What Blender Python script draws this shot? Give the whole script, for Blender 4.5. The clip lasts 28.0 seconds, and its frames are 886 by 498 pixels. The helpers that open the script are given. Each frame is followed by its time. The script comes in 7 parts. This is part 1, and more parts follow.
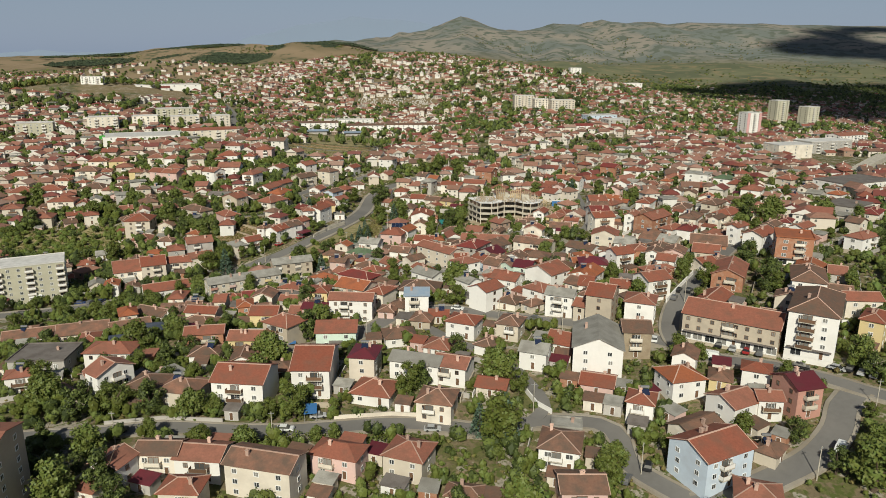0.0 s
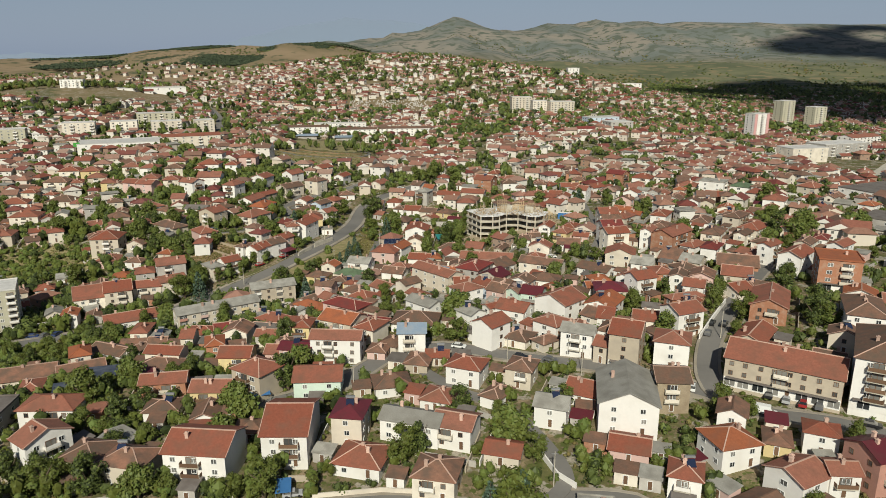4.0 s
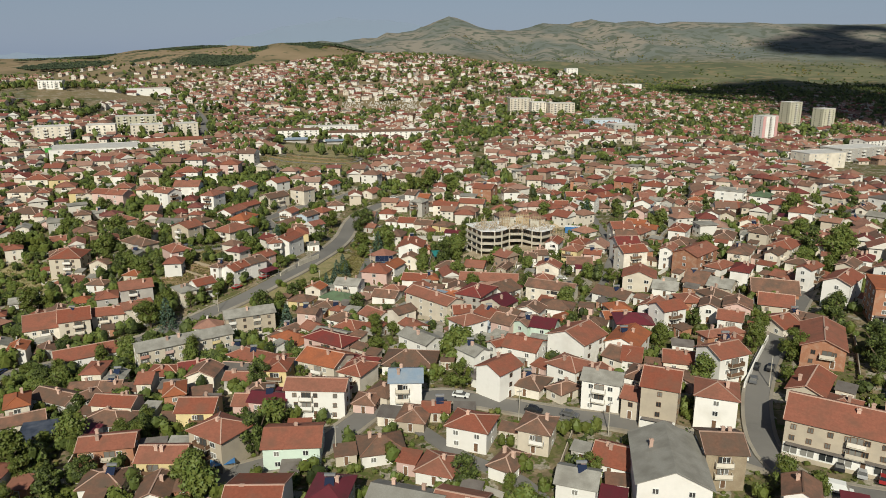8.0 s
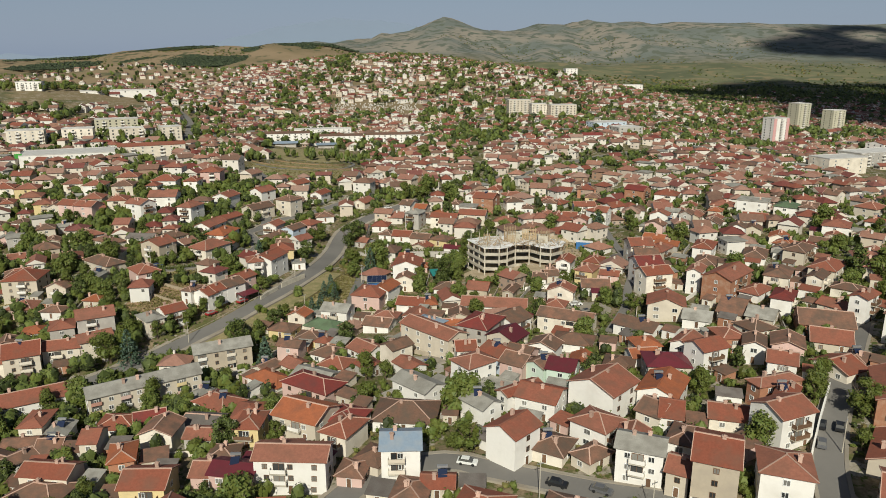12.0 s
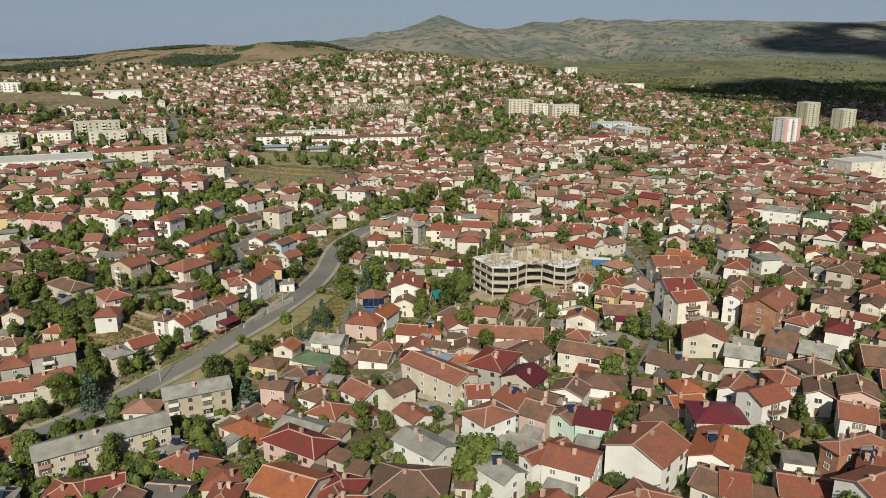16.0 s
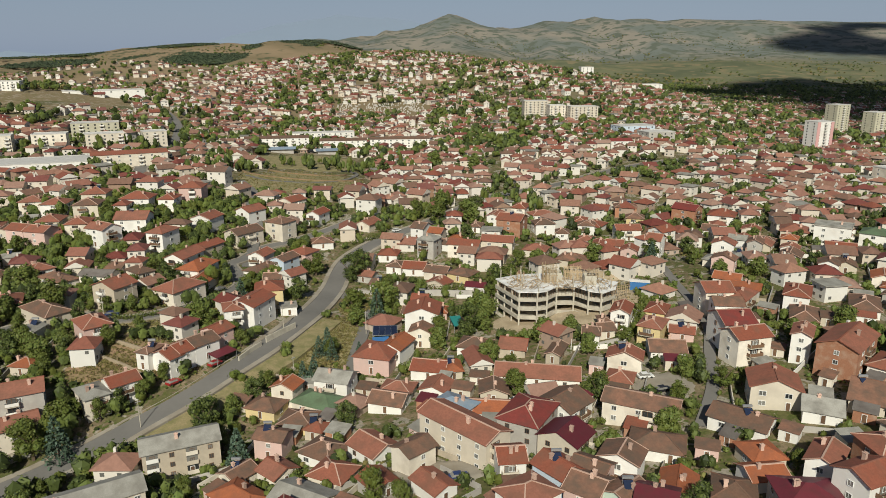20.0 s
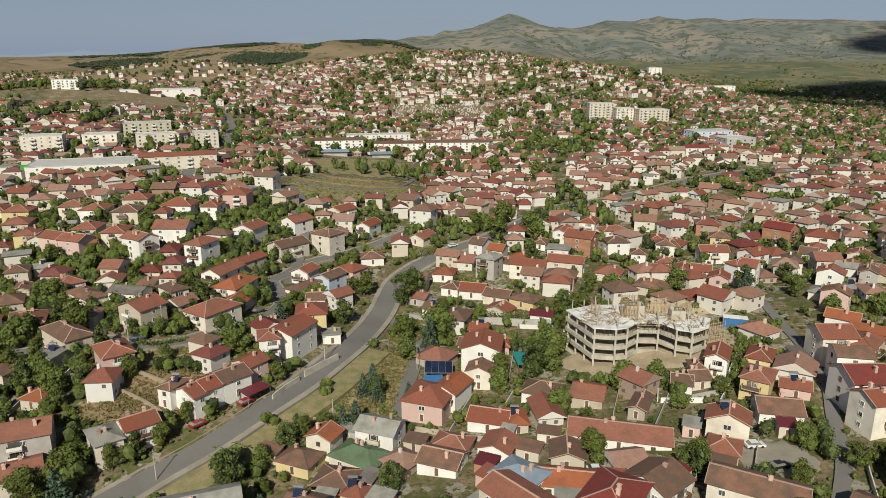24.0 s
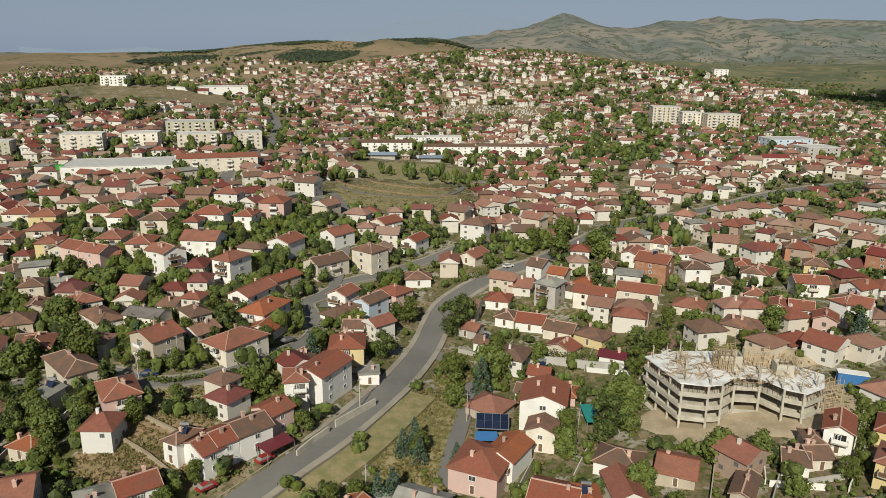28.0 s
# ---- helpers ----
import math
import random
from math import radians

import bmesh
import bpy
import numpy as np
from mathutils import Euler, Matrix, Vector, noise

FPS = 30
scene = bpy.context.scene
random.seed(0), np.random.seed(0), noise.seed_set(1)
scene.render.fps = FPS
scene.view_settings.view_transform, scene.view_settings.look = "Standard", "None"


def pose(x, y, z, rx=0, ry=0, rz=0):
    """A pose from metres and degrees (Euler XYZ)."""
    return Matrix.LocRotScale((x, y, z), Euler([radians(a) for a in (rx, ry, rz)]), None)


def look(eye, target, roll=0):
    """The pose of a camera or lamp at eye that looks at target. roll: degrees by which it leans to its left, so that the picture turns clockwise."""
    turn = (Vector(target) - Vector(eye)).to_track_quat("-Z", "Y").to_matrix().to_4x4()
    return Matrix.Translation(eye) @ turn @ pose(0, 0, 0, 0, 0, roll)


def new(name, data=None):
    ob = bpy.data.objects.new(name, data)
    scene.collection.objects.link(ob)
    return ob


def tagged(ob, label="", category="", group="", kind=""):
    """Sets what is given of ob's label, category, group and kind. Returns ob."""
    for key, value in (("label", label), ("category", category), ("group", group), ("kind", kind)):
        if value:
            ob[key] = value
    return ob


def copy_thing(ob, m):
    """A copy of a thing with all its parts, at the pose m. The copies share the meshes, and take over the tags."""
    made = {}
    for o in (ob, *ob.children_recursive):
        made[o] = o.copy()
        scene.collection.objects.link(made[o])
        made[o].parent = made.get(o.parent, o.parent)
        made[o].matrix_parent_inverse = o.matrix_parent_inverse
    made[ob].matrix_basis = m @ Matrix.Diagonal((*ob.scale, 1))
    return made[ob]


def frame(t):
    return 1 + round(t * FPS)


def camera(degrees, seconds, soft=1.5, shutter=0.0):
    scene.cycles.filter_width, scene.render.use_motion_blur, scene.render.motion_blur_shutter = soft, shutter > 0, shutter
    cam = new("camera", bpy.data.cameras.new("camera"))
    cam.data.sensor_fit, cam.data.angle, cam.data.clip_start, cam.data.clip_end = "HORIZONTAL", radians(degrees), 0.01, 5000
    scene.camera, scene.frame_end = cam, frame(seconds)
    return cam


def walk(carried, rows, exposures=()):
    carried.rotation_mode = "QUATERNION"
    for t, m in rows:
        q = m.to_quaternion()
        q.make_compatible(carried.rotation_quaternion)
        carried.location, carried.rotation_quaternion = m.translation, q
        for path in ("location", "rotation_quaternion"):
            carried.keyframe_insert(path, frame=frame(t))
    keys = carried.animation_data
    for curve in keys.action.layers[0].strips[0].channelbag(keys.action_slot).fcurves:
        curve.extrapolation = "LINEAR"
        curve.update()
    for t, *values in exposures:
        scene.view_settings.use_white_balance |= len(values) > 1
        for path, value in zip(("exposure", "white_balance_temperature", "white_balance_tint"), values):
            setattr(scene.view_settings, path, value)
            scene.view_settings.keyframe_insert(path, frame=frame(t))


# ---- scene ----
cam = camera(64.0, 28.0, soft=0.9)
PATH = [
    (0, pose(0.00, -0.00, 101.36, 74.655, -0.260, 0.071)),
    (1, pose(-0.28, 8.09, 101.34, 74.643, -0.197, -0.062)),
    (2, pose(-0.60, 16.23, 101.26, 74.664, -0.114, -0.195)),
    (3, pose(-0.81, 24.38, 101.22, 74.664, -0.043, -0.317)),
    (3.5, pose(-0.93, 28.36, 101.19, 74.681, -0.011, -0.376)),
    (5.5, pose(-1.51, 44.14, 101.04, 74.745, 0.119, -0.614)),
    (6, pose(-1.64, 47.96, 100.98, 74.755, 0.154, -0.669)),
    (7, pose(-1.81, 56.06, 100.85, 74.720, 0.002, -0.758)),
    (8, pose(-1.93, 64.15, 100.78, 74.717, 0.022, -0.884)),
    (9, pose(-1.94, 71.97, 100.76, 74.718, 0.009, -0.941)),
    (10, pose(-2.12, 80.02, 100.49, 74.759, 0.084, -1.084)),
    (11, pose(-2.40, 88.08, 100.05, 74.750, 0.026, -1.154)),
    (12, pose(-2.86, 95.65, 99.79, 74.773, 0.050, -1.267)),
    (12.5, pose(-3.16, 99.20, 99.72, 74.785, 0.110, -1.365)),
    (14.5, pose(-4.54, 113.78, 99.72, 74.747, 0.384, -1.685)),
    (15, pose(-4.73, 117.45, 99.85, 74.725, 0.316, -1.639)),
    (16, pose(-5.34, 124.62, 99.96, 74.661, 0.194, -1.730)),
    (17, pose(-6.22, 131.89, 99.95, 74.594, 0.144, -1.855)),
    (17.5, pose(-6.65, 135.59, 99.91, 74.577, 0.124, -1.744)),
    (18, pose(-7.06, 139.27, 99.87, 74.573, 0.147, -1.526)),
    (19, pose(-7.73, 146.58, 99.60, 74.583, 0.146, -1.176)),
    (20, pose(-8.41, 153.84, 99.50, 74.601, 0.029, -0.984)),
    (21, pose(-9.11, 161.03, 99.54, 74.584, -0.077, -0.497)),
    (21.5, pose(-9.40, 164.77, 99.44, 74.571, -0.042, -0.077)),
    (23.5, pose(-10.62, 180.02, 98.91, 74.620, -0.041, 2.746)),
    (24, pose(-11.00, 183.80, 98.80, 74.612, -0.107, 3.541)),
    (25, pose(-11.88, 191.48, 98.64, 74.620, -0.185, 5.309)),
    (25.5, pose(-12.42, 195.41, 98.60, 74.617, -0.220, 6.332)),
    (26, pose(-13.00, 199.37, 98.56, 74.613, -0.272, 7.083)),
    (26.5, pose(-13.59, 203.30, 98.54, 74.602, -0.339, 7.497)),
    (27, pose(-14.18, 207.24, 98.50, 74.556, -0.389, 7.530)),
    (28, pose(-15.95, 214.98, 98.27, 74.536, -0.548, 7.556)),
]
walk(cam, PATH)

# ---- light ----
world = bpy.data.worlds.new("sky")
scene.world = world
world.use_nodes = True
wn = world.node_tree
sky = wn.nodes.new("ShaderNodeTexSky")
sky.sky_type = "NISHITA"
sky.sun_disc = False
sky.sun_elevation = radians(36)
sky.sun_rotation = radians(186.7)
sky.altitude = 300
sky.air_density, sky.dust_density, sky.ozone_density = 1.0, 1.0, 1.0
wn.nodes["Background"].inputs[1].default_value = 0.044
haze = wn.nodes.new("ShaderNodeMix")
haze.data_type = "RGBA"
haze.inputs[0].default_value = 0.72
haze.inputs[7].default_value = (6.5, 8.3, 11.4, 1)
wc = wn.nodes.new("ShaderNodeTexCoord")
ws = wn.nodes.new("ShaderNodeSeparateXYZ")
wn.links.new(wc.outputs["Generated"], ws.inputs[0])
wr = wn.nodes.new("ShaderNodeMapRange")
wr.inputs["From Min"].default_value, wr.inputs["From Max"].default_value = 0.02, 0.3
wr.inputs["To Min"].default_value, wr.inputs["To Max"].default_value = 0.74, 0.05
wn.links.new(ws.outputs["Z"], wr.inputs["Value"])
wn.links.new(wr.outputs[0], haze.inputs[0])
wn.links.new(sky.outputs[0], haze.inputs[6])
wn.links.new(haze.outputs[2], wn.nodes["Background"].inputs[0])
sun = new("sun", bpy.data.lights.new("sun", "SUN"))
sun.data.energy, sun.data.angle, sun.data.color = 4.75, radians(0.5), (0.985, 0.965, 0.83)
sun.matrix_world = look((-70, -600, 450), (0, 0, 0))
scene.view_settings.exposure = -0.04


# ---- materials ----
def mat(name, rgb, rough=0.85, vary=0.0, grain=0.25, scale=3.0, stain=None, stain_scale=0.35, stain_at=0.55,
        bump=0.0, metal=0.0, island=False, rgb2=None, spec=0.3):
    """A surface with grain, stains and, from object to object, some variation of value."""
    m = bpy.data.materials.new(name)
    m.use_nodes = True
    t = m.node_tree
    n, ln = t.nodes, t.links
    b = n["Principled BSDF"]
    b.inputs["Roughness"].default_value, b.inputs["Metallic"].default_value = rough, metal
    b.inputs["Specular IOR Level"].default_value = spec
    co = n.new("ShaderNodeTexCoord")
    geo = n.new("ShaderNodeNewGeometry")
    info = n.new("ShaderNodeObjectInfo")
    rnd = geo.outputs["Random Per Island"] if island else info.outputs["Random"]
    fine = n.new("ShaderNodeTexNoise")
    fine.inputs["Scale"].default_value, fine.inputs["Detail"].default_value = scale, 6
    fine.inputs["Roughness"].default_value = 0.68
    ln.new(co.outputs["Object"], fine.inputs["Vector"])
    base = n.new("ShaderNodeMix")
    base.data_type = "RGBA"
    base.inputs[6].default_value = (*rgb, 1)
    base.inputs[7].default_value = (*(rgb2 or [c * 0.62 for c in rgb]), 1)
    if rgb2:
        ln.new(rnd, base.inputs[0])
    else:
        base.inputs[0].default_value = 0
    hsv = n.new("ShaderNodeHueSaturation")
    ln.new(base.outputs[2], hsv.inputs["Color"])
    add = n.new("ShaderNodeMath")
    add.operation = "MULTIPLY_ADD"
    ln.new(rnd, add.inputs[0])
    add.inputs[1].default_value, add.inputs[2].default_value = 2 * vary, 1 - vary
    mul = n.new("ShaderNodeMath")
    mul.operation = "MULTIPLY_ADD"
    ln.new(fine.outputs["Fac"], mul.inputs[0])
    mul.inputs[1].default_value, mul.inputs[2].default_value = 2 * grain, 1 - grain
    val = n.new("ShaderNodeMath")
    val.operation = "MULTIPLY"
    ln.new(add.outputs[0], val.inputs[0])
    ln.new(mul.outputs[0], val.inputs[1])
    ln.new(val.outputs[0], hsv.inputs["Value"])
    out = hsv.outputs["Color"]
    if stain:
        big = n.new("ShaderNodeTexNoise")
        big.inputs["Scale"].default_value, big.inputs["Detail"].default_value = stain_scale, 5
        off = n.new("ShaderNodeVectorMath")
        ln.new(co.outputs["Object"], off.inputs[0])
        sh = n.new("ShaderNodeMath")
        sh.operation = "MULTIPLY"
        ln.new(info.outputs["Random"], sh.inputs[0])
        sh.inputs[1].default_value = 60
        ln.new(sh.outputs[0], off.inputs[1])
        ln.new(off.outputs[0], big.inputs["Vector"])
        ramp = n.new("ShaderNodeMapRange")
        ramp.inputs["From Min"].default_value, ramp.inputs["From Max"].default_value = stain_at - 0.12, stain_at + 0.16
        ramp.inputs["To Max"].default_value = 0.75
        ln.new(big.outputs["Fac"], ramp.inputs["Value"])
        mx = n.new("ShaderNodeMix")
        mx.data_type = "RGBA"
        ln.new(ramp.outputs[0], mx.inputs[0])
        ln.new(out, mx.inputs[6])
        mx.inputs[7].default_value = (*stain, 1)
        out = mx.outputs[2]
    ln.new(out, b.inputs["Base Color"])
    if bump:
        bm_ = n.new("ShaderNodeBump")
        bm_.inputs["Strength"].default_value, bm_.inputs["Distance"].default_value = bump, 0.05
        ln.new(fine.outputs["Fac"], bm_.inputs["Height"])
        ln.new(bm_.outputs[0], b.inputs["Normal"])
    return m


ROOF = {
    "r": mat("red_tile", (0.315, 0.096, 0.056), 0.85, 0.28, 0.42, 1.7, (0.17, 0.087, 0.058), 0.3, 0.57, 0.6, rgb2=(0.215, 0.092, 0.062)),
    "b": mat("brown_tile", (0.2, 0.112, 0.076), 0.9, 0.28, 0.45, 1.7, (0.105, 0.08, 0.06), 0.4, 0.5, 0.6, rgb2=(0.2, 0.1, 0.066)),
    "o": mat("orange_tile", (0.31, 0.1, 0.045), 0.85, 0.15, 0.38, 1.7, (0.22, 0.088, 0.05), 0.4, 0.56, 0.6),
    "R": mat("dark_red_tile", (0.2, 0.042, 0.034), 0.75, 0.15, 0.34, 1.7, (0.13, 0.045, 0.038), 0.4, 0.56, 0.5),
    "m": mat("maroon_sheet", (0.125, 0.024, 0.032), 0.5, 0.2, 0.2, 1.2, (0.09, 0.03, 0.03), 0.5, 0.6, 0.2),
    "g": mat("grey_sheet", (0.3, 0.285, 0.25), 0.9, 0.2, 0.32, 4.0, (0.18, 0.165, 0.14), 0.35, 0.52, 0.5),
    "d": mat("dark_sheet", (0.16, 0.14, 0.125), 0.9, 0.2, 0.3, 4.0, (0.1, 0.08, 0.07), 0.35, 0.55, 0.5),
    "k": mat("blue_sheet", (0.22, 0.28, 0.35), 0.45, 0.15, 0.2, 1.5, (0.3, 0.32, 0.34), 0.4, 0.56, 0.2),
    "n": mat("green_sheet", (0.11, 0.16, 0.09), 0.7, 0.15, 0.25, 1.6, (0.085, 0.1, 0.06), 0.35, 0.55, 0.3),
}
WALL = {
    "w": mat("white_plaster", (0.74, 0.71, 0.66), 0.9, 0.07, 0.06, 1.2, (0.6, 0.56, 0.5), 0.22, 0.62, 0.1),
    "c": mat("cream_plaster", (0.6, 0.52, 0.41), 0.9, 0.16, 0.1, 1.2, (0.48, 0.42, 0.34), 0.25, 0.57, 0.1, rgb2=(0.68, 0.62, 0.53)),
    "p": mat("pink_plaster", (0.58, 0.4, 0.35), 0.9, 0.12, 0.1, 1.2, (0.5, 0.38, 0.33), 0.25, 0.6, 0.1),
    "y": mat("yellow_plaster", (0.63, 0.5, 0.26), 0.9, 0.12, 0.1, 1.2, (0.54, 0.44, 0.27), 0.25, 0.6, 0.1),
    "k": mat("bare_brick", (0.36, 0.17, 0.1), 0.95, 0.15, 0.35, 5.0, (0.42, 0.3, 0.22), 0.6, 0.6, 0.4),
    "g": mat("grey_render", (0.42, 0.39, 0.35), 0.95, 0.12, 0.15, 1.4, (0.33, 0.3, 0.27), 0.3, 0.56, 0.2),
    "b": mat("beige_render", (0.45, 0.38, 0.29), 0.95, 0.1, 0.12, 1.4, (0.35, 0.3, 0.24), 0.3, 0.56, 0.2),
    "u": mat("pale_blue_plaster", (0.5, 0.57, 0.64), 0.9, 0.08, 0.08, 1.2, (0.44, 0.48, 0.53), 0.3, 0.6, 0.1),
    "n": mat("mint_plaster", (0.56, 0.66, 0.56), 0.9, 0.06, 0.08, 1.2, (0.5, 0.57, 0.5), 0.3, 0.6, 0.1),
    "t": mat("old_stone", (0.36, 0.29, 0.2), 0.95, 0.1, 0.4, 3.0, (0.24, 0.18, 0.12), 0.4, 0.52, 0.7),
    "q": mat("rose_brick", (0.42, 0.22, 0.17), 0.9, 0.1, 0.25, 4.0, (0.36, 0.2, 0.15), 0.4, 0.6, 0.3),
    "R": mat("red_boards", (0.25, 0.03, 0.03), 0.7, 0.1, 0.2, 3.0),
}
MORTAR = mat("ridge_mortar", (0.47, 0.31, 0.24), 0.9, 0.25, 0.2, 3.0)
GLASS = mat("window_glass", (0.03, 0.034, 0.038), 0.15, 0.3, 0.1, 1.0, spec=0.55, rgb2=(0.2, 0.19, 0.17))
PVC = mat("window_frame_white", (0.7, 0.7, 0.68), 0.6, 0.1, 0.05)
TIMBER = mat("brown_timber", (0.15, 0.085, 0.05), 0.75, 0.25, 0.3, 4.0)
CONCRETE = mat("raw_concrete", (0.5, 0.455, 0.37), 0.95, 0.1, 0.25, 1.0, (0.32, 0.28, 0.23), 0.4, 0.55, 0.4)
DECK = mat("fresh_concrete_deck", (0.74, 0.73, 0.71), 0.95, 0.06, 0.2, 0.8, (0.42, 0.38, 0.33), 0.3, 0.56, 0.3)
CHIM = mat("chimney_render", (0.5, 0.34, 0.27), 0.95, 0.3, 0.25, 3.0)
SOLAR = mat("solar_glass", (0.018, 0.026, 0.055), 0.25, 0.2, 0.1, 2.0, spec=0.3)
STEEL = mat("grey_steel", (0.4, 0.4, 0.4), 0.5, 0.2, 0.1, 2.0, metal=0.6)
ASPHALT = mat("asphalt", (0.165, 0.155, 0.142), 0.95, 0.05, 0.18, 0.6, (0.21, 0.195, 0.175), 0.06, 0.52, 0.3)
PAVING = mat("pale_verge", (0.3, 0.265, 0.215), 0.95, 0.1, 0.2, 0.8, (0.22, 0.18, 0.13), 0.15, 0.55, 0.3)
BARK = mat("bark", (0.11, 0.08, 0.055), 0.95, 0.2, 0.3, 5.0)
LEAF = [mat("leaf_a", (0.13, 0.145, 0.024), 0.6, 0.5, 0.2, 1.0, island=True, rgb2=(0.062, 0.084, 0.018)),
        mat("leaf_b", (0.045, 0.064, 0.016), 0.6, 0.5, 0.2, 1.0, island=True, rgb2=(0.085, 0.105, 0.024)),
        mat("leaf_c", (0.165, 0.185, 0.036), 0.6, 0.45, 0.2, 1.0, island=True, rgb2=(0.07, 0.1, 0.024))]
NEEDLE = mat("needles", (0.05, 0.085, 0.045), 0.75, 0.4, 0.2, 1.0, island=True, rgb2=(0.085, 0.125, 0.09))
PINE = mat("pine_wood", (0.036, 0.052, 0.03), 0.9, 0.3, 0.2, 1.0, island=True, rgb2=(0.055, 0.07, 0.035))
DRYLEAF = mat("dry_scrub", (0.21, 0.16, 0.06), 0.9, 0.4, 0.2, 1.0, island=True, rgb2=(0.13, 0.125, 0.04))
RUBBER = mat("tyre_rubber", (0.02, 0.02, 0.02), 0.9)
FARROOF = mat("far_roof_tile", (0.3, 0.095, 0.06), 0.85, 0.32, 0.4, 0.8, island=True, rgb2=(0.23, 0.15, 0.115))
FARBROWN = mat("far_brown_tile", (0.19, 0.115, 0.083), 0.9, 0.3, 0.45, 0.8, island=True, rgb2=(0.26, 0.13, 0.09))
FARDARK = mat("far_dark_red_tile", (0.21, 0.055, 0.042), 0.85, 0.3, 0.4, 0.8, island=True, rgb2=(0.14, 0.06, 0.05))
FARBRICK = mat("far_bare_wall", (0.34, 0.2, 0.13), 0.95, 0.25, 0.25, 1.0, island=True, rgb2=(0.42, 0.38, 0.33))
FARWALL = mat("far_plaster", (0.8, 0.77, 0.71), 0.9, 0.2, 0.1, 0.3, island=True, rgb2=(0.46, 0.39, 0.31))
# this even blue stands in for the air in front of the range
HAZEHILL = mat("haze_tinted_range", (0.2, 0.25, 0.33), 1.0, 0.0, 0.05, 0.002)


def ground_material():
    m = bpy.data.materials.new("dry_ground")
    m.use_nodes = True
    t = m.node_tree
    n, ln = t.nodes, t.links
    b = n["Principled BSDF"]
    b.inputs["Roughness"].default_value = 1.0
    b.inputs["Specular IOR Level"].default_value = 0.1
    co = n.new("ShaderNodeTexCoord")

    def noise_at(scale, detail=5.0):
        x = n.new("ShaderNodeTexNoise")
        x.inputs["Scale"].default_value, x.inputs["Detail"].default_value = scale, detail
        ln.new(co.outputs["Object"], x.inputs["Vector"])
        return x.outputs["Fac"]

    def ramp_of(v, lo, hi):
        x = n.new("ShaderNodeMapRange")
        x.inputs["From Min"].default_value, x.inputs["From Max"].default_value = lo, hi
        ln.new(v, x.inputs["Value"])
        return x.outputs[0]

    def mixed(f, a, c):
        x = n.new("ShaderNodeMix")
        x.data_type = "RGBA"
        ln.new(f, x.inputs[0])
        for s, v in ((6, a), (7, c)):
            if isinstance(v, tuple):
                x.inputs[s].default_value = (*v, 1)
            else:
                ln.new(v, x.inputs[s])
        return x.outputs[2]
    # town: earth, paving and grass in garden-sized patches
    town = mixed(ramp_of(noise_at(0.11), 0.42, 0.52), (0.27, 0.205, 0.13), (0.125, 0.122, 0.048))
    town = mixed(ramp_of(noise_at(0.3, 6.0), 0.5, 0.56), town, (0.18, 0.14, 0.085))
    town = mixed(ramp_of(noise_at(0.17, 3.0), 0.55, 0.58), town, (0.34, 0.3, 0.24))
    town = mixed(ramp_of(noise_at(1.3), 0.42, 0.95), town, (0.075, 0.068, 0.036))
    town = mixed(ramp_of(noise_at(0.7, 8.0), 0.53, 0.6), town, (0.085, 0.1, 0.03))
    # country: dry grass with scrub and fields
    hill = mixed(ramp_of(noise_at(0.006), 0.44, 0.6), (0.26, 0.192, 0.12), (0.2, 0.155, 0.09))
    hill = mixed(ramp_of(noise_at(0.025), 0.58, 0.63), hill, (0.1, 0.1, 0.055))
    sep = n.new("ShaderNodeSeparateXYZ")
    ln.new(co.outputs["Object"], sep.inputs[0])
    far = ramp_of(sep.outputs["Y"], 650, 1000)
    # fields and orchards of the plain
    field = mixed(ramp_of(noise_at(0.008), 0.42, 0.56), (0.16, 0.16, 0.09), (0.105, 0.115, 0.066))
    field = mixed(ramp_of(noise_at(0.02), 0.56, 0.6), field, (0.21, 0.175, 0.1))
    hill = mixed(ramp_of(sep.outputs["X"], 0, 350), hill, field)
    # mountains: scrub colours paled and greyed to stand in for haze
    hazed_mount = mixed(ramp_of(noise_at(0.004), 0.42, 0.58), (0.25, 0.222, 0.18), (0.15, 0.165, 0.145))
    hazed_mount = mixed(ramp_of(noise_at(0.02), 0.5, 0.58), hazed_mount, (0.11, 0.122, 0.095))
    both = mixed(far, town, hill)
    both = mixed(ramp_of(sep.outputs["Y"], 2700, 3300), both, hazed_mount)
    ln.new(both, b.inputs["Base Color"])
    bp = n.new("ShaderNodeBump")
    bp.inputs["Strength"].default_value, bp.inputs["Distance"].default_value = 0.5, 0.3
    ln.new(noise_at(0.8), bp.inputs["Height"])
    ln.new(bp.outputs[0], b.inputs["Normal"])
    return m


GROUND = ground_material()


# ---- lie of the land ----
SPOT_X = np.arange(-300, 301, 100.0)
SPOT_Y = np.arange(100, 701, 100.0)
SPOT = np.array([
    [2.9, 8.0, 22.9, -6.9, 6.7, 23.2, 23.3],
    [4.3, 2.3, 14.1, 23.7, 29.7, 32.5, 30.3],
    [2.8, -3.6, 1.6, 6.3, 26.2, 34.0, 32.2],
    [10.3, 15.3, 24.0, 5.9, 20.0, 28.9, 27.5],
    [14.7, 30.1, 35.8, 19.5, 18.3, 22.2, 23.6],
    [34.2, 34.0, 26.4, 14.0, 25.4, 27.4, 20.7],
    [47.6, 30.8, 15.8, 17.3, 33.6, 30.8, 15.7],
])
KNOLL_X = np.arange(-150, 91, 40.0)
KNOLL_Y = np.arange(250, 491, 40.0)
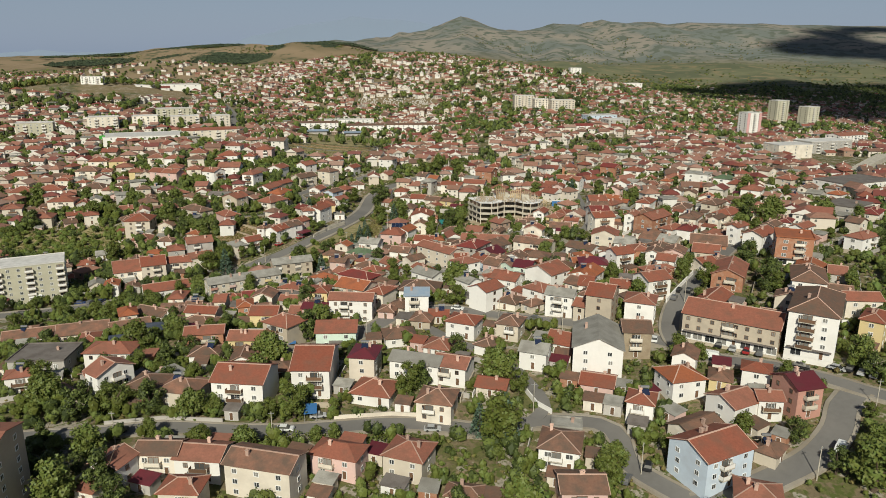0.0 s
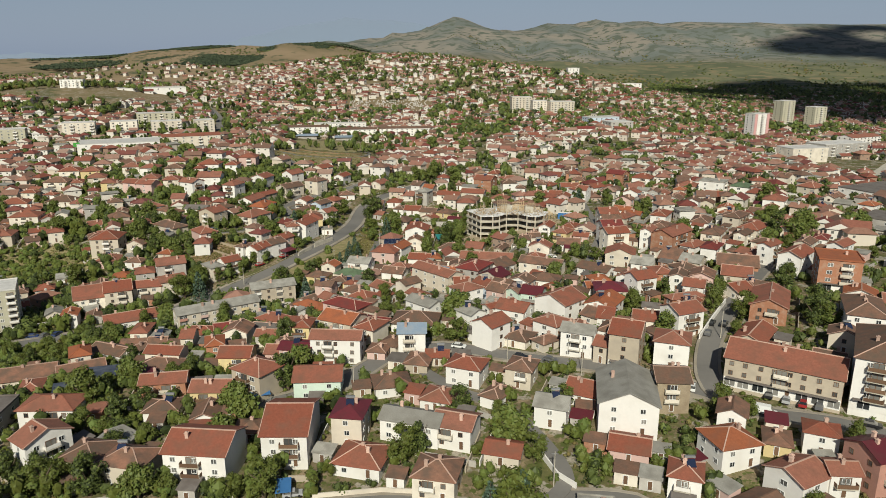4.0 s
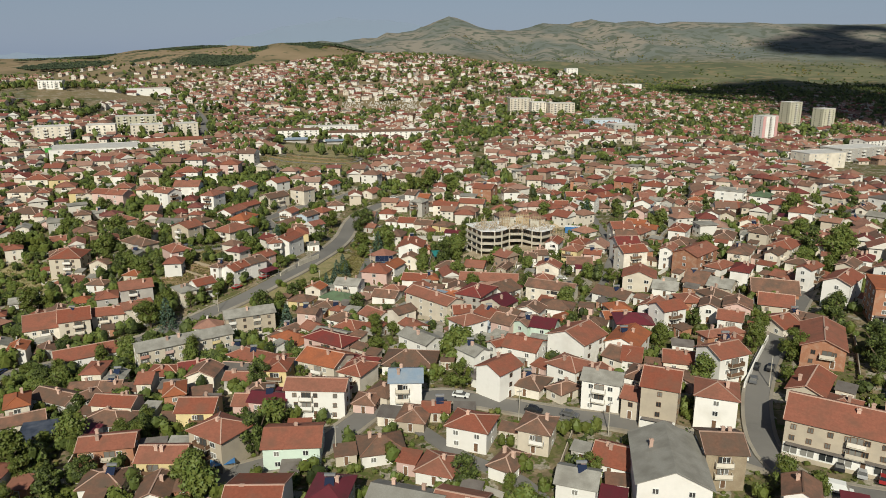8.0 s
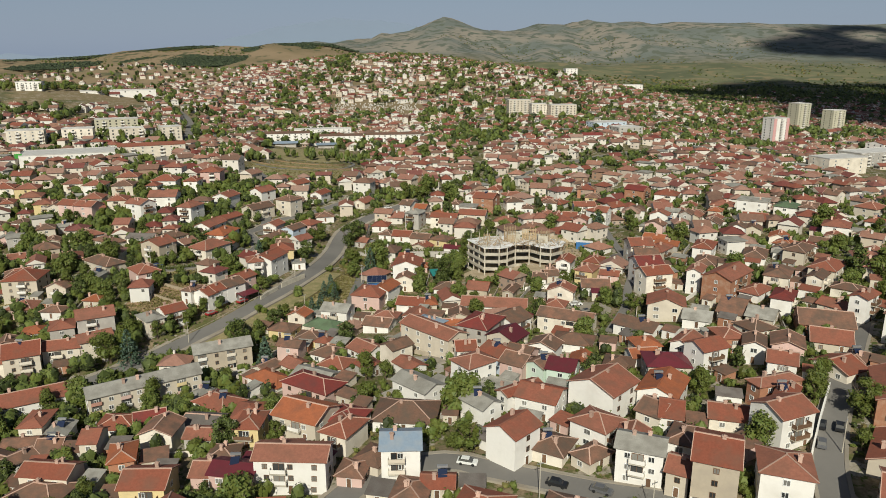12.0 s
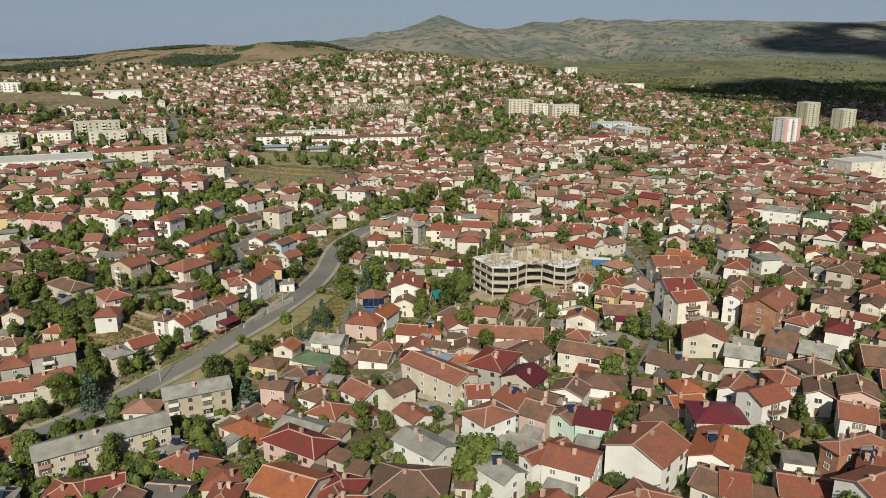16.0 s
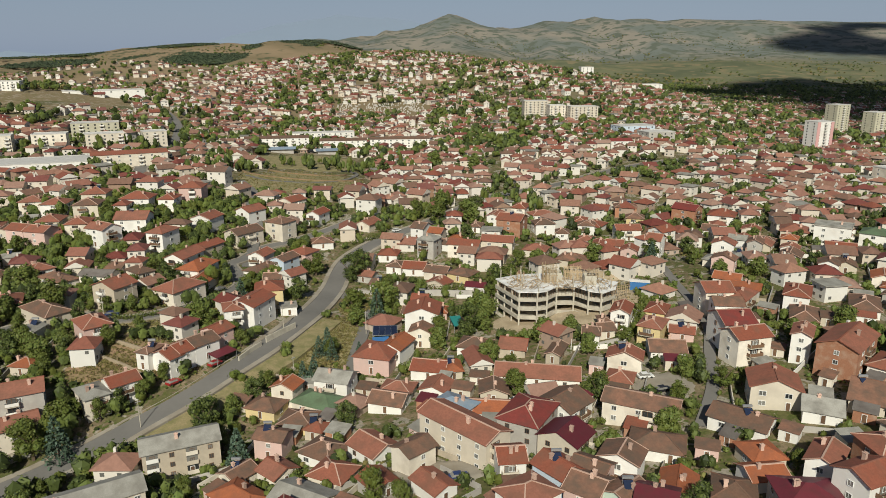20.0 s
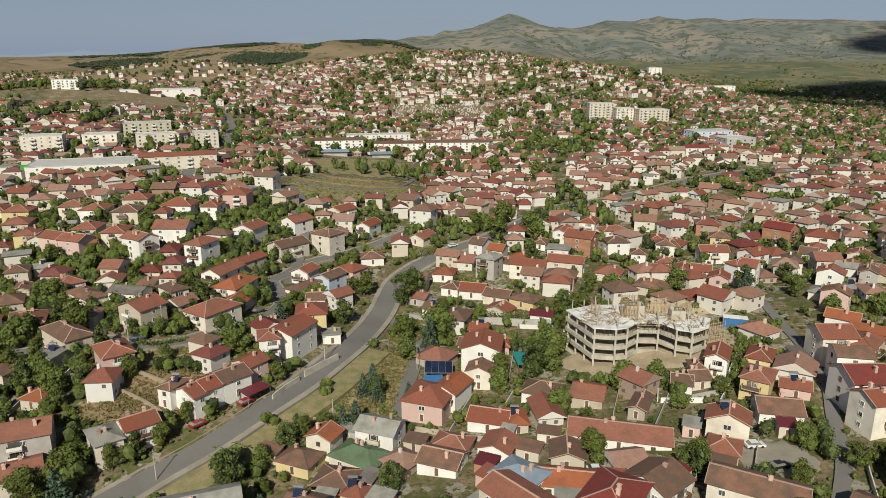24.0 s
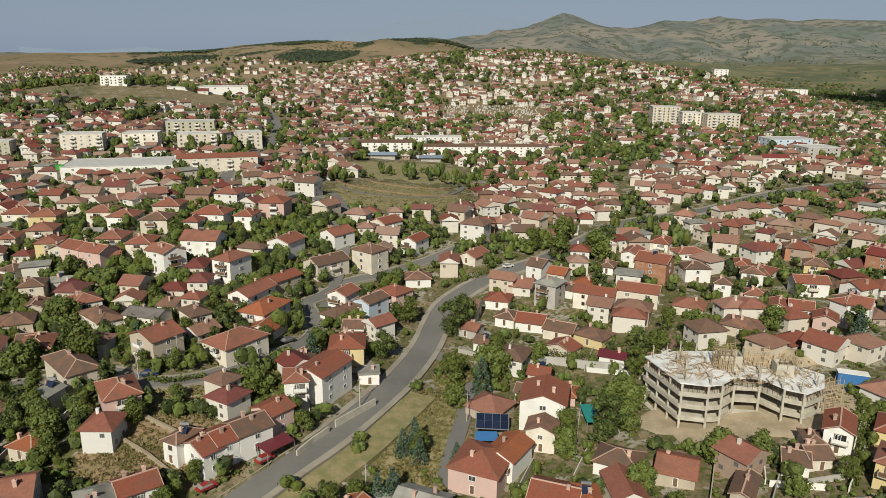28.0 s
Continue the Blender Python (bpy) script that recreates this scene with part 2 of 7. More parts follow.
KNOLL = np.array([
    [0.4, 0.7, 0.8, 1.8, 0.5, -2.1, 1.4],
    [-1.9, -2.9, -2.7, 0.9, 1.2, 0.2, -1.1],
    [-1.2, 4.8, -3.1, -0.9, -0.6, 0.9, -0.0],
    [-1.2, 5.9, 0.1, 1.5, -0.6, 0.5, 1.3],
    [-1.3, -0.5, -2.5, -2.5, -0.4, 2.2, 2.1],
    [0.2, -1.1, -2.6, -0.8, 1.5, 0.1, -1.3],
    [2.7, -1.2, -2.0, 0.3, 1.0, 0.1, -1.0],
])
HILLS = (
    (-95, 1480, 74, 225, 360),
    (-430, 880, 20, 120, 110),
    (60, 1550, 16, 160, 250),
    (200, 1190, 34, 220, 200),
    (-560, 1480, 34, 190, 150),
)
# distance, depth and skyline of the far ridges
RIDGES = (
    (2600, 420, (-3200, -2300, -1681, -1480, -1340, -1222, -1123, -1024, -926, -849, -771, -695, -638, -581, -505, -411, -317, -200, 0, 600, 3000),
     (68, 74, 79, 82, 87, 90, 97, 105, 116, 123, 128, 130, 122, 126, 136, 138, 130, 100, 80, 56, 52)),
    (4450, 1050, (-3600, -2300, -1600, -1100, -717, -551, -419, -256, -93, 3, 99, 228, 357, 580, 737, 894, 1050, 1362, 1671, 1915, 2184, 2800, 3600),
     (60, 68, 92, 120, 160, 158, 196, 212, 234, 272, 302, 258, 234, 256, 262, 280, 296, 276, 276, 280, 266, 276, 276)),
)


def land(x, y):
    """Height of the ground: spot heights every 100 m in the valley, rounded hills beyond."""
    x, y = np.asarray(x, float), np.asarray(y, float)
    d = ((x[..., None, None] - SPOT_X[None, :]) ** 2 + (y[..., None, None] - SPOT_Y[:, None]) ** 2) / (2 * 62.0 ** 2)
    w = np.exp(-(d - d.min(axis=(-1, -2), keepdims=True)))
    z = (w * SPOT).sum((-1, -2)) / w.sum((-1, -2))
    z = z + (np.exp(-((x[..., None, None] - KNOLL_X[None, :]) ** 2 + (y[..., None, None] - KNOLL_Y[:, None]) ** 2) / (2 * 34.0 ** 2)) * KNOLL).sum((-1, -2))
    for hx, hy, up, sx, sy in HILLS:
        z = z + up * np.exp(-((x - hx) / sx) ** 2 - ((y - hy) / sy) ** 2)
    for y0, deep, px, pz in RIDGES:
        z = z + (np.interp(x, px, pz) - z) * np.exp(-((y - y0) / deep) ** 2)
    return z


def relief(x, y):
    """Gullies and spurs of the far hills."""
    k = min(max((y - 1500) / 800, 0), 0.5) + min(max((y - 2900) / 900, 0), 0.5)
    if k == 0:
        return 0
    return k * (20 * noise.fractal(Vector((x / 300, y / 420, 3)), 1.0, 2.1, 5) + 13 - 46 * abs(noise.noise(Vector((x / 240, y / 800, 7)))))


def mesh_of(name, verts, faces, mats, slots=None, smooth=False):
    me = bpy.data.meshes.new(name)
    me.from_pydata(verts, [], faces)
    for m in (mats if isinstance(mats, (list, tuple)) else [mats]):
        me.materials.append(m)
    if slots is not None:
        me.polygons.foreach_set("material_index", slots)
    if smooth:
        me.polygons.foreach_set("use_smooth", [True] * len(me.polygons))
    me.update()
    return me


def part(name, data, parent, label="", m=None):
    ob = new(name, data)
    ob.parent = parent
    if m is not None:
        ob.matrix_local = m
    if label:
        tagged(ob, label)
    return ob


class Build:
    """Collects boxes, quads and prisms into one mesh."""

    def __init__(self):
        self.v, self.f, self.s = [], [], []

    def face(self, pts, slot=0):
        i = len(self.v)
        self.v += [tuple(p) for p in pts]
        self.f.append(tuple(range(i, i + len(pts))))
        self.s.append(slot)

    def solid(self, low, high, slot=0):
        """A closed prism between two rings of the same count."""
        i, n = len(self.v), len(low)
        self.v += [tuple(p) for p in low] + [tuple(p) for p in high]
        self.f += [tuple(range(i + n - 1, i - 1, -1)), tuple(range(i + n, i + 2 * n))]
        self.f += [(i + k, i + (k + 1) % n, i + n + (k + 1) % n, i + n + k) for k in range(n)]
        self.s += [slot] * (n + 2)

    def box(self, x0, x1, y0, y1, z0, z1, slot=0, m=None):
        r = [(x0, y0), (x1, y0), (x1, y1), (x0, y1)]
        lo, hi = [Vector((*p, z0)) for p in r], [Vector((*p, z1)) for p in r]
        if m is not None:
            lo, hi = [m @ p for p in lo], [m @ p for p in hi]
        self.solid(lo, hi, slot)

    def bar(self, a, b, wide, high, slot=0):
        """A bar from a to b."""
        a, b = Vector(a), Vector(b)
        way = (b - a).normalized()
        side = way.cross(Vector((0, 0, 1)))
        side = side.normalized() * wide / 2 if side.length > 1e-4 else Vector((wide / 2, 0, 0))
        up = side.cross(way).normalized() * high / 2
        ring = [side + up, -side + up, -side - up, side - up]
        self.solid([a + r for r in ring], [b + r for r in ring], slot)

    def mesh(self, name, mats, smooth=False):
        return mesh_of(name, self.v, self.f, mats, self.s, smooth)


def spread(lo, hi, fine, grow, end):
    """Even steps from lo to hi, then steps that grow until end."""
    out = list(np.arange(lo, hi + 0.1, fine))
    step = fine
    while out[-1] < end:
        step *= grow
        out.append(out[-1] + step)
    return out


xr = spread(0, 330, 5, 1.1, 4700)
gx = np.array([-v for v in xr[:0:-1]] + xr)
gy = np.array([-1500, -900, -500, -250, -100, 0, 50] + spread(80, 660, 5, 1.035, 4880))
GX, GY = np.meshgrid(gx, gy)
GZ = land(GX, GY)
for j in range(len(gy)):
    if gy[j] > 1500:
        for i in range(len(gx)):
            GZ[j, i] += relief(gx[i], gy[j])
nx = len(gx)
gfaces = [(j * nx + i, j * nx + i + 1, (j + 1) * nx + i + 1, (j + 1) * nx + i) for j in range(len(gy) - 1) for i in range(nx - 1)]
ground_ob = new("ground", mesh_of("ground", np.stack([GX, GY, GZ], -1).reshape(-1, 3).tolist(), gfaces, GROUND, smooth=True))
tagged(ground_ob, "dry earth, grass and scrub on rolling land", "ground", kind="structure")

# range at the edge of sight, haze put into its pale blue colour
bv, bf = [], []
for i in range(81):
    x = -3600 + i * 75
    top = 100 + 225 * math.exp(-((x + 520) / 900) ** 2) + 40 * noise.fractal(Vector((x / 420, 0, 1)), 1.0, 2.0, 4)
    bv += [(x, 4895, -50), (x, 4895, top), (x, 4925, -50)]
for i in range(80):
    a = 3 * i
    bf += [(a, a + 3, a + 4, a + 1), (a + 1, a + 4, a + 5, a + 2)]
tagged(new("backdrop", mesh_of("backdrop", bv, bf, HAZEHILL)), "far mountain range painted haze blue", "mountains", kind="structure")


# ---- roads ----
def smooth_line(pts, step=3.0):
    p = [Vector(q) for q in pts]
    out = []
    for k in range(len(p) - 1):
        a, b, c, d = p[max(k - 1, 0)], p[k], p[k + 1], p[min(k + 2, len(p) - 1)]
        n = max(2, int((c - b).length / step))
        for i in range(n):
            t = i / n
            out.append(0.5 * ((2 * b) + (c - a) * t + (2 * a - 5 * b + 4 * c - d) * t * t + (3 * b - 3 * c + d - a) * t ** 3))
    out.append(p[-1])
    return out


ROADS = []


def ribbon(name, line, left, right, lift, m, label, category, thick=0.5):
    """A strip of paving that follows the land between two offsets from its centre line."""
    v, f = [], []
    n = len(line)
    for i, p in enumerate(line):
        way = (line[min(i + 1, n - 1)] - line[max(i - 1, 0)]).normalized()
        side = Vector((way.y, -way.x))
        zc = float(land(p.x, p.y))
        for o in (left, (left + right) / 2, right):
            q = p + side * o
            z = 0.6 * zc + 0.4 * float(land(q.x, q.y))
            v.append((q.x, q.y, z + lift))
        for o in (left, right):
            q = p + side * o
            v.append((q.x, q.y, float(land(q.x, q.y)) - thick))
    for i in range(n - 1):
        a, b = 5 * i, 5 * (i + 1)
        f += [(a, a + 1, b + 1, b), (a + 1, a + 2, b + 2, b + 1), (a + 3, a, b, b + 3), (a + 2, a + 4, b + 4, b + 2)]
    return tagged(new(name, mesh_of(name, v, f, m)), label, category, kind="structure")


def road(name, pts, wide, label, verge=0.0, lift=0.35):
    line = smooth_line(pts)
    ROADS.append((np.array([(p.x, p.y) for p in line]), wide / 2 + verge))
    ribbon(name, line, -wide / 2, wide / 2, lift, ASPHALT, label, "road")
    if verge:
        for s in (-1, 1):
            lo, hi = sorted((s * (wide / 2 + 0.02), s * (wide / 2 + verge)))
            ribbon("pavement", line, lo, hi, lift + 0.12, PAVING, "pale dusty pavement beside the road", "pavement")


road("road", [(-420, 150), (-300, 222), (-215, 246), (-172, 258), (-144, 268), (-123, 281), (-108, 293.5), (-100, 300.5), (-90.5, 311), (-83.3, 321), (-76, 331), (-67, 346.5), (-59, 362), (-51.5, 385), (-47, 411),
              (-45.5, 436), (-42, 449), (-32.5, 464), (-22, 475), (-10.5, 486), (2.5, 508), (17, 538), (33, 562), (72, 585), (121, 621), (210, 665), (330, 720)],
     7.0, "wide grey asphalt main road curving up the valley", 1.7)
road("road", [(-150, 366), (-122, 369), (-113, 365), (-103.5, 366), (-95, 372.5), (-86, 388), (-81, 400), (-80.5, 412), (-87, 424.5), (-90, 431), (-86.5, 438),
              (-81, 453), (-69, 465), (-55, 481), (-42, 500)], 5.0, "narrow asphalt lane between houses on the slope", 0.8)
road("road", [(-32.5, 345), (-32, 359), (-31, 379), (-33.3, 395), (-39.3, 405), (-45, 412)], 4.0, "short asphalt side lane")
road("road", [(150, 128), (128, 146), (109, 159), (100, 167), (89, 175), (77, 180), (69, 186), (68, 197), (73, 212), (80, 225), (92, 243), (105, 261), (120, 282)],
     5.2, "grey asphalt town street between parked cars", 0.8)
road("road", [(104, 162), (97.4, 156), (92, 148), (83, 140), (73, 135), (60, 130), (40, 124)], 6.0, "curving side street", 1.0)
road("road", [(-120, 146), (-82, 151), (-69, 154), (-54, 153.6), (-41, 153.9), (-27, 156), (-13, 158), (0, 157), (12, 155), (23, 158), (38, 156), (42, 150), (42, 142), (48, 134), (60, 122)],
     5.0, "dusty lane along the gardens", 0.8)
road("road", [(-48, 195), (-28, 205), (-15, 222), (0, 227), (8, 224), (19, 219), (30, 214), (42, 209), (55, 200), (67, 190)], 6.0, "narrow street past shop fronts", 1.0)
road("road", [(23, 159), (26, 164), (24, 173), (16, 190), (4, 200), (-8, 215)], 3.5, "narrow garden lane")
road("road", [(-118, 560), (-100, 520), (-100, 500), (-90, 480), (-83, 430)], 4.5, "pale lane climbing the park hill")
road("road", [(-205, 700), (-197, 640), (-190, 600), (-170, 560), (-118, 540)], 7.0, "tree-lined town road", 1.0)
road("road", [(-205, 700), (-235, 800), (-280, 880), (-320, 930), (-340, 1000)], 7.0, "grey road climbing out of town")
road("road", [(52, 296), (62, 315), (68, 333), (73.5, 349), (76, 368), (77, 390), (80, 420)], 3.0, "narrow shaded asphalt alley between houses")


# ---- houses ----
def window_mesh(wide, high):
    """A frame with its pane set back in it, in one connected mesh."""
    w, t, d = wide / 2, 0.09, 0.1
    rings = [[(-w, 0, 0), (w, 0, 0), (w, 0, high), (-w, 0, high)], [(-w, -d, 0), (w, -d, 0), (w, -d, high), (-w, -d, high)],
             [(-w + t, -d, t), (w - t, -d, t), (w - t, -d, high - t), (-w + t, -d, high - t)], [(-w + t, -d * 0.3, t), (w - t, -d * 0.3, t), (w - t, -d * 0.3, high - t), (-w + t, -d * 0.3, high - t)]]
    b = Build()
    b.v = [p for r in rings for p in r]
    for k in range(3):
        for i in range(4):
            b.f.append((4 * k + i, 4 * k + (i + 1) % 4, 4 * k + 4 + (i + 1) % 4, 4 * k + 4 + i))
            b.s.append(0)
    b.f.append((12, 13, 14, 15))
    b.s.append(1)
    i = len(b.v)
    b.v += [(-0.05, -d, t), (0.05, -d, t), (0.05, -d, high - t), (-0.05, -d, high - t)]
    b.f.append((i, i + 1, i + 2, i + 3))
    b.s.append(0)
    return b


WIN = [window_mesh(1.2, 1.2).mesh("window", [PVC, GLASS]), window_mesh(1.05, 1.15).mesh("window", [TIMBER, GLASS]),
       window_mesh(1.6, 1.25).mesh("window", [PVC, GLASS])]
# doors flush with the wall, their dark pane imitating a shaded loggia recess
LOGGIA = window_mesh(2.3, 1.75).mesh("balcony_door", [TIMBER, GLASS])
SHOPWIN = window_mesh(2.6, 2.0).mesh("shop_window", [PVC, GLASS])
db = Build()
db.box(-0.55, 0.55, -0.1, 0, 0, 2.1, 0)
db.box(-0.42, 0.42, -0.13, -0.1, 0.1, 2.0, 1)
DOOR = db.mesh("door", [PVC, TIMBER])


def balcony_mesh(wide, deep, rail_mat):
    b = Build()
    b.box(-wide / 2, wide / 2, -deep, 0, -0.18, 0, 0)
    for y0, y1, x0, x1 in ((-deep, -deep + 0.1, -wide / 2, wide / 2), (-deep + 0.1, 0, -wide / 2, -wide / 2 + 0.1), (-deep + 0.1, 0, wide / 2 - 0.1, wide / 2)):
        b.box(x0, x1, y0, y1, 0.12, 0.95, 1)
    for k in (-1, 1):
        b.box(k * (wide / 2 - 0.06) - 0.06, k * (wide / 2 - 0.06) + 0.06, -deep - 0.01, -deep + 0.11, 0, 1.0, 0)
    return b.mesh("balcony", [CONCRETE, rail_mat])


BALC = [balcony_mesh(3.2, 1.2, WALL["w"]), balcony_mesh(4.2, 1.3, TIMBER), balcony_mesh(3.4, 1.2, WALL["c"])]
cb = Build()
cb.box(-0.35, 0.35, -0.3, 0.3, -1.2, 1.1, 0)
cb.box(-0.45, 0.45, -0.4, 0.4, 1.1, 1.22, 0)
cb.box(-0.2, 0.2, -0.15, 0.15, 1.22, 1.4, 0)
CHIMNEY = cb.mesh("chimney", CHIM)
sb = Build()
tilt = pose(0, 0, 0.15, 38)
sb.box(-0.9, 0.9, -0.1, 1.6, 0, 0.09, 0, tilt)
sb.box(-1.05, 1.05, 1.35, 1.85, 1.35, 1.8, 1)
for sx_ in (-0.9, 0.9):
    sb.bar((sx_, 1.6, -0.6), (sx_, 1.6, 1.4), 0.06, 0.06, 1)
    sb.bar((sx_, 0, -0.5), (sx_, 0, 0.2), 0.06, 0.06, 1)
HEATER = sb.mesh("solar_heater", [SOLAR, STEEL])

ROOF_WORD = {"r": "red tiled", "b": "weathered brown tiled", "o": "bright orange tiled", "R": "dark red tiled", "m": "maroon sheet-metal", "g": "grey sheet",
             "d": "dark grey sheet", "k": "blue metal", "n": "green sheet"}
WALL_WORD = {"w": "white plastered", "c": "cream plastered", "p": "pink plastered", "y": "yellow plastered", "k": "bare brick", "g": "grey rendered",
             "b": "beige rendered", "u": "pale blue", "n": "mint green", "t": "crumbling stone", "q": "rose brick", "R": "red boarded"}
STOREY = {1: "single-storey", 2: "two-storey", 3: "three-storey", 4: "four-storey", 5: "five-storey"}
LOTS = []
FLOOR_H = 2.45
rng = random.Random(7)


def roof_meshes(w, d, kind, over=0.5, pitch=0.4):
    """Roof shell and ridge line over a footprint w by d. The ridge of a gable lies along x for 'ga', along y for 'gb'."""
    b, c = Build(), Build()
    W, D, t = w / 2 + over, d / 2 + over, 0.16
    e = -over * pitch
    if kind[0] == "f":
        rings = [(W - 0.2, -D + 0.2, 0.0), (W - 0.2, -D + 0.2, 0.5), (W - 0.45, -D + 0.45, 0.5), (W - 0.45, -D + 0.45, 0.2)]
        for x, y, z in rings:
            b.v += [(-x, y, z), (x, y, z), (x, -y, z), (-x, -y, z)]
        b.f = [(3, 2, 1, 0), (12, 13, 14, 15)] + [(4 * k + i, 4 * k + (i + 1) % 4, 4 * k + 4 + (i + 1) % 4, 4 * k + 4 + i) for k in range(3) for i in range(4)]
        b.s = [0] * len(b.f)
        return b, None, 0.2
    swap = kind == "gb" or (kind == "h" and d > w)
    if swap:
        W, D = D, W

    def turn(p):
        return (-p[1], p[0], p[2]) if swap else p
    rise = D * pitch
    if kind[0] == "g":
        ring = [(-D, e - t), (0, e + rise - t), (D, e - t), (D, e), (0, e + rise), (-D, e)]
        b.solid([turn((-W, y, z)) for y, z in ring], [turn((W, y, z)) for y, z in ring])
        zr = rise + e + 0.03
        c.bar(turn((-W, 0, zr)), turn((W, 0, zr)), 0.32, 0.16)
        for s in (-1, 1):
            for q in (-1, 1):
                c.bar(turn((s * (W - 0.06), q * D, e + 0.02)), turn((s * (W - 0.06), 0, zr)), 0.14, 0.1)
    else:
        R = max(W - D, 0.3)
        ring = [(-W, -D, e), (W, -D, e), (W, D, e), (-W, D, e)]
        b.v = [turn(p) for p in ring + [(x, y, z - t) for x, y, z in ring] + [(-R, 0, rise + e), (R, 0, rise + e)]]
        b.f = [(0, 1, 9, 8), (2, 3, 8, 9), (1, 2, 9), (3, 0, 8), (7, 6, 5, 4)] + [(4 + k, 4 + (k + 1) % 4, (k + 1) % 4, k) for k in range(4)]
        b.s = [0] * len(b.f)
        c.bar(turn((-R, 0, rise + e + 0.03)), turn((R, 0, rise + e + 0.03)), 0.3, 0.14)
        for k, i in ((0, -R), (3, -R), (1, R), (2, R)):
            c.bar(turn((ring[k][0], ring[k][1], e + 0.02)), turn((i, 0, rise + e + 0.02)), 0.24, 0.1)
    peak = rise + e
    return b, c, peak


def wall_mesh(w, d, h, kind, deep, pitch=0.4, over=0.5):
    b = Build()
    b.box(-w / 2, w / 2, -d / 2, d / 2, -deep, h - 0.02)
    if kind == "ga":
        for s in (-1, 1):
            x = s * (w / 2)
            b.solid([(x - s * 0.25, -d / 2, h - 0.02), (x - s * 0.25, d / 2, h - 0.02), (x - s * 0.25, 0, h - 0.12 + d / 2 * pitch)],
                    [(x, -d / 2, h - 0.02), (x, d / 2, h - 0.02), (x, 0, h - 0.12 + d / 2 * pitch)])
    if kind == "gb":
        for s in (-1, 1):
            y = s * (d / 2)
            b.solid([(-w / 2, y - s * 0.25, h - 0.02), (w / 2, y - s * 0.25, h - 0.02), (0, y - s * 0.25, h - 0.12 + w / 2 * pitch)],
                    [(-w / 2, y, h - 0.02), (w / 2, y, h - 0.02), (0, y, h - 0.12 + w / 2 * pitch)])
    return b


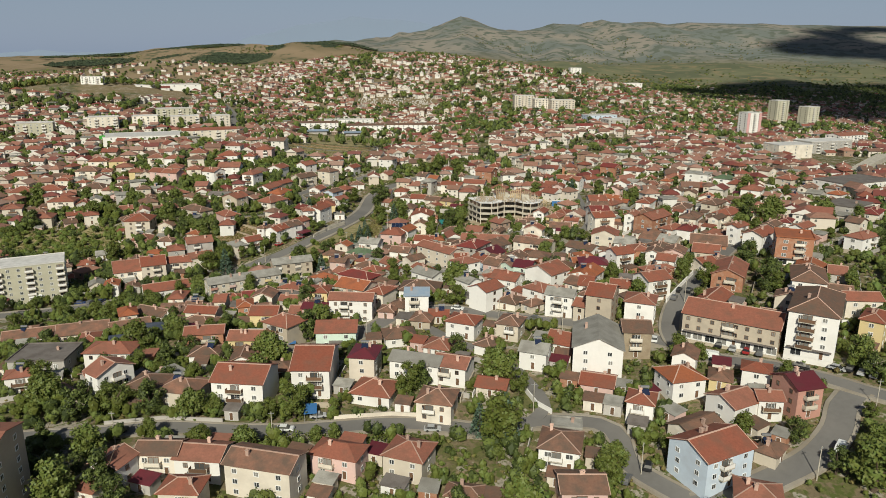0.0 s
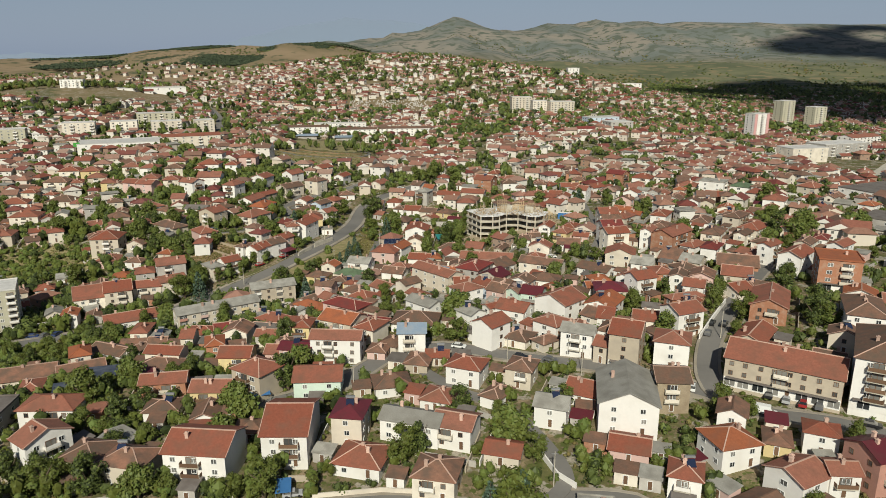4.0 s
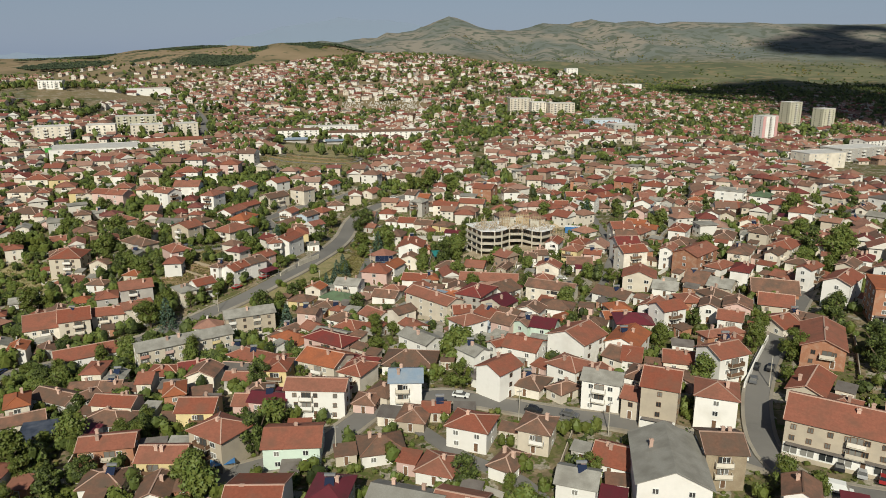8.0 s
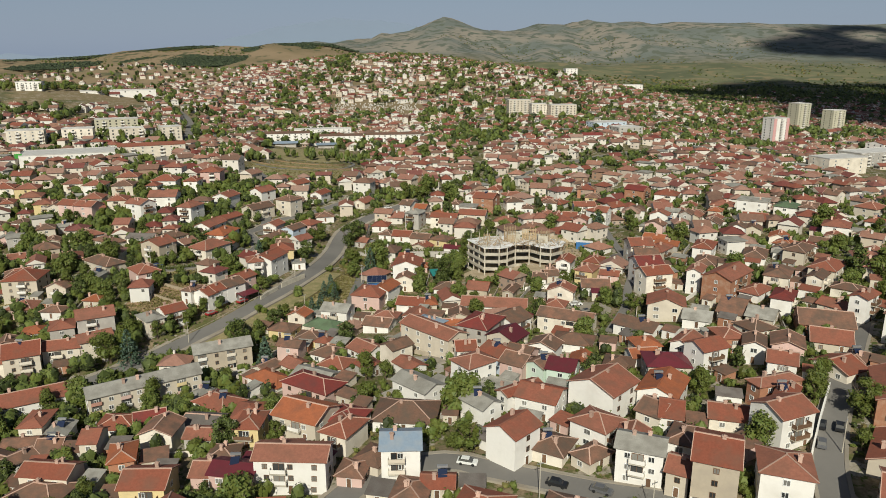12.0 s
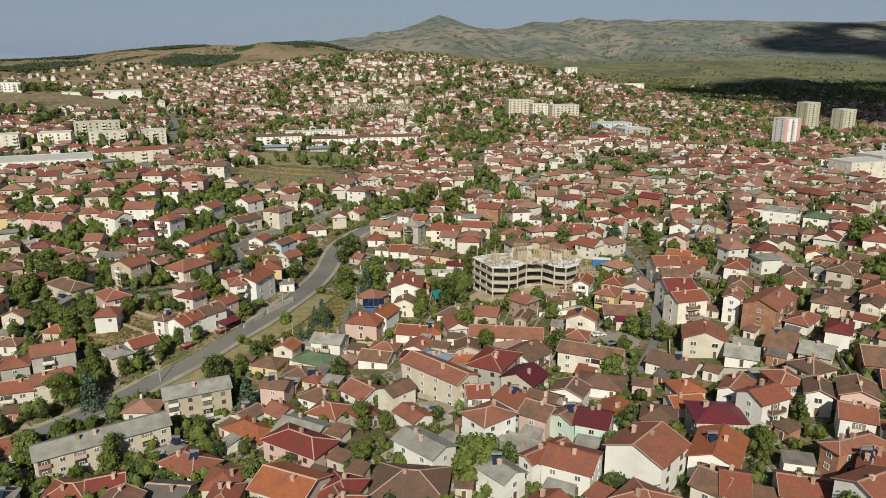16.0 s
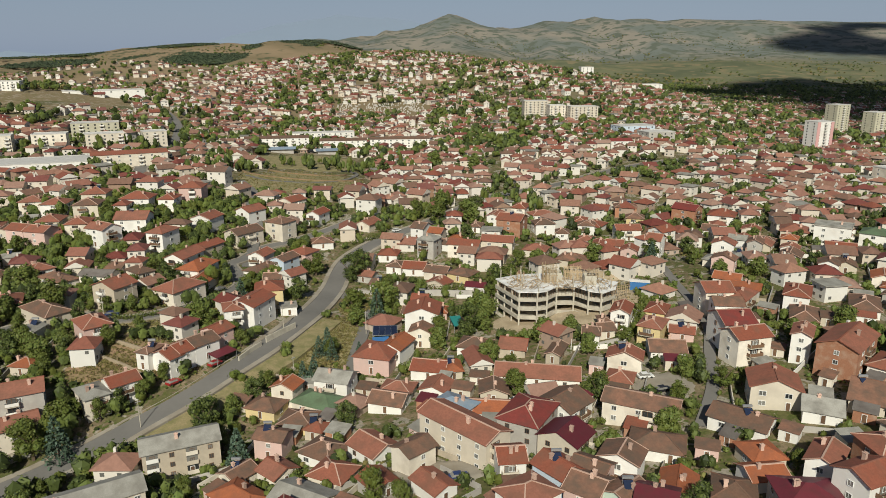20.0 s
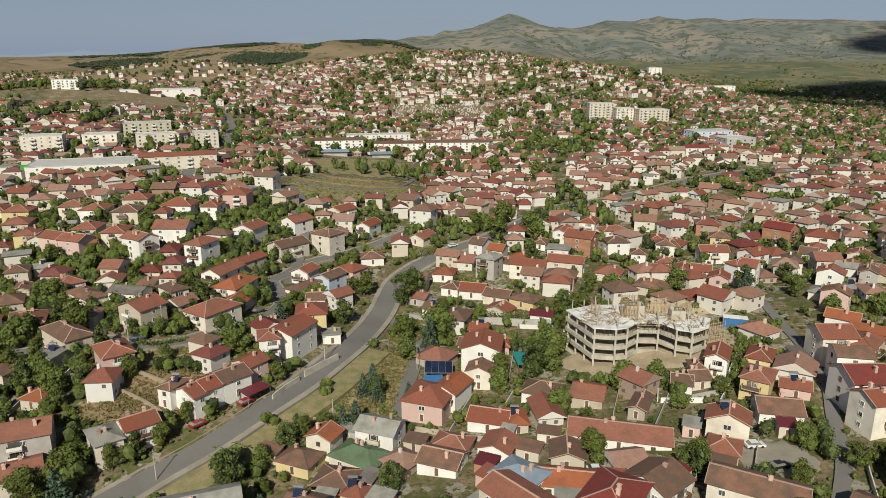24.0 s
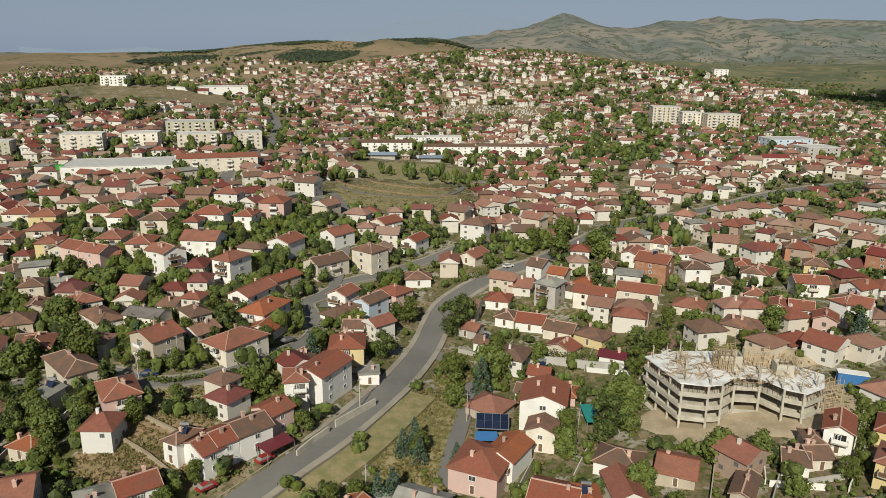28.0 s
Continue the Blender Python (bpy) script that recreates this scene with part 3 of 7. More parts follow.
def house(x, y, w, d, turn, storeys, kind, rc, wc, name="house", gap=4.4, shop=False, balconies=True, lift=0.0, plain=False):
    """One house: walls, roof with ridge tiles, chimneys, windows, door, balconies."""
    if y > 375 and name == "house":
        w, d = min(w, 14), min(d, 11)
    LOTS.append((x, y, w, d, turn))
    kind = {"ha": "h"}.get(kind, kind)
    z = float(land(x, y)) + lift
    h = storeys * FLOOR_H + 0.5
    shape = {"h": "hipped", "g": "gabled", "f": "flat"}[kind[0]]
    if storeys == 1 and name == "house":
        name = "cottage"
    root = new(name)
    root.matrix_world = pose(x, y, z, 0, 0, turn)
    tagged(root, f"{STOREY[storeys]} {name.replace('_', ' ')} with {WALL_WORD[wc]} walls and {ROOF_WORD[rc]} {shape} roof", "building" if name == "apartment_building" else name, "houses of the town")
    pitch = rng.uniform(0.36, 0.46)
    part("wall", wall_mesh(w, d, h, kind, 3.0, pitch).mesh("wall", WALL[wc]), root)
    rb, rcap, peak = roof_meshes(w, d, kind, 0.5, pitch)
    top = pose(0, 0, h)
    roof = part("roof", rb.mesh("roof", ROOF[rc]), root, "", top)
    if rcap is not None and rc in "rboRd":
        part("ridge_tiles", rcap.mesh("ridge_tiles", MORTAR if rng.random() < 0.7 else ROOF[rc]), roof)
    if kind != "f":
        for k in range(1 if rng.random() < 0.6 else 2):
            cx, cy = rng.uniform(-0.28, 0.28) * w, rng.uniform(-0.22, 0.22) * d
            part("chimney", CHIMNEY, root, "", pose(cx, cy, h + peak * 0.62))
        if rng.random() < 0.12:
            part("solar_heater", HEATER, root, "dark blue solar panel with a steel tank", pose(rng.uniform(-0.2, 0.2) * w, -0.1 * d, h + peak * 0.6, 0, 0, -turn))
    else:
        part("chimney", CHIMNEY, root, "", pose(0.2 * w, 0.1 * d, h))
    # openings, wall by wall
    if shop and max(w, d) > 11:
        front = min(((0, w, d / 2), (90, d, w / 2), (180, w, d / 2), (270, d, w / 2)), key=lambda s: -math.cos(radians(turn + s[0] - 12)))
        b = Build()
        b.box(-front[1] / 2 + 0.1, front[1] / 2 - 0.1, -front[2] - 0.06, -front[2] + 0.05, 0, FLOOR_H + 0.1)
        part("shop_front", b.mesh("shop_front", WALL["w"]), root, "white painted shop front", pose(0, 0, 0, 0, 0, front[0]))
        b = Build()
        b.box(-front[1] / 2 + 0.6, front[1] / 2 - 0.6, -front[2] - 1.2, -front[2] - 0.05, FLOOR_H + 0.12, FLOOR_H + 0.24)
        part("canopy", b.mesh("canopy", ROOF["d"]), root, "thin dark canopy over the shops", pose(0, 0, 0, 0, 0, front[0]))
    style = rng.choice((0, 0, 0, 1, 2))
    fronts = [(0, w, d / 2), (90, d, w / 2), (180, w, d / 2), (270, d, w / 2)]
    entry = min(range(4), key=lambda k: math.cos(radians(turn + fronts[k][0] - 12)) * -1)
    blank = (entry + rng.choice((1, 3))) % 4 if rng.random() < 0.45 else -1
    for k, (a, length, out) in enumerate(fronts):
        if k == blank:
            continue
        n = max(1, int(length / (gap if y < 310 else 6.0)))
        back = k == (entry + 2) % 4
        if back or (plain and k != entry):
            continue
        for s in range(storeys):
            for i in range(n):
                u = (i - (n - 1) / 2) * length / n + rng.uniform(-0.2, 0.2)
                local = pose(0, 0, 0, 0, 0, a) @ pose(u, -out, s * FLOOR_H + 0.75)
                if s == 0 and k == entry and i == n // 2:
                    part("door", DOOR, root, "", pose(0, 0, 0, 0, 0, a) @ pose(u, -out, 0.15))
                elif s == 0 and shop and k == entry:
                    part("shop_window", SHOPWIN, root, "wide glass shop window", pose(0, 0, 0, 0, 0, a) @ pose(u, -out - 0.05, 0.3))
                else:
                    part("window", WIN[style], root, "", local)
        if balconies and storeys > 1 and k == entry and length > 5 and rng.random() < 0.65:
            bl = rng.choice(BALC)
            u = rng.uniform(-0.15, 0.15) * length
            for s in range(1, storeys):
                part("balcony", bl, root, "", pose(0, 0, 0, 0, 0, a) @ pose(u, -out, s * FLOOR_H + 0.3))
                part("balcony_door", LOGGIA, root, "timber-framed balcony doors, dark pane for the recess shade", pose(0, 0, 0, 0, 0, a) @ pose(u, -out - 0.02, s * FLOOR_H + 0.35))
    return root


house(64.0, 125.4, 8.6, 7.7, -20, 2, "h", "r", "c")
house(-52.5, 126.1, 8.0, 6.2, -2, 2, "h", "r", "c")
house(29.3, 130.8, 9.4, 8.2, -0, 2, "ga", "b", "p")
house(4.8, 131.7, 7.4, 4.7, -11, 1, "h", "b", "c")
house(-69.6, 133.1, 6.8, 6.0, -18, 2, "gb", "r", "w")
house(-37.4, 133.1, 14.8, 8.3, -14, 3, "ga", "b", "c")
house(58.5, 137.4, 11.0, 13.6, -63, 3, "gb", "r", "u")
house(-52.1, 137.8, 10.1, 7.7, -6, 2, "ga", "r", "w")
house(-61.6, 138.3, 9.0, 6.4, -1, 2, "ga", "b", "c")
house(73.3, 140.7, 4.7, 6.5, -43, 1, "h", "b", "c")
house(-23.0, 140.8, 10.8, 6.7, -17, 2, "h", "r", "p")
house(-7.3, 141.7, 9.3, 8.6, -20, 2, "h", "r", "c")
house(27.1, 144.3, 8.9, 9.4, -15, 2, "h", "b", "w")
house(59.9, 150.1, 7.4, 10.8, -60, 1, "gb", "b", "c")
house(29.9, 153.1, 6.8, 4.6, -10, 1, "f", "g", "g")
house(70.2, 155.7, 8.6, 8.5, -62, 2, "gb", "r", "w")
house(78.5, 155.8, 5.7, 5.9, -5, 2, "ga", "r", "w")
house(86.0, 157.0, 9.0, 7.0, -76, 3, "gb", "m", "q")
house(49.0, 158.4, 6.3, 7.0, -21, 2, "h", "r", "w")
house(-1.2, 162.3, 8.8, 8.7, -13, 2, "h", "b", "c")
house(-66.6, 166.3, 10.0, 8.0, -12, 2, "h", "b", "c")
house(61.1, 167.3, 8.9, 9.2, -76, 2, "h", "o", "w")
house(-51.1, 168.5, 13.4, 11.8, -6, 3, "ga", "r", "w")
house(-76.3, 168.7, 8.4, 8.6, -9, 2, "h", "b", "c")
house(72.3, 169.1, 5.3, 7.0, -22, 1, "h", "b", "y")
house(-17.6, 170.4, 10.5, 9.5, -14, 1, "h", "r", "w")
house(41.0, 170.7, 8.4, 8.0, -19, 1, "ga", "r", "p")
house(-87.9, 171.9, 6.0, 10.0, -36, 3, "ga", "r", "w")
house(-114.2, 176.5, 7.6, 5.3, 21, 2, "h", "r", "w")
house(-34.4, 177.5, 9.9, 17.0, -0, 3, "ga", "r", "w")
house(3.1, 178.8, 9.1, 8.3, -19, 2, "ga", "r", "w")
house(43.3, 184.3, 13.1, 18.1, -11, 3, "gb", "g", "w")
house(120.0, 184.5, 5.8, 10.4, -40, 3, "h", "r", "y")
house(103.7, 185.4, 11.9, 23.1, -31, 5, "h", "b", "w", shop=True)
house(54.8, 188.6, 7.6, 9.4, -6, 3, "ga", "b", "t")
house(83.8, 191.3, 25.6, 13.7, -32, 3, "ga", "r", "b", "apartment_building", gap=3.1, shop=True)
house(-115.9, 191.5, 15.6, 12.5, 4, 2, "f", "d", "g")
house(-97.0, 193.3, 13.4, 8.4, 1, 2, "h", "r", "w")
house(125.4, 202.0, 10.3, 7.0, -5, 2, "ga", "r", "c")
house(61.4, 207.6, 8.7, 9.1, -21, 3, "h", "r", "w")
house(50.1, 210.5, 7.8, 11.8, -24, 4, "ga", "r", "b", shop=True)
house(86.6, 214.7, 7.7, 13.7, -38, 1, "gb", "r", "c")
house(116.4, 215.6, 9.7, 17.1, -24, 3, "h", "b", "w")
house(-138.4, 221.5, 14.9, 9.5, 23, 1, "ga", "b", "c")
house(-121.2, 223.9, 15.5, 9.9, 20, 1, "ga", "b", "c")
house(-106.5, 226.0, 12.4, 5.7, 29, 1, "ga", "b", "c")
house(14.6, 227.6, 7.6, 8.4, -45, 3, "gb", "r", "w", shop=True)
house(70.0, 226.4, 8.3, 9.0, -68, 3, "gb", "r", "w")
house(98.5, 232.7, 9.9, 17.5, -27, 2, "gb", "r", "k")
house(-80.5, 244.2, 3.8, 7.0, 3, 2, "ga", "r", "c")
house(-91.3, 246.2, 5.4, 8.2, 5, 1, "ga", "b", "c")
house(-101.2, 250.8, 7.5, 4.6, 6, 1, "ga", "b", "c")
house(95.9, 251.0, 9.7, 7.0, -66, 1, "gb", "r", "c")
house(128.6, 252.1, 12.3, 13.3, -21, 4, "f", "o", "k", shop=True)
house(102.3, 254.3, 4.1, 7.5, -41, 1, "h", "b", "c")
house(161.1, 264.2, 6.9, 12.4, -57, 2, "h", "r", "w")
house(103.3, 268.1, 9.5, 10.0, -24, 1, "ga", "r", "c")
house(123.7, 269.1, 7.5, 13.4, -45, 3, "gb", "r", "w")
house(66.8, 272.6, 5.5, 8.9, -40, 2, "gb", "r", "w")
house(-114.0, 278.1, 18.1, 9.4, 30, 2, "ga", "r", "w")
house(108.7, 281.2, 13.6, 11.8, -19, 1, "ga", "b", "k")
house(121.4, 284.4, 4.7, 8.5, -51, 3, "gb", "r", "w")
house(148.1, 285.0, 5.7, 10.3, -50, 2, "gb", "r", "w")
house(96.0, 290.9, 7.4, 8.8, -37, 1, "ga", "g", "c")
house(118.6, 291.0, 9.5, 6.8, -54, 1, "ga", "r", "c")
house(78.5, 295.4, 7.8, 8.3, -26, 1, "ga", "g", "w")
house(147.2, 296.6, 4.6, 8.4, -35, 2, "h", "R", "w")
house(105.8, 298.7, 5.8, 10.4, -34, 2, "h", "R", "w")
house(91.0, 298.9, 7.1, 12.7, -35, 1, "ga", "b", "c")
house(-129.2, 302.8, 9.9, 11.4, 25, 3, "ga", "r", "c")
house(-141.8, 304.7, 11.4, 15.6, 27, 2, "ga", "r", "c")
house(71.8, 304.5, 11.0, 9.5, -18, 2, "gb", "r", "c")
house(188.5, 305.6, 7.7, 13.7, -41, 2, "h", "R", "c")
house(6.8, 312.5, 14.9, 7.2, -6, 1, "ga", "o", "w")
house(103.8, 312.5, 6.1, 11.0, -48, 1, "h", "r", "w")
house(-37.0, 312.7, 4.6, 4.6, -20, 1, "h", "r", "c")
house(124.1, 313.5, 4.6, 8.4, -43, 2, "gb", "b", "c")
house(96.1, 317.7, 9.4, 16.5, -46, 3, "gb", "r", "k")
house(146.9, 320.2, 6.9, 12.4, -29, 2, "h", "r", "c")
house(114.9, 320.8, 7.5, 13.3, -33, 2, "h", "b", "c")
house(40.4, 321.1, 6.3, 6.7, -23, 1, "h", "r", "b")
house(132.4, 323.0, 8.2, 13.7, -44, 2, "h", "r", "c")
house(188.4, 323.9, 14.0, 18.1, -50, 2, "f", "d", "g")
house(88.6, 325.1, 4.6, 8.4, -32, 3, "gb", "r", "w")
house(74.8, 327.5, 7.6, 10.0, -76, 3, "gb", "r", "c")
house(43.5, 328.8, 8.8, 6.3, -20, 2, "gb", "r", "c")
house(-7.1, 329.1, 7.4, 7.5, -20, 1, "gb", "r", "w")
house(-17.6, 330.9, 8.3, 7.0, -15, 1, "h", "r", "w")
house(20.4, 331.0, 22.4, 8.5, -10, 1, "ga", "r", "w")
house(-35.2, 335.1, 9.7, 7.8, -16, 2, "ga", "g", "w")
house(56.7, 335.7, 9.4, 8.7, -8, 1, "ga", "b", "w")
house(75.4, 338.1, 10.4, 9.0, -85, 3, "gb", "R", "w")
house(-149.4, 342.3, 9.2, 9.1, -2, 1, "h", "r", "p")
house(64.2, 344.7, 6.6, 5.4, -20, 1, "ga", "r", "p")
house(134.8, 346.6, 7.3, 13.1, -43, 2, "h", "b", "c")
house(100.6, 346.9, 7.1, 12.7, -27, 1, "h", "b", "c")
house(78.5, 349.6, 7.3, 8.1, 82, 3, "gb", "b", "w")
house(121.1, 351.7, 7.7, 13.8, -29, 1, "h", "b", "w")
house(-156.7, 357.7, 12.4, 12.5, 7, 3, "h", "r", "c")
house(104.6, 359.4, 7.0, 12.6, -30, 2, "h", "r", "w")
house(87.2, 360.0, 6.4, 11.4, -41, 2, "h", "r", "c")
house(79.4, 361.6, 9.1, 8.7, -88, 3, "gb", "r", "c")
house(-217.4, 375.8, 10.8, 18.1, 14, 2, "h", "r", "c")
house(196.5, 380.2, 4.6, 8.4, -48, 2, "gb", "b", "c")
house(168.6, 381.5, 9.9, 17.5, -34, 2, "h", "r", "w")
house(-243.3, 392.4, 9.7, 17.1, 25, 2, "h", "r", "c")
house(-219.7, 402.7, 17.8, 18.1, 10, 2, "h", "r", "c")
house(150.5, 417.0, 10.4, 18.1, -24, 1, "ga", "r", "k")
house(205.3, 417.6, 10.0, 17.7, -58, 2, "h", "r", "c")
house(-256.1, 425.9, 13.3, 18.1, 14, 2, "h", "r", "c")
house(-239.2, 426.7, 15.8, 18.1, 15, 2, "h", "r", "w")
house(172.3, 430.3, 9.9, 17.4, -40, 2, "h", "n", "w")
house(-215.1, 433.8, 18.1, 18.1, -3, 1, "h", "b", "c")
house(158.2, 436.2, 13.5, 18.1, -34, 3, "f", "g", "w")
house(146.2, 444.6, 10.5, 18.1, -27, 2, "h", "r", "c")
house(-159.8, 453.7, 8.9, 13.5, 10, 2, "h", "r", "c")
house(-198.4, 455.4, 8.1, 14.4, 16, 2, "h", "r", "y")
house(-173.8, 457.8, 9.5, 12.9, 9, 2, "h", "r", "c")
house(-138.7, 459.5, 13.4, 12.3, 4, 2, "ga", "r", "w")
house(-220.8, 462.5, 6.2, 11.3, 20, 2, "h", "r", "c")
house(-235.5, 468.3, 17.4, 18.1, 3, 2, "h", "b", "c")
house(-109.7, 468.3, 9.7, 14.5, -16, 2, "gb", "r", "w")
house(-282.1, 469.2, 17.8, 18.1, 4, 2, "h", "r", "c")
house(-212.2, 470.3, 10.0, 17.6, 18, 2, "h", "r", "c")
house(-165.9, 476.6, 10.7, 15.4, 8, 2, "h", "b", "c")
house(29.8, 481.6, 10.6, 18.1, -23, 2, "h", "r", "q")
house(-183.1, 481.6, 10.9, 17.8, 7, 2, "h", "r", "w")
house(-38.5, 482.7, 7.7, 13.8, -25, 1, "gb", "r", "c")
house(131.1, 483.6, 11.9, 18.1, -28, 2, "h", "r", "w")
house(69.9, 483.7, 8.9, 12.4, -32, 1, "h", "r", "w")
house(-94.0, 484.0, 8.7, 15.5, -31, 2, "gb", "r", "w")
house(-146.4, 485.1, 13.2, 15.8, 1, 2, "h", "r", "w")
house(-132.6, 487.4, 7.4, 11.8, 1, 2, "h", "r", "w")
house(22.9, 487.5, 5.9, 10.7, -23, 2, "gb", "r", "w")
house(-62.9, 488.3, 6.7, 11.9, -19, 2, "gb", "r", "w")
house(-224.8, 490.2, 11.6, 17.9, 12, 2, "h", "r", "y")
house(-198.5, 490.7, 10.8, 15.2, 12, 2, "h", "r", "c")
house(64.9, 491.7, 5.6, 10.1, -17, 1, "h", "r", "c")
house(-170.5, 495.1, 11.1, 18.1, 9, 2, "h", "r", "c")
house(-241.9, 496.4, 12.0, 18.1, 14, 2, "h", "r", "c")
house(-125.8, 501.1, 10.9, 18.1, 2, 3, "h", "r", "p")
house(-78.2, 504.6, 8.9, 15.7, -32, 2, "gb", "r", "c")
house(120.5, 506.6, 6.3, 11.4, -34, 2, "h", "R", "k")
house(37.2, 507.3, 7.2, 12.8, -22, 2, "h", "r", "c")

# houses on the near side of the old quarter
house(-104.6, 242.5, 12.6, 7.0, -22, 1, "ga", "b", "w")
house(-96.6, 241.1, 5.0, 6.0, -36, 1, "gb", "b", "w")
house(-81.4, 223.0, 11.0, 8.0, -14, 1, "h", "b", "u")
house(-73.4, 204.8, 11.3, 7.0, 10, 2, "ga", "r", "k")
house(-69.7, 193.5, 8.2, 7.0, 6, 1, "h", "b", "w")
house(-58.6, 198.2, 9.6, 7.0, 0, 2, "ga", "r", "y")
house(-57.5, 189.4, 6.1, 8.0, 5, 1, "gb", "b", "w")
house(-48.2, 203.4, 10.0, 9.0, -32, 3, "h", "r", "b")
house(-68.7, 232.6, 5.0, 8.0, 17, 2, "h", "o", "k")
house(-58.4, 220.3, 8.7, 8.0, 0, 2, "ga", "r", "y")
house(-81.5, 227.6, 10.5, 6.0, -7, 2, "ga", "r", "c")
house(-32.2, 202.6, 11.9, 10.0, 3, 2, "ga", "r", "n")
house(-29.9, 221.8, 14.2, 7.0, -4, 3, "ga", "r", "w")
house(-41.3, 221.2, 8.9, 6.0, -11, 2, "ga", "m", "p")
house(-21.5, 235.8, 6.5, 9.0, -27, 2, "h", "r", "c")
house(-43.6, 243.0, 5.4, 8.0, -4, 2, "h", "r", "y")
house(-8.6, 224.0, 7.7, 8.0, 1, 3, "ga", "k", "w")
house(-14.3, 226.7, 5.9, 7.0, -28, 1, "h", "b", "c")
house(-18.2, 222.2, 5.2, 6.0, -11, 1, "h", "b", "p")
house(-6.3, 213.9, 6.4, 8.0, -13, 1, "h", "b", "b")
house(-1.2, 216.6, 6.1, 5.0, -4, 1, "ga", "r", "c")
house(-13.3, 201.9, 9.2, 8.0, 12, 1, "h", "b", "w")
house(-0.7, 193.9, 7.6, 8.0, -19, 1, "h", "r", "w")
house(-21.2, 180.5, 7.0, 9.0, -8, 3, "h", "m", "c")
house(-6.8, 180.7, 14.0, 7.0, -18, 2, "ga", "g", "w")
house(6.7, 205.5, 9.2, 8.0, -22, 2, "h", "r", "w")
house(20.9, 203.1, 6.8, 8.0, -22, 2, "h", "b", "c")
house(13.7, 194.1, 5.2, 8.0, -34, 1, "h", "b", "w")
house(26.1, 184.4, 7.5, 7.0, -20, 2, "ga", "g", "w")
house(35.5, 193.8, 7.4, 9.0, -27, 1, "ga", "r", "w")
house(22.9, 228.3, 7.7, 8.0, -31, 1, "h", "b", "c")
house(30.4, 224.0, 4.9, 7.0, -53, 1, "h", "b", "c")
house(33.5, 232.9, 8.6, 8.0, -45, 2, "h", "r", "w")
house(38.6, 218.3, 8.8, 7.0, -23, 3, "ga", "g", "w")
house(44.8, 213.6, 4, 7.0, -30, 2, "ga", "r", "c")

# houses of the old quarter below the building site
long_flats = house(-82.4, 278.6, 29.3, 8.0, 32, 3, "ga", "g", "c", "apartment_building", gap=3.6, balconies=False)
short_flats = house(-67.6, 303.1, 17.0, 8.0, 24, 3, "ga", "g", "b", "apartment_building", gap=4.2, balconies=False)
house(-119.7, 308.9, 10.6, 8.0, 17, 2, "ga", "r", "c")
house(-111.5, 312.9, 10.0, 8.0, 35, 2, "ga", "r", "c")
house(-47.7, 281.9, 12.6, 7.0, -38, 1, "h", "o", "w")
house(-34.3, 277.8, 11.3, 9.0, -29, 1, "ga", "g", "c")
house(-32.7, 264.5, 14.7, 8.0, -33, 2, "h", "R", "p")
house(-31.4, 245.4, 11.7, 10.0, -26, 2, "ga", "o", "c")
house(-21.7, 245.9, 7.5, 8.0, -22, 1, "h", "R", "w")
house(-8.1, 246.1, 14.0, 11.0, -8, 1, "h", "b", "w")
house(-5.5, 257.2, 11.4, 7.0, -45, 2, "ga", "g", "w")
house(-1.4, 295.4, 20.2, 8.0, -46, 3, "ga", "r", "c")
house(-3.0, 311.6, 9.3, 8.0, -37, 2, "h", "k", "w")
house(13.2, 297.9, 9.5, 13.0, -30, 3, "h", "R", "g")
house(20.3, 289.9, 9.2, 8.0, -38, 2, "gb", "m", "c")
house(23.1, 306.4, 9.7, 9.0, -46, 2, "gb", "b", "w")
house(40.3, 302.1, 16.7, 8.0, -26, 2, "ga", "b", "c")
house(60.2, 294.1, 12.2, 8.0, -41, 1, "ga", "b", "w")
house(39.5, 287.6, 10.9, 8.0, -21, 1, "h", "b", "w")
house(31.9, 264.0, 6.8, 8.0, -24, 2, "ga", "m", "n")
house(27.1, 266.6, 5.8, 7.0, -49, 2, "gb", "b", "n")
house(20.9, 269.5, 6.6, 8.0, -36, 2, "ga", "b", "p")
house(22.7, 275.4, 6.7, 7.0, -34, 2, "ga", "b", "p")
house(8.7, 264.4, 7.5, 9.0, -54, 3, "h", "r", "w")
house(7.5, 282.8, 5.4, 7.0, 5, 2, "ga", "r", "w")
house(16.8, 276.3, 8.6, 7.0, -52, 2, "ga", "r", "u")
house(13.7, 257.8, 8.1, 7.0, -36, 1, "f", "g", "c")
house(19.0, 251.1, 4, 11.0, -56, 2, "gb", "r", "w")
house(23.7, 247.9, 9.7, 9.0, -29, 2, "ga", "r", "w")
house(38.0, 246.8, 11.8, 11.0, -45, 3, "gb", "r", "w")
house(47.7, 268.1, 7.3, 8.0, -21, 1, "h", "b", "c")
house(57.6, 261.4, 10.4, 9.0, -6, 2, "h", "m", "c")
house(52.4, 247.4, 8.9, 12.0, -32, 2, "gb", "o", "w")
house(47.3, 236.3, 5.5, 8.0, -45, 2, "ga", "b", "c")
house(50.3, 235.2, 4.6, 9.0, -20, 2, "ga", "r", "w")
house(67.9, 262.1, 7.0, 8.0, -67, 3, "gb", "r", "w")
house(78.3, 273.7, 6.5, 8.0, 6, 2, "h", "r", "k")
house(90.0, 282.6, 8.0, 8.0, -69, 1, "h", "b", "c")
house(76.5, 242.9, 4.1, 12.0, -72, 2, "h", "r", "k")
house(83.4, 253.7, 6.4, 8.0, -26, 2, "ga", "r", "w")
house(63.8, 234.9, 10.2, 8.0, -17, 1, "ga", "r", "c")
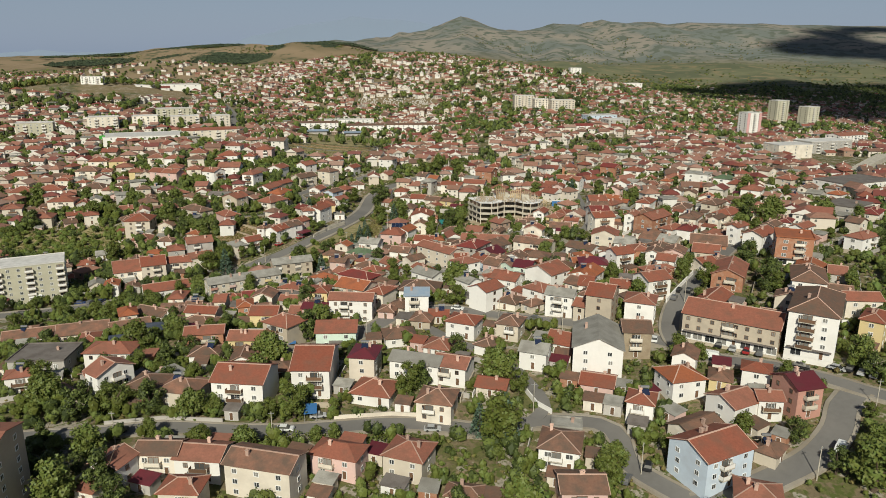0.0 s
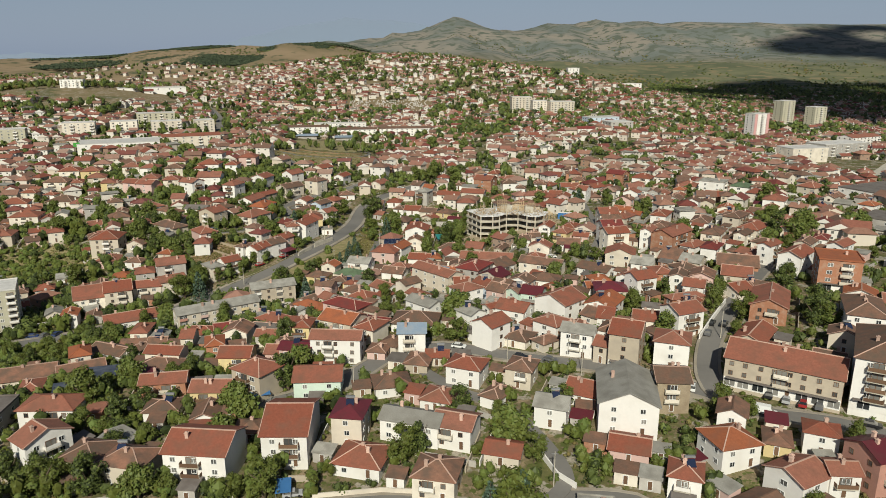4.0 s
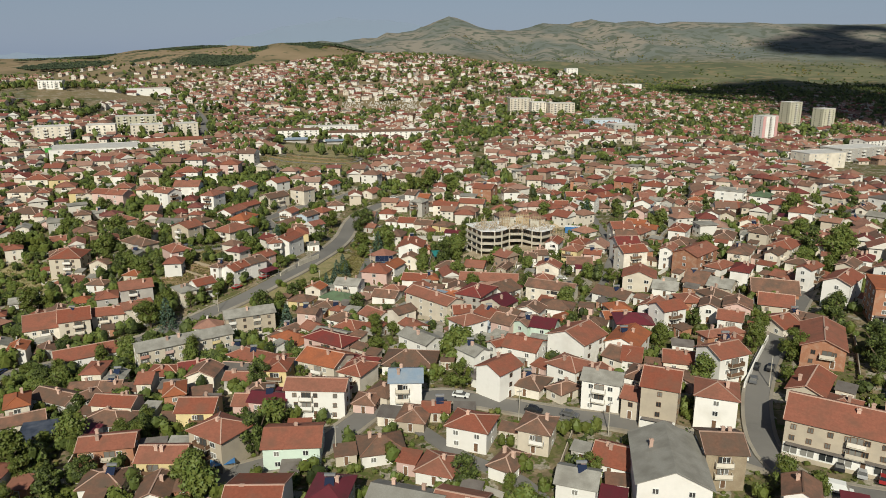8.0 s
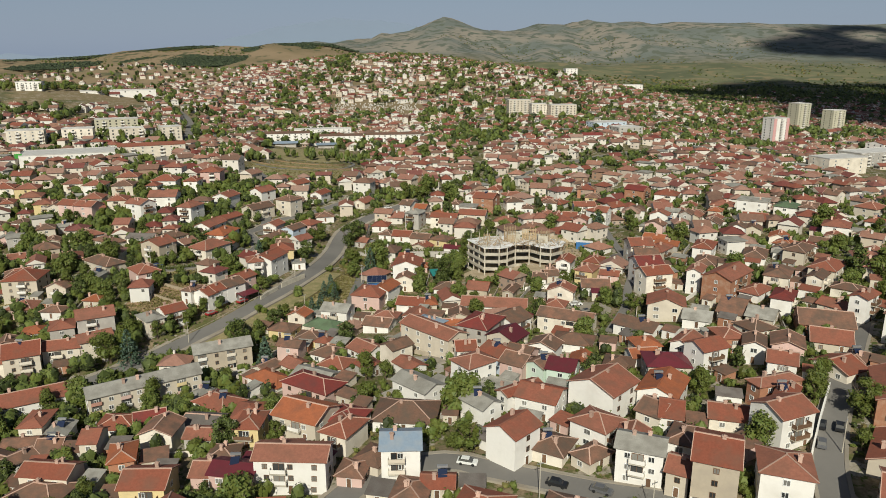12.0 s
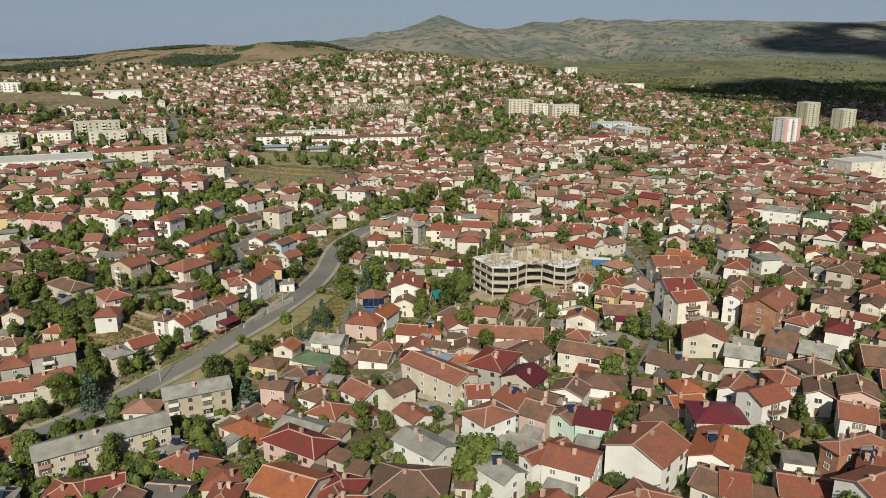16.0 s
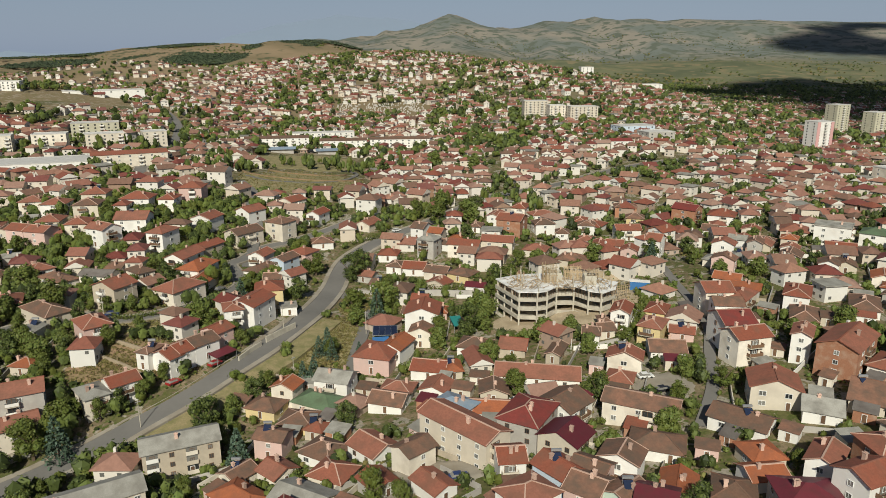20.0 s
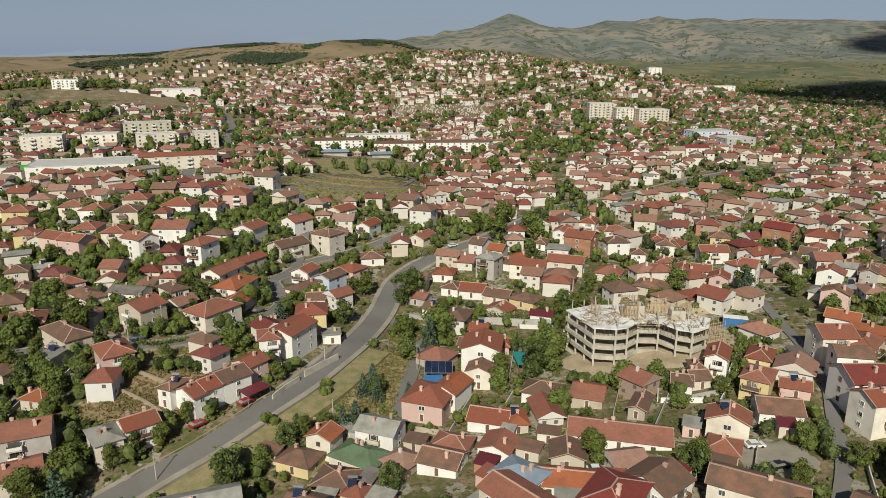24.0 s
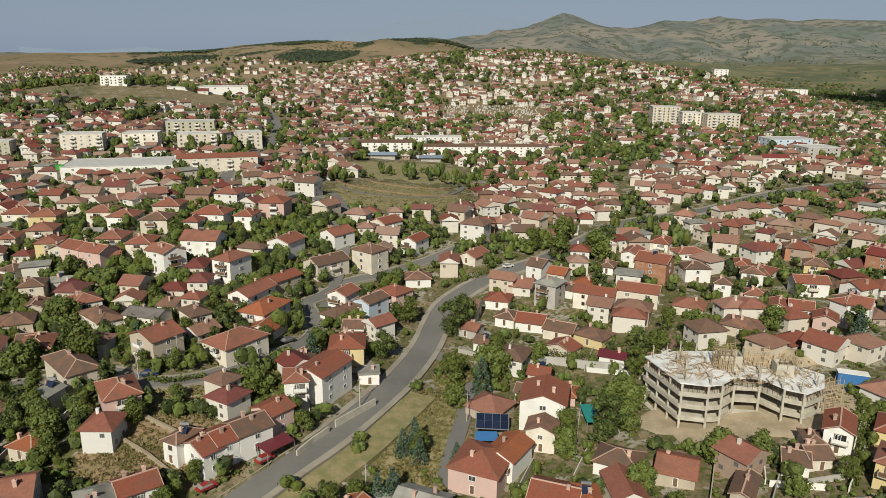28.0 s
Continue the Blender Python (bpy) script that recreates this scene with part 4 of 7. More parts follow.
house(75.8, 236.1, 4, 9.0, -36, 2, "gb", "r", "w")
house(-52.6, 326.1, 8.6, 7.0, -19, 1, "h", "b", "y")
house(-38.7, 327.0, 12.1, 8.0, -27, 1, "h", "n", "c")
house(-42.4, 318.1, 8.6, 8.0, -10, 1, "h", "b", "y")
house(-19.6, 324.5, 9.2, 8.0, -18, 1, "ga", "b", "w")
house(-33.4, 300.2, 9.1, 8.0, -31, 1, "h", "b", "w")
house(-21.9, 299.1, 9.0, 8.0, -45, 1, "ga", "r", "w")
house(58.0, 280.1, 6.8, 7.0, 8, 1, "h", "o", "c")
house(-81.3, 259.4, 9.5, 8.0, 1, 1, "h", "r", "w")
house(-74.0, 260.5, 7.2, 8.0, 20, 1, "ga", "R", "w")
house(-57.5, 252.4, 8.5, 7.0, -8, 1, "ga", "d", "w")
house(-58.2, 267.2, 11.3, 8.0, -34, 1, "h", "r", "w")
house(-47.1, 255.5, 7.1, 8.0, -2, 1, "h", "r", "c")
# houses along the main road and round the building site
house(-114.7, 321.8, 11.2, 9.0, 27, 3, "ga", "r", "g")
house(-97.5, 324.4, 6.0, 9.0, 42, 2, "h", "g", "c")
house(-92.0, 329.5, 7.7, 7.0, 44, 2, "ga", "r", "w")
house(-89.1, 343.4, 4, 7.0, -19, 2, "h", "b", "w")
house(-83.9, 341.7, 4.7, 8.0, 60, 2, "ga", "r", "w")
house(-81.5, 345.4, 4.7, 8.0, 53, 2, "ga", "r", "w")
house(-77.3, 350.5, 8.0, 8.0, 51, 2, "ga", "b", "w")
house(-74.2, 357.8, 6.7, 7.0, 60, 2, "ga", "r", "p")
house(-72.0, 368.7, 5.8, 8.0, 19, 3, "h", "r", "w")
house(-67.5, 375.8, 12.8, 9.0, 71, 3, "ga", "r", "w")
house(-58.1, 386.5, 5.4, 5.0, 15, 1, "f", "g", "w")
house(-110.1, 354.6, 7.9, 11.0, 41, 2, "h", "r", "p")
house(-139.2, 348.3, 4.7, 8.0, 80, 2, "ga", "b", "c")
house(-129.8, 366.1, 16.3, 8.0, -37, 2, "h", "b", "c")
house(-149.6, 379.9, 7.9, 12.0, 25, 2, "h", "r", "p")
house(-179.7, 419.3, 7.3, 8.0, 25, 2, "h", "b", "c")
house(-167.6, 395.1, 9.3, 9.0, 30, 2, "h", "b", "b")
house(-154.5, 408.5, 8.1, 9.0, 49, 2, "h", "r", "w")
house(-140.9, 396.2, 18, 7.0, -35, 2, "h", "b", "c")
house(-126.5, 396.9, 11.4, 7.0, -9, 2, "ga", "d", "c")
house(-112.3, 376.5, 9.0, 10.0, 63, 3, "ga", "r", "b")
house(-113.4, 400.1, 6.1, 9.0, 50, 2, "h", "b", "c")
house(-178.4, 443.0, 9.2, 8.0, -19, 3, "ga", "r", "p")
house(-169.1, 440.1, 10.2, 8.0, -15, 3, "ga", "r", "p")
house(-166.8, 442.7, 7.0, 8.0, 37, 2, "ga", "r", "p")
house(-145.4, 441.9, 8.3, 8.0, -17, 3, "ga", "r", "w")
house(-143.3, 441.6, 8.5, 9.0, 56, 3, "gb", "r", "w")
house(-119.9, 441.4, 7.8, 11.0, -17, 3, "h", "r", "w")
house(-105.2, 423.0, 14.4, 8.0, 73, 2, "ga", "r", "w")
house(-100.4, 437.3, 11.4, 7.0, 64, 2, "ga", "r", "b")
house(-96.5, 411.4, 15.3, 9.0, 76, 2, "h", "o", "w")
house(-92.7, 403.5, 11.2, 8.0, 84, 1, "ga", "o", "c")
house(-94.5, 384.9, 16.6, 10.0, 61, 2, "h", "r", "c")
house(-66.9, 397.6, 9.5, 10.0, 12, 2, "h", "r", "y")
house(-69.7, 416.4, 6.3, 7.0, 7, 1, "ga", "b", "w")
house(-75.8, 425.6, 14.0, 7.0, 62, 1, "h", "b", "w")
house(-78.0, 434.4, 8.6, 7.0, 72, 2, "ga", "r", "w")
house(-68.2, 432.5, 10.0, 7.0, 62, 2, "ga", "b", "u")
house(-61.9, 441.5, 8.8, 9.0, 59, 2, "h", "r", "p")
house(-57.0, 459.6, 9.1, 8.0, 14, 1, "h", "b", "w")
house(-90.6, 457.1, 18.7, 9.0, 53, 2, "ga", "b", "c")
house(-76.6, 467.7, 9.4, 10.0, 60, 3, "h", "b", "c")
house(-22.5, 433.6, 6.4, 8.0, -18, 1, "h", "b", "w")
house(-14.9, 430.5, 8.9, 8.0, -12, 1, "ga", "r", "w")
house(-5.7, 424.8, 9.1, 8.0, -21, 1, "ga", "b", "c")
house(3.9, 419.9, 9.4, 8.0, -32, 1, "h", "b", "y")
house(-26.4, 445.9, 8.0, 8.0, -8, 1, "h", "r", "w")
house(-9.2, 447.2, 7.6, 8.0, -26, 3, "h", "g", "g")
house(5.9, 445.1, 13.1, 8.0, -17, 2, "ga", "r", "c")
house(20.2, 447.0, 13.4, 8.0, -15, 2, "ga", "r", "c")
house(28.8, 471.3, 11.3, 11.0, -25, 3, "ga", "r", "k")
house(12.9, 476.4, 5.1, 8.0, -18, 1, "h", "b", "w")
house(35.5, 440.1, 9.4, 8.0, -21, 1, "h", "r", "c")
house(8.3, 406.2, 7.0, 5.0, -15, 1, "ga", "m", "w")
house(-11.2, 375.2, 10.8, 13.0, -6, 3, "gb", "r", "w")
house(-24.5, 349.8, 10.9, 12.0, -16, 2, "h", "r", "p")
house(-19.1, 354.3, 9.6, 7.0, 65, 2, "ga", "o", "w")
house(-8.9, 342.6, 9.6, 8.0, -13, 1, "ga", "r", "w")
house(-2.6, 341.4, 4.7, 8.0, 7, 1, "h", "o", "c")
house(4.9, 355.6, 9.3, 8.0, -18, 1, "h", "b", "w")
house(16.5, 352.2, 7.8, 9.0, -16, 1, "ga", "r", "b")
house(27.8, 344.1, 4, 9.0, -24, 1, "gb", "b", "b")
house(39.9, 353.4, 4.9, 7.0, -13, 1, "ga", "b", "w")
house(44.0, 354.7, 4.8, 6.0, 10, 1, "ga", "b", "c")
house(45.6, 360.0, 4, 6.0, -3, 1, "h", "b", "c")
house(50.9, 361.0, 5.5, 9.0, -23, 2, "gb", "r", "w")
house(62.6, 362.7, 5.9, 9.0, -28, 1, "h", "r", "y")
house(56.4, 347.3, 6.5, 9.0, -31, 2, "h", "r", "y")
house(47.8, 422.9, 11.3, 9.0, -29, 1, "h", "b", "c")
house(59.9, 454.5, 7.1, 7.0, -15, 1, "h", "r", "w")
house(60.7, 434.4, 4.7, 8.0, -17, 2, "gb", "r", "w")
house(66.6, 432.6, 6.5, 8.0, -16, 2, "ga", "r", "w")
house(78.7, 430.2, 5.3, 8.0, -59, 3, "h", "r", "w")
house(81.4, 427.4, 5.7, 8.0, -32, 3, "ga", "r", "w")
house(94.6, 459.8, 7.8, 9.0, -56, 2, "gb", "r", "w")
house(80.3, 465.0, 10.9, 8.0, 0, 2, "ga", "r", "w")
house(90.3, 487.5, 8.1, 8.0, -15, 2, "h", "b", "y")
house(91.2, 509.2, 10.7, 8.0, -8, 2, "h", "b", "k")
house(63.8, 473.9, 7.3, 8.0, -13, 2, "h", "b", "w")
house(43.7, 474.2, 9.1, 8.0, 7, 2, "h", "b", "w")
house(47.2, 503.2, 12.1, 8.0, 16, 1, "h", "r", "w")
house(116.3, 489.9, 11.6, 9.0, -43, 3, "ga", "R", "k")



def loggias(block, wide, deep, storeys, tints):
    """Flat dark panels for the shade of recessed balconies in every second bay of a long front, each with a railing of
    its own colour.
    """
    n = int(wide / 3.6)
    shade_panel, rail = Build(), Build()
    # thin dark box on the wall face stands in for recess shade
    shade_panel.box(-1.25, 1.25, -0.04, 0.06, 0.0, FLOOR_H - 0.25)
    rail.box(-1.3, 1.3, -0.55, -0.45, 0.0, 0.95)
    rail.box(-1.3, 1.3, -0.45, 0.0, -0.12, 0.02)
    dark = shade_panel.mesh("loggia", GLASS)
    rails = [rail.mesh("railing", WALL[c]) for c in tints]
    for i in range(n):
        for k in range(storeys):
            if i % 2 == 0:
                at = pose((i - (n - 1) / 2) * wide / n, -deep / 2, k * FLOOR_H + 0.45)
                part("railing", rails[(i * 7 + k * 3) % len(rails)], part("loggia", dark, block, "flat dark panel for the shade in a balcony recess", at))


loggias(long_flats, 29.3, 8.0, 3, "pqwyp")
loggias(short_flats, 17.0, 8.0, 3, "wgc")

FAR_PLOTS = []


def far_plot(x, y, w, d, turn, storeys):
    """A house far from the path, built with the crowd of small houses."""
    w, d = min(w, 10.5), min(d, 9)
    LOTS.append((x, y, w, d, turn))
    FAR_PLOTS.append((x, y, w, d, turn, storeys))


far_plot(-40.0, 507.4, 11.8, 18.1, -16, 3)
far_plot(-149.4, 508.4, 12.6, 18.1, -0, 3)
far_plot(91.6, 508.9, 8.7, 15.3, -21, 2)
far_plot(-226.2, 509.7, 10.7, 18.1, 14, 2)
far_plot(79.9, 513.6, 8.3, 14.6, -27, 1)
far_plot(64.0, 514.5, 9.2, 16.1, -14, 2)
far_plot(-166.9, 515.9, 14.4, 18.1, 7, 2)
far_plot(121.7, 521.9, 7.7, 13.7, -31, 2)
far_plot(-246.3, 525.5, 14.5, 18.1, 4, 2)
far_plot(-226.9, 526.2, 8.1, 14.3, 14, 2)
far_plot(42.4, 531.4, 8.0, 14.3, -15, 2)
far_plot(-50.1, 534.8, 8.6, 15.2, -15, 2)
far_plot(-15.2, 535.9, 9.1, 16.2, -27, 2)
far_plot(-220.8, 538.0, 10.9, 14.3, 8, 2)
far_plot(73.2, 540.5, 7.4, 13.3, -28, 2)
far_plot(94.5, 542.5, 10.5, 18.1, -19, 2)
far_plot(-126.3, 548.4, 11.9, 18.1, -10, 3)
far_plot(128.7, 556.1, 12.2, 28.2, -41, 2)
far_plot(56.0, 558.1, 8.2, 14.6, -24, 2)
far_plot(-31.6, 569.8, 11.2, 18.1, -34, 2)
far_plot(87.0, 573.8, 9.4, 16.5, -47, 2)
far_plot(8.5, 576.0, 12.9, 18.1, -28, 2)
far_plot(111.7, 577.2, 9.3, 16.4, -26, 2)
far_plot(-6.5, 610.4, 14.4, 18.1, -29, 2)


# ---- blocks of flats and halls ----
def flats(x, y, w, d, turn, storeys, wc, roof_mat, label, name="apartment_block", gap=4.4, balc=None, lift=0.0, roof_kind="f", loggia=True):
    LOTS.append((x, y, w, d, turn))
    z = float(land(x, y)) + lift
    h = storeys * FLOOR_H + 0.8
    root = new(name)
    root.matrix_world = pose(x, y, z, 0, 0, turn)
    tagged(root, label, "apartment block")
    part("wall", wall_mesh(w, d, h, roof_kind, 6.0, 0.26).mesh("wall", wc), root)
    rb, _, _ = roof_meshes(w, d, roof_kind, 0.35, 0.26)
    part("roof", rb.mesh("roof", roof_mat), root, "", pose(0, 0, h))
    rows = Build()
    for a, length, out in ((0, w, d / 2), (90, d, w / 2), (270, d, w / 2)):
        n = max(1, int(length / gap))
        for s in range(storeys):
            for i in range(n):
                u = (i - (n - 1) / 2) * length / n
                m = pose(0, 0, 0, 0, 0, a)
                if a == 0 and loggia and i % 3 == 1:
                    part("balcony", balc or BALC[0], root, "", m @ pose(u, -out, s * FLOOR_H + 0.6))
                    if y < 400:
                        part("balcony_door", LOGGIA, root, "timber-framed balcony doors, dark pane for the recess shade", m @ pose(u, -out, s * FLOOR_H + 0.65))
                        continue
                if y > 640:
                    rows.box(u - 0.6, u + 0.6, -out - 0.05, -out + 0.02, s * FLOOR_H + 1.2, s * FLOOR_H + 2.4, 0, m)
                else:
                    part("window", WIN[0], root, "", m @ pose(u, -out, s * FLOOR_H + 1.2))
    if rows.v:
        tagged(part("glazing", rows.mesh("glazing", GLASS), root), kind="stuff")
    return root


GREYW, WHITEW, CREAMW = WALL["g"], WALL["w"], WALL["c"]
YELLOWISH = mat("pale_yellow_render", (0.47, 0.44, 0.33), 0.9, 0.1, 0.15, 1.0, (0.4, 0.37, 0.28), 0.25, 0.56, 0.1)
ROSE = mat("rose_panel", (0.6, 0.34, 0.32), 0.8, 0.1, 0.1)
PALEROOF = mat("pale_flat_roof", (0.55, 0.53, 0.5), 0.9, 0.1, 0.2, 0.6, (0.42, 0.4, 0.37), 0.3, 0.55, 0.2)
road_block = flats(-183.5, 276.5, 52, 15, 27, 6, YELLOWISH, PALEROOF, "long pale olive block of flats with white balconies by the road", lift=1.0, gap=3.5)
for ax, aw, am in ((2, 5.5, ROOF["m"]), (14, 4.5, PVC), (-12, 5, ROOF["d"])):
    b = Build()
    b.solid([(ax - aw / 2, -9.3, 2.2), (ax + aw / 2, -9.3, 2.2), (ax + aw / 2, -7.52, 2.7), (ax - aw / 2, -7.52, 2.7)],
            [(ax - aw / 2, -9.3, 2.35), (ax + aw / 2, -9.3, 2.35), (ax + aw / 2, -7.52, 2.9), (ax - aw / 2, -7.52, 2.9)])
    part("awning", b.mesh("awning", am), road_block, "sheet awning over a shop")
flats(-92, 121, 16, 13, 5, 6, WALL["b"], ROOF["r"], "tall dark beige block of flats with a red tiled roof", roof_kind="ga", loggia=False)
for fx, fy, fw, fr in ((-345, 605, 34, 20), (-300, 632, 30, 20), (-268, 645, 26, 18), (-238, 660, 30, 25), (-262, 700, 40, 22), (-215, 690, 20, 30)):
    flats(fx, fy, 0.82 * fw, 12, fr, 4, YELLOWISH if fw > 32 else CREAMW, PALEROOF, "grey-white block of flats with rows of balconies among trees", gap=4.6)
for fx, fy, fw, fr in ((-137, 752, 52, 12), (-84, 770, 40, 8), (-36, 782, 52, 6), (-120, 800, 26, 10), (-95, 820, 30, 10)):
    flats(fx, fy, fw, 12, fr, 3, WHITEW, ROOF["b"] if fw > 38 else PALEROOF, "long low white block of flats under a brown roof", roof_kind="ga" if fw > 38 else "f", gap=4.8)
for fx, fy, fw, fs, fr in ((98, 890, 24, 7, 5), (116, 868, 16, 6, 5), (140, 858, 28, 6, 8)):
    flats(fx, fy, fw, 14, fr, fs, WALL["c"] if fw < 30 else WHITEW, PALEROOF, "stepped cream and white block of flats above the roofs", gap=4)
rose_tower = flats(326, 765, 18, 14, 18, 10, WHITEW, PALEROOF, "rose and white tower block", lift=0, loggia=True, gap=6)
for rx_, rw_ in ((-7.4, 3.2), (7.4, 3.2)):
    b = Build()
    b.box(rx_ - rw_ / 2, rx_ + rw_ / 2, -7.25, -7.01, 0, 10 * FLOOR_H + 0.7)
    part("facade_panel", b.mesh("facade_panel", ROSE), rose_tower, "rose coloured facade strip")
flats(420, 905, 18, 15, 20, 12, YELLOWISH, PALEROOF, "pale yellow-green tower block", gap=6)
flats(446, 880, 18, 15, 20, 10, YELLOWISH, PALEROOF, "pale yellow-green tower block", gap=6)
flats(277, 572, 32, 18, 15, 4, WALL["c"], PALEROOF, "plain cream block with a blank front wall", gap=9, loggia=False)
flats(168, 776, 34, 16, 15, 3, WALL["u"], PALEROOF, "pale blue-grey block with a flat roof", gap=5, loggia=False)
flats(176, 736, 24, 18, 15, 3, WALL["g"], PALEROOF, "grey block with a flat roof and blank wall", gap=6, loggia=False)
flats(136, 697, 17, 12, 6, 2, WALL["w"], ROOF["R"], "white house with a vivid red sheet roof", roof_kind="ga", gap=5, loggia=False, name="building")
flats(-198, 603, 44, 13, 25, 3, CREAMW, ROOF["r"], "cream block of flats under a red tiled roof", roof_kind="ga", gap=6)
flats(-247, 590, 62, 30, 22, 1, WHITEW, PALEROOF, "long white supermarket hall with a pale flat roof", name="supermarket", gap=12, loggia=False, lift=1.5)
flats(-412, 855, 24, 12, 12, 3, WHITEW, PALEROOF, "white hotel with balconies on the hilltop", name="hotel", gap=4)
flats(-340, 895, 75, 22, 28, 1, WHITEW, PALEROOF, "long white factory hall", name="factory_hall", gap=12, loggia=False, lift=2)
flats(215, 1200, 18, 14, 5, 5, WHITEW, PALEROOF, "white square building above the far houses", name="building", gap=6, loggia=False)
flats(290, 1215, 80, 14, 3, 2, WHITEW, PALEROOF, "long low white school among far houses", name="building", gap=7, loggia=False)
flats(235, 402, 40, 22, 25, 2, WALL["w"], ROOF["d"], "modern white hall with a dark flat roof", name="hall", gap=5, loggia=False)
flats(330, 620, 46, 20, 20, 4, WALL["g"], PALEROOF, "grey concrete block beside the tower blocks", gap=5)
flats(395, 700, 40, 16, 25, 4, WALL["w"], ROOF["r"], "white block of flats with a red roof", roof_kind="ga", gap=5)

# sports ground with its pale concrete terrace
sb2 = Build()
for k in range(5):
    o = 2.2 * k
    sb2.box(0, 150, o, o + 2.2, -4, 2.5 - 0.4 * k)
terrace = new("grandstand", sb2.mesh("grandstand", CONCRETE))
terrace.matrix_world = pose(262, 452, float(land(300, 500)) + 0.5, 0, 0, 50)
tagged(terrace, "pale concrete terrace beside a sports field", "grandstand")


# ---- concrete shell under construction ----
FORMWORK = mat("formwork", (0.42, 0.31, 0.19), 0.9, 0.3, 0.3, 4.0)

def shell(x0, y0, z0):
    root = new("building_shell")
    root.matrix_world = pose(x0, y0, z0)
    tagged(root, "unfinished grey concrete building shell with open floors and scaffold props", "building site")
    ring = [(-20, 10.5), (-14, -3.5), (-8, -4.2), (-4.5, -3), (-0.5, 1.5), (5.5, 1.6), (9.5, -3.4), (13.5, -5), (18.5, -1), (21, 6), (15, 11), (7, 9), (1, 17), (-12, 15)]
    for k in range(4):
        z = 3.05 * (k + 1) - 0.3
        b = Build()
        b.solid([(x, y, z) for x, y in ring], [(x, y, z + 0.32) for x, y in ring])
        slab = part("floor_slab", b.mesh("floor_slab", DECK if k == 3 else CONCRETE), root, "pale dusty top deck" if k == 3 else "")
        if k < 3:
            for i in range(len(ring)):
                u, w = Vector(ring[i]), Vector(ring[(i + 1) % len(ring)])
                n = Vector((w.y - u.y, u.x - w.x)).normalized() * 0.06
                b = Build()
                quad = [u + n, w + n, w - n, u - n]
                b.solid([(q.x * 0.998, q.y * 0.998, z + 0.32) for q in quad], [(q.x * 0.998, q.y * 0.998, z + 1.22) for q in quad])
                part("parapet", b.mesh("parapet", CONCRETE), slab)
    base = Build()
    base.solid([(x * 1.02, y * 1.02, -3) for x, y in ring], [(x * 1.02, y * 1.02, 0.1) for x, y in ring])
    part("plinth", base.mesh("plinth", CONCRETE), root)
    pb = Build()
    pb.box(-0.25, 0.25, -0.25, 0.25, 0, 12)
    column = pb.mesh("column", CONCRETE)
    pts = []
    for k in range(len(ring)):
        a, c = Vector(ring[k]), Vector(ring[(k + 1) % len(ring)])
        n = max(1, round((c - a).length / 4.5))
        for i in range(n):
            q = a.lerp(c, i / n)
            pts.append(q * 0.96)
    pts += [Vector(p) for p in ((-12, 4), (-6, 3), (-6, 9), (0, 7), (6, 5.5), (12, 3), (-12, 10), (15, 5))]
    for q in pts:
        part("column", column, root, "", pose(q.x, q.y, 0))
    for x, y, w, d, h in ((-3, 6, 5, 4, 3.2), (9, 3, 4, 3.6, 3.0)):
        core = Build()
        for xa, xb, ya, yb in ((x, x + w, y, y + 0.25), (x, x + w, y + d - 0.25, y + d), (x, x + 0.25, y + 0.25, y + d - 0.25), (x + w - 0.25, x + w, y + 0.25, y + d - 0.25)):
            core.box(xa, xb, ya, yb, 12, 12.3 + h)
        tagged(part("stair_core", core.mesh("stair_core", CONCRETE), root, "rough concrete stair core"))
    r2 = random.Random(5)
    tb = Build()
    tb.box(-0.13, 0.13, -0.13, 0.13, 0, 2.6)
    for k in range(4):
        tb.bar((0.09 * (-1) ** k, 0.09 * (-1) ** (k // 2), 2.5), (0.14 * (-1) ** k, 0.14 * (-1) ** (k // 2), 3.5), 0.04, 0.04)
    stub = tb.mesh("column_stub", CONCRETE)
    for q in pts:
        if r2.random() < 0.75:
            part("column_stub", stub, root, "", pose(q.x * 0.95, q.y * 0.95, 12.22, 0, 0, r2.uniform(0, 90)))
    fb = Build()
    for k in range(230):
        x, y = r2.uniform(-16, 18), r2.uniform(-2, 12)
        a = r2.uniform(0, 6.28)
        fb.bar((x, y, 12.4), (x + 2.4 * math.cos(a), y + 2.4 * math.sin(a), 12.4 + r2.uniform(0, 1.6)), 0.18, 0.08)
    tagged(part("formwork_timber", fb.mesh("formwork_timber", FORMWORK), root, "scattered timber formwork"), kind="stuff")
    sc = Build()
    for i in range(5):
        for j in range(2):
            sc.bar((17.5 + 1.6 * i, -1.5 + 2.0 * j + 0.9 * i, -0.5), (17.5 + 1.6 * i, -1.5 + 2.0 * j + 0.9 * i, 13.2), 0.09, 0.09)
    for k in range(6):
        zz = 1.6 + 2.1 * k
        for j in range(2):
            sc.bar((17.3, -1.6 + 2.0 * j, zz), (24.2, 2.3 + 2.0 * j, zz + 0.2 * (-1) ** k), 0.09, 0.09)
        sc.bar((17.5, -1.5, zz), (23.9, 2.1, zz - 1.8), 0.08, 0.08)
    tagged(part("scaffold", sc.mesh("scaffold", FORMWORK), root, "raw timber scaffold poles"), kind="stuff")
    fw = Build()
    for k in range(15):
        fw.box(3.5 + 0.45 * k, 3.68 + 0.45 * k, 8.3, 8.36, 12.3, 15.2 + 0.3 * ((k * 7) % 3))
        fw.box(-4.2 + 0.45 * (k % 9), -4.02 + 0.45 * (k % 9), 4.6 + 4.3 * (k // 9), 4.66 + 4.3 * (k // 9), 12.3, 14.6 + 0.35 * ((k * 5) % 4))
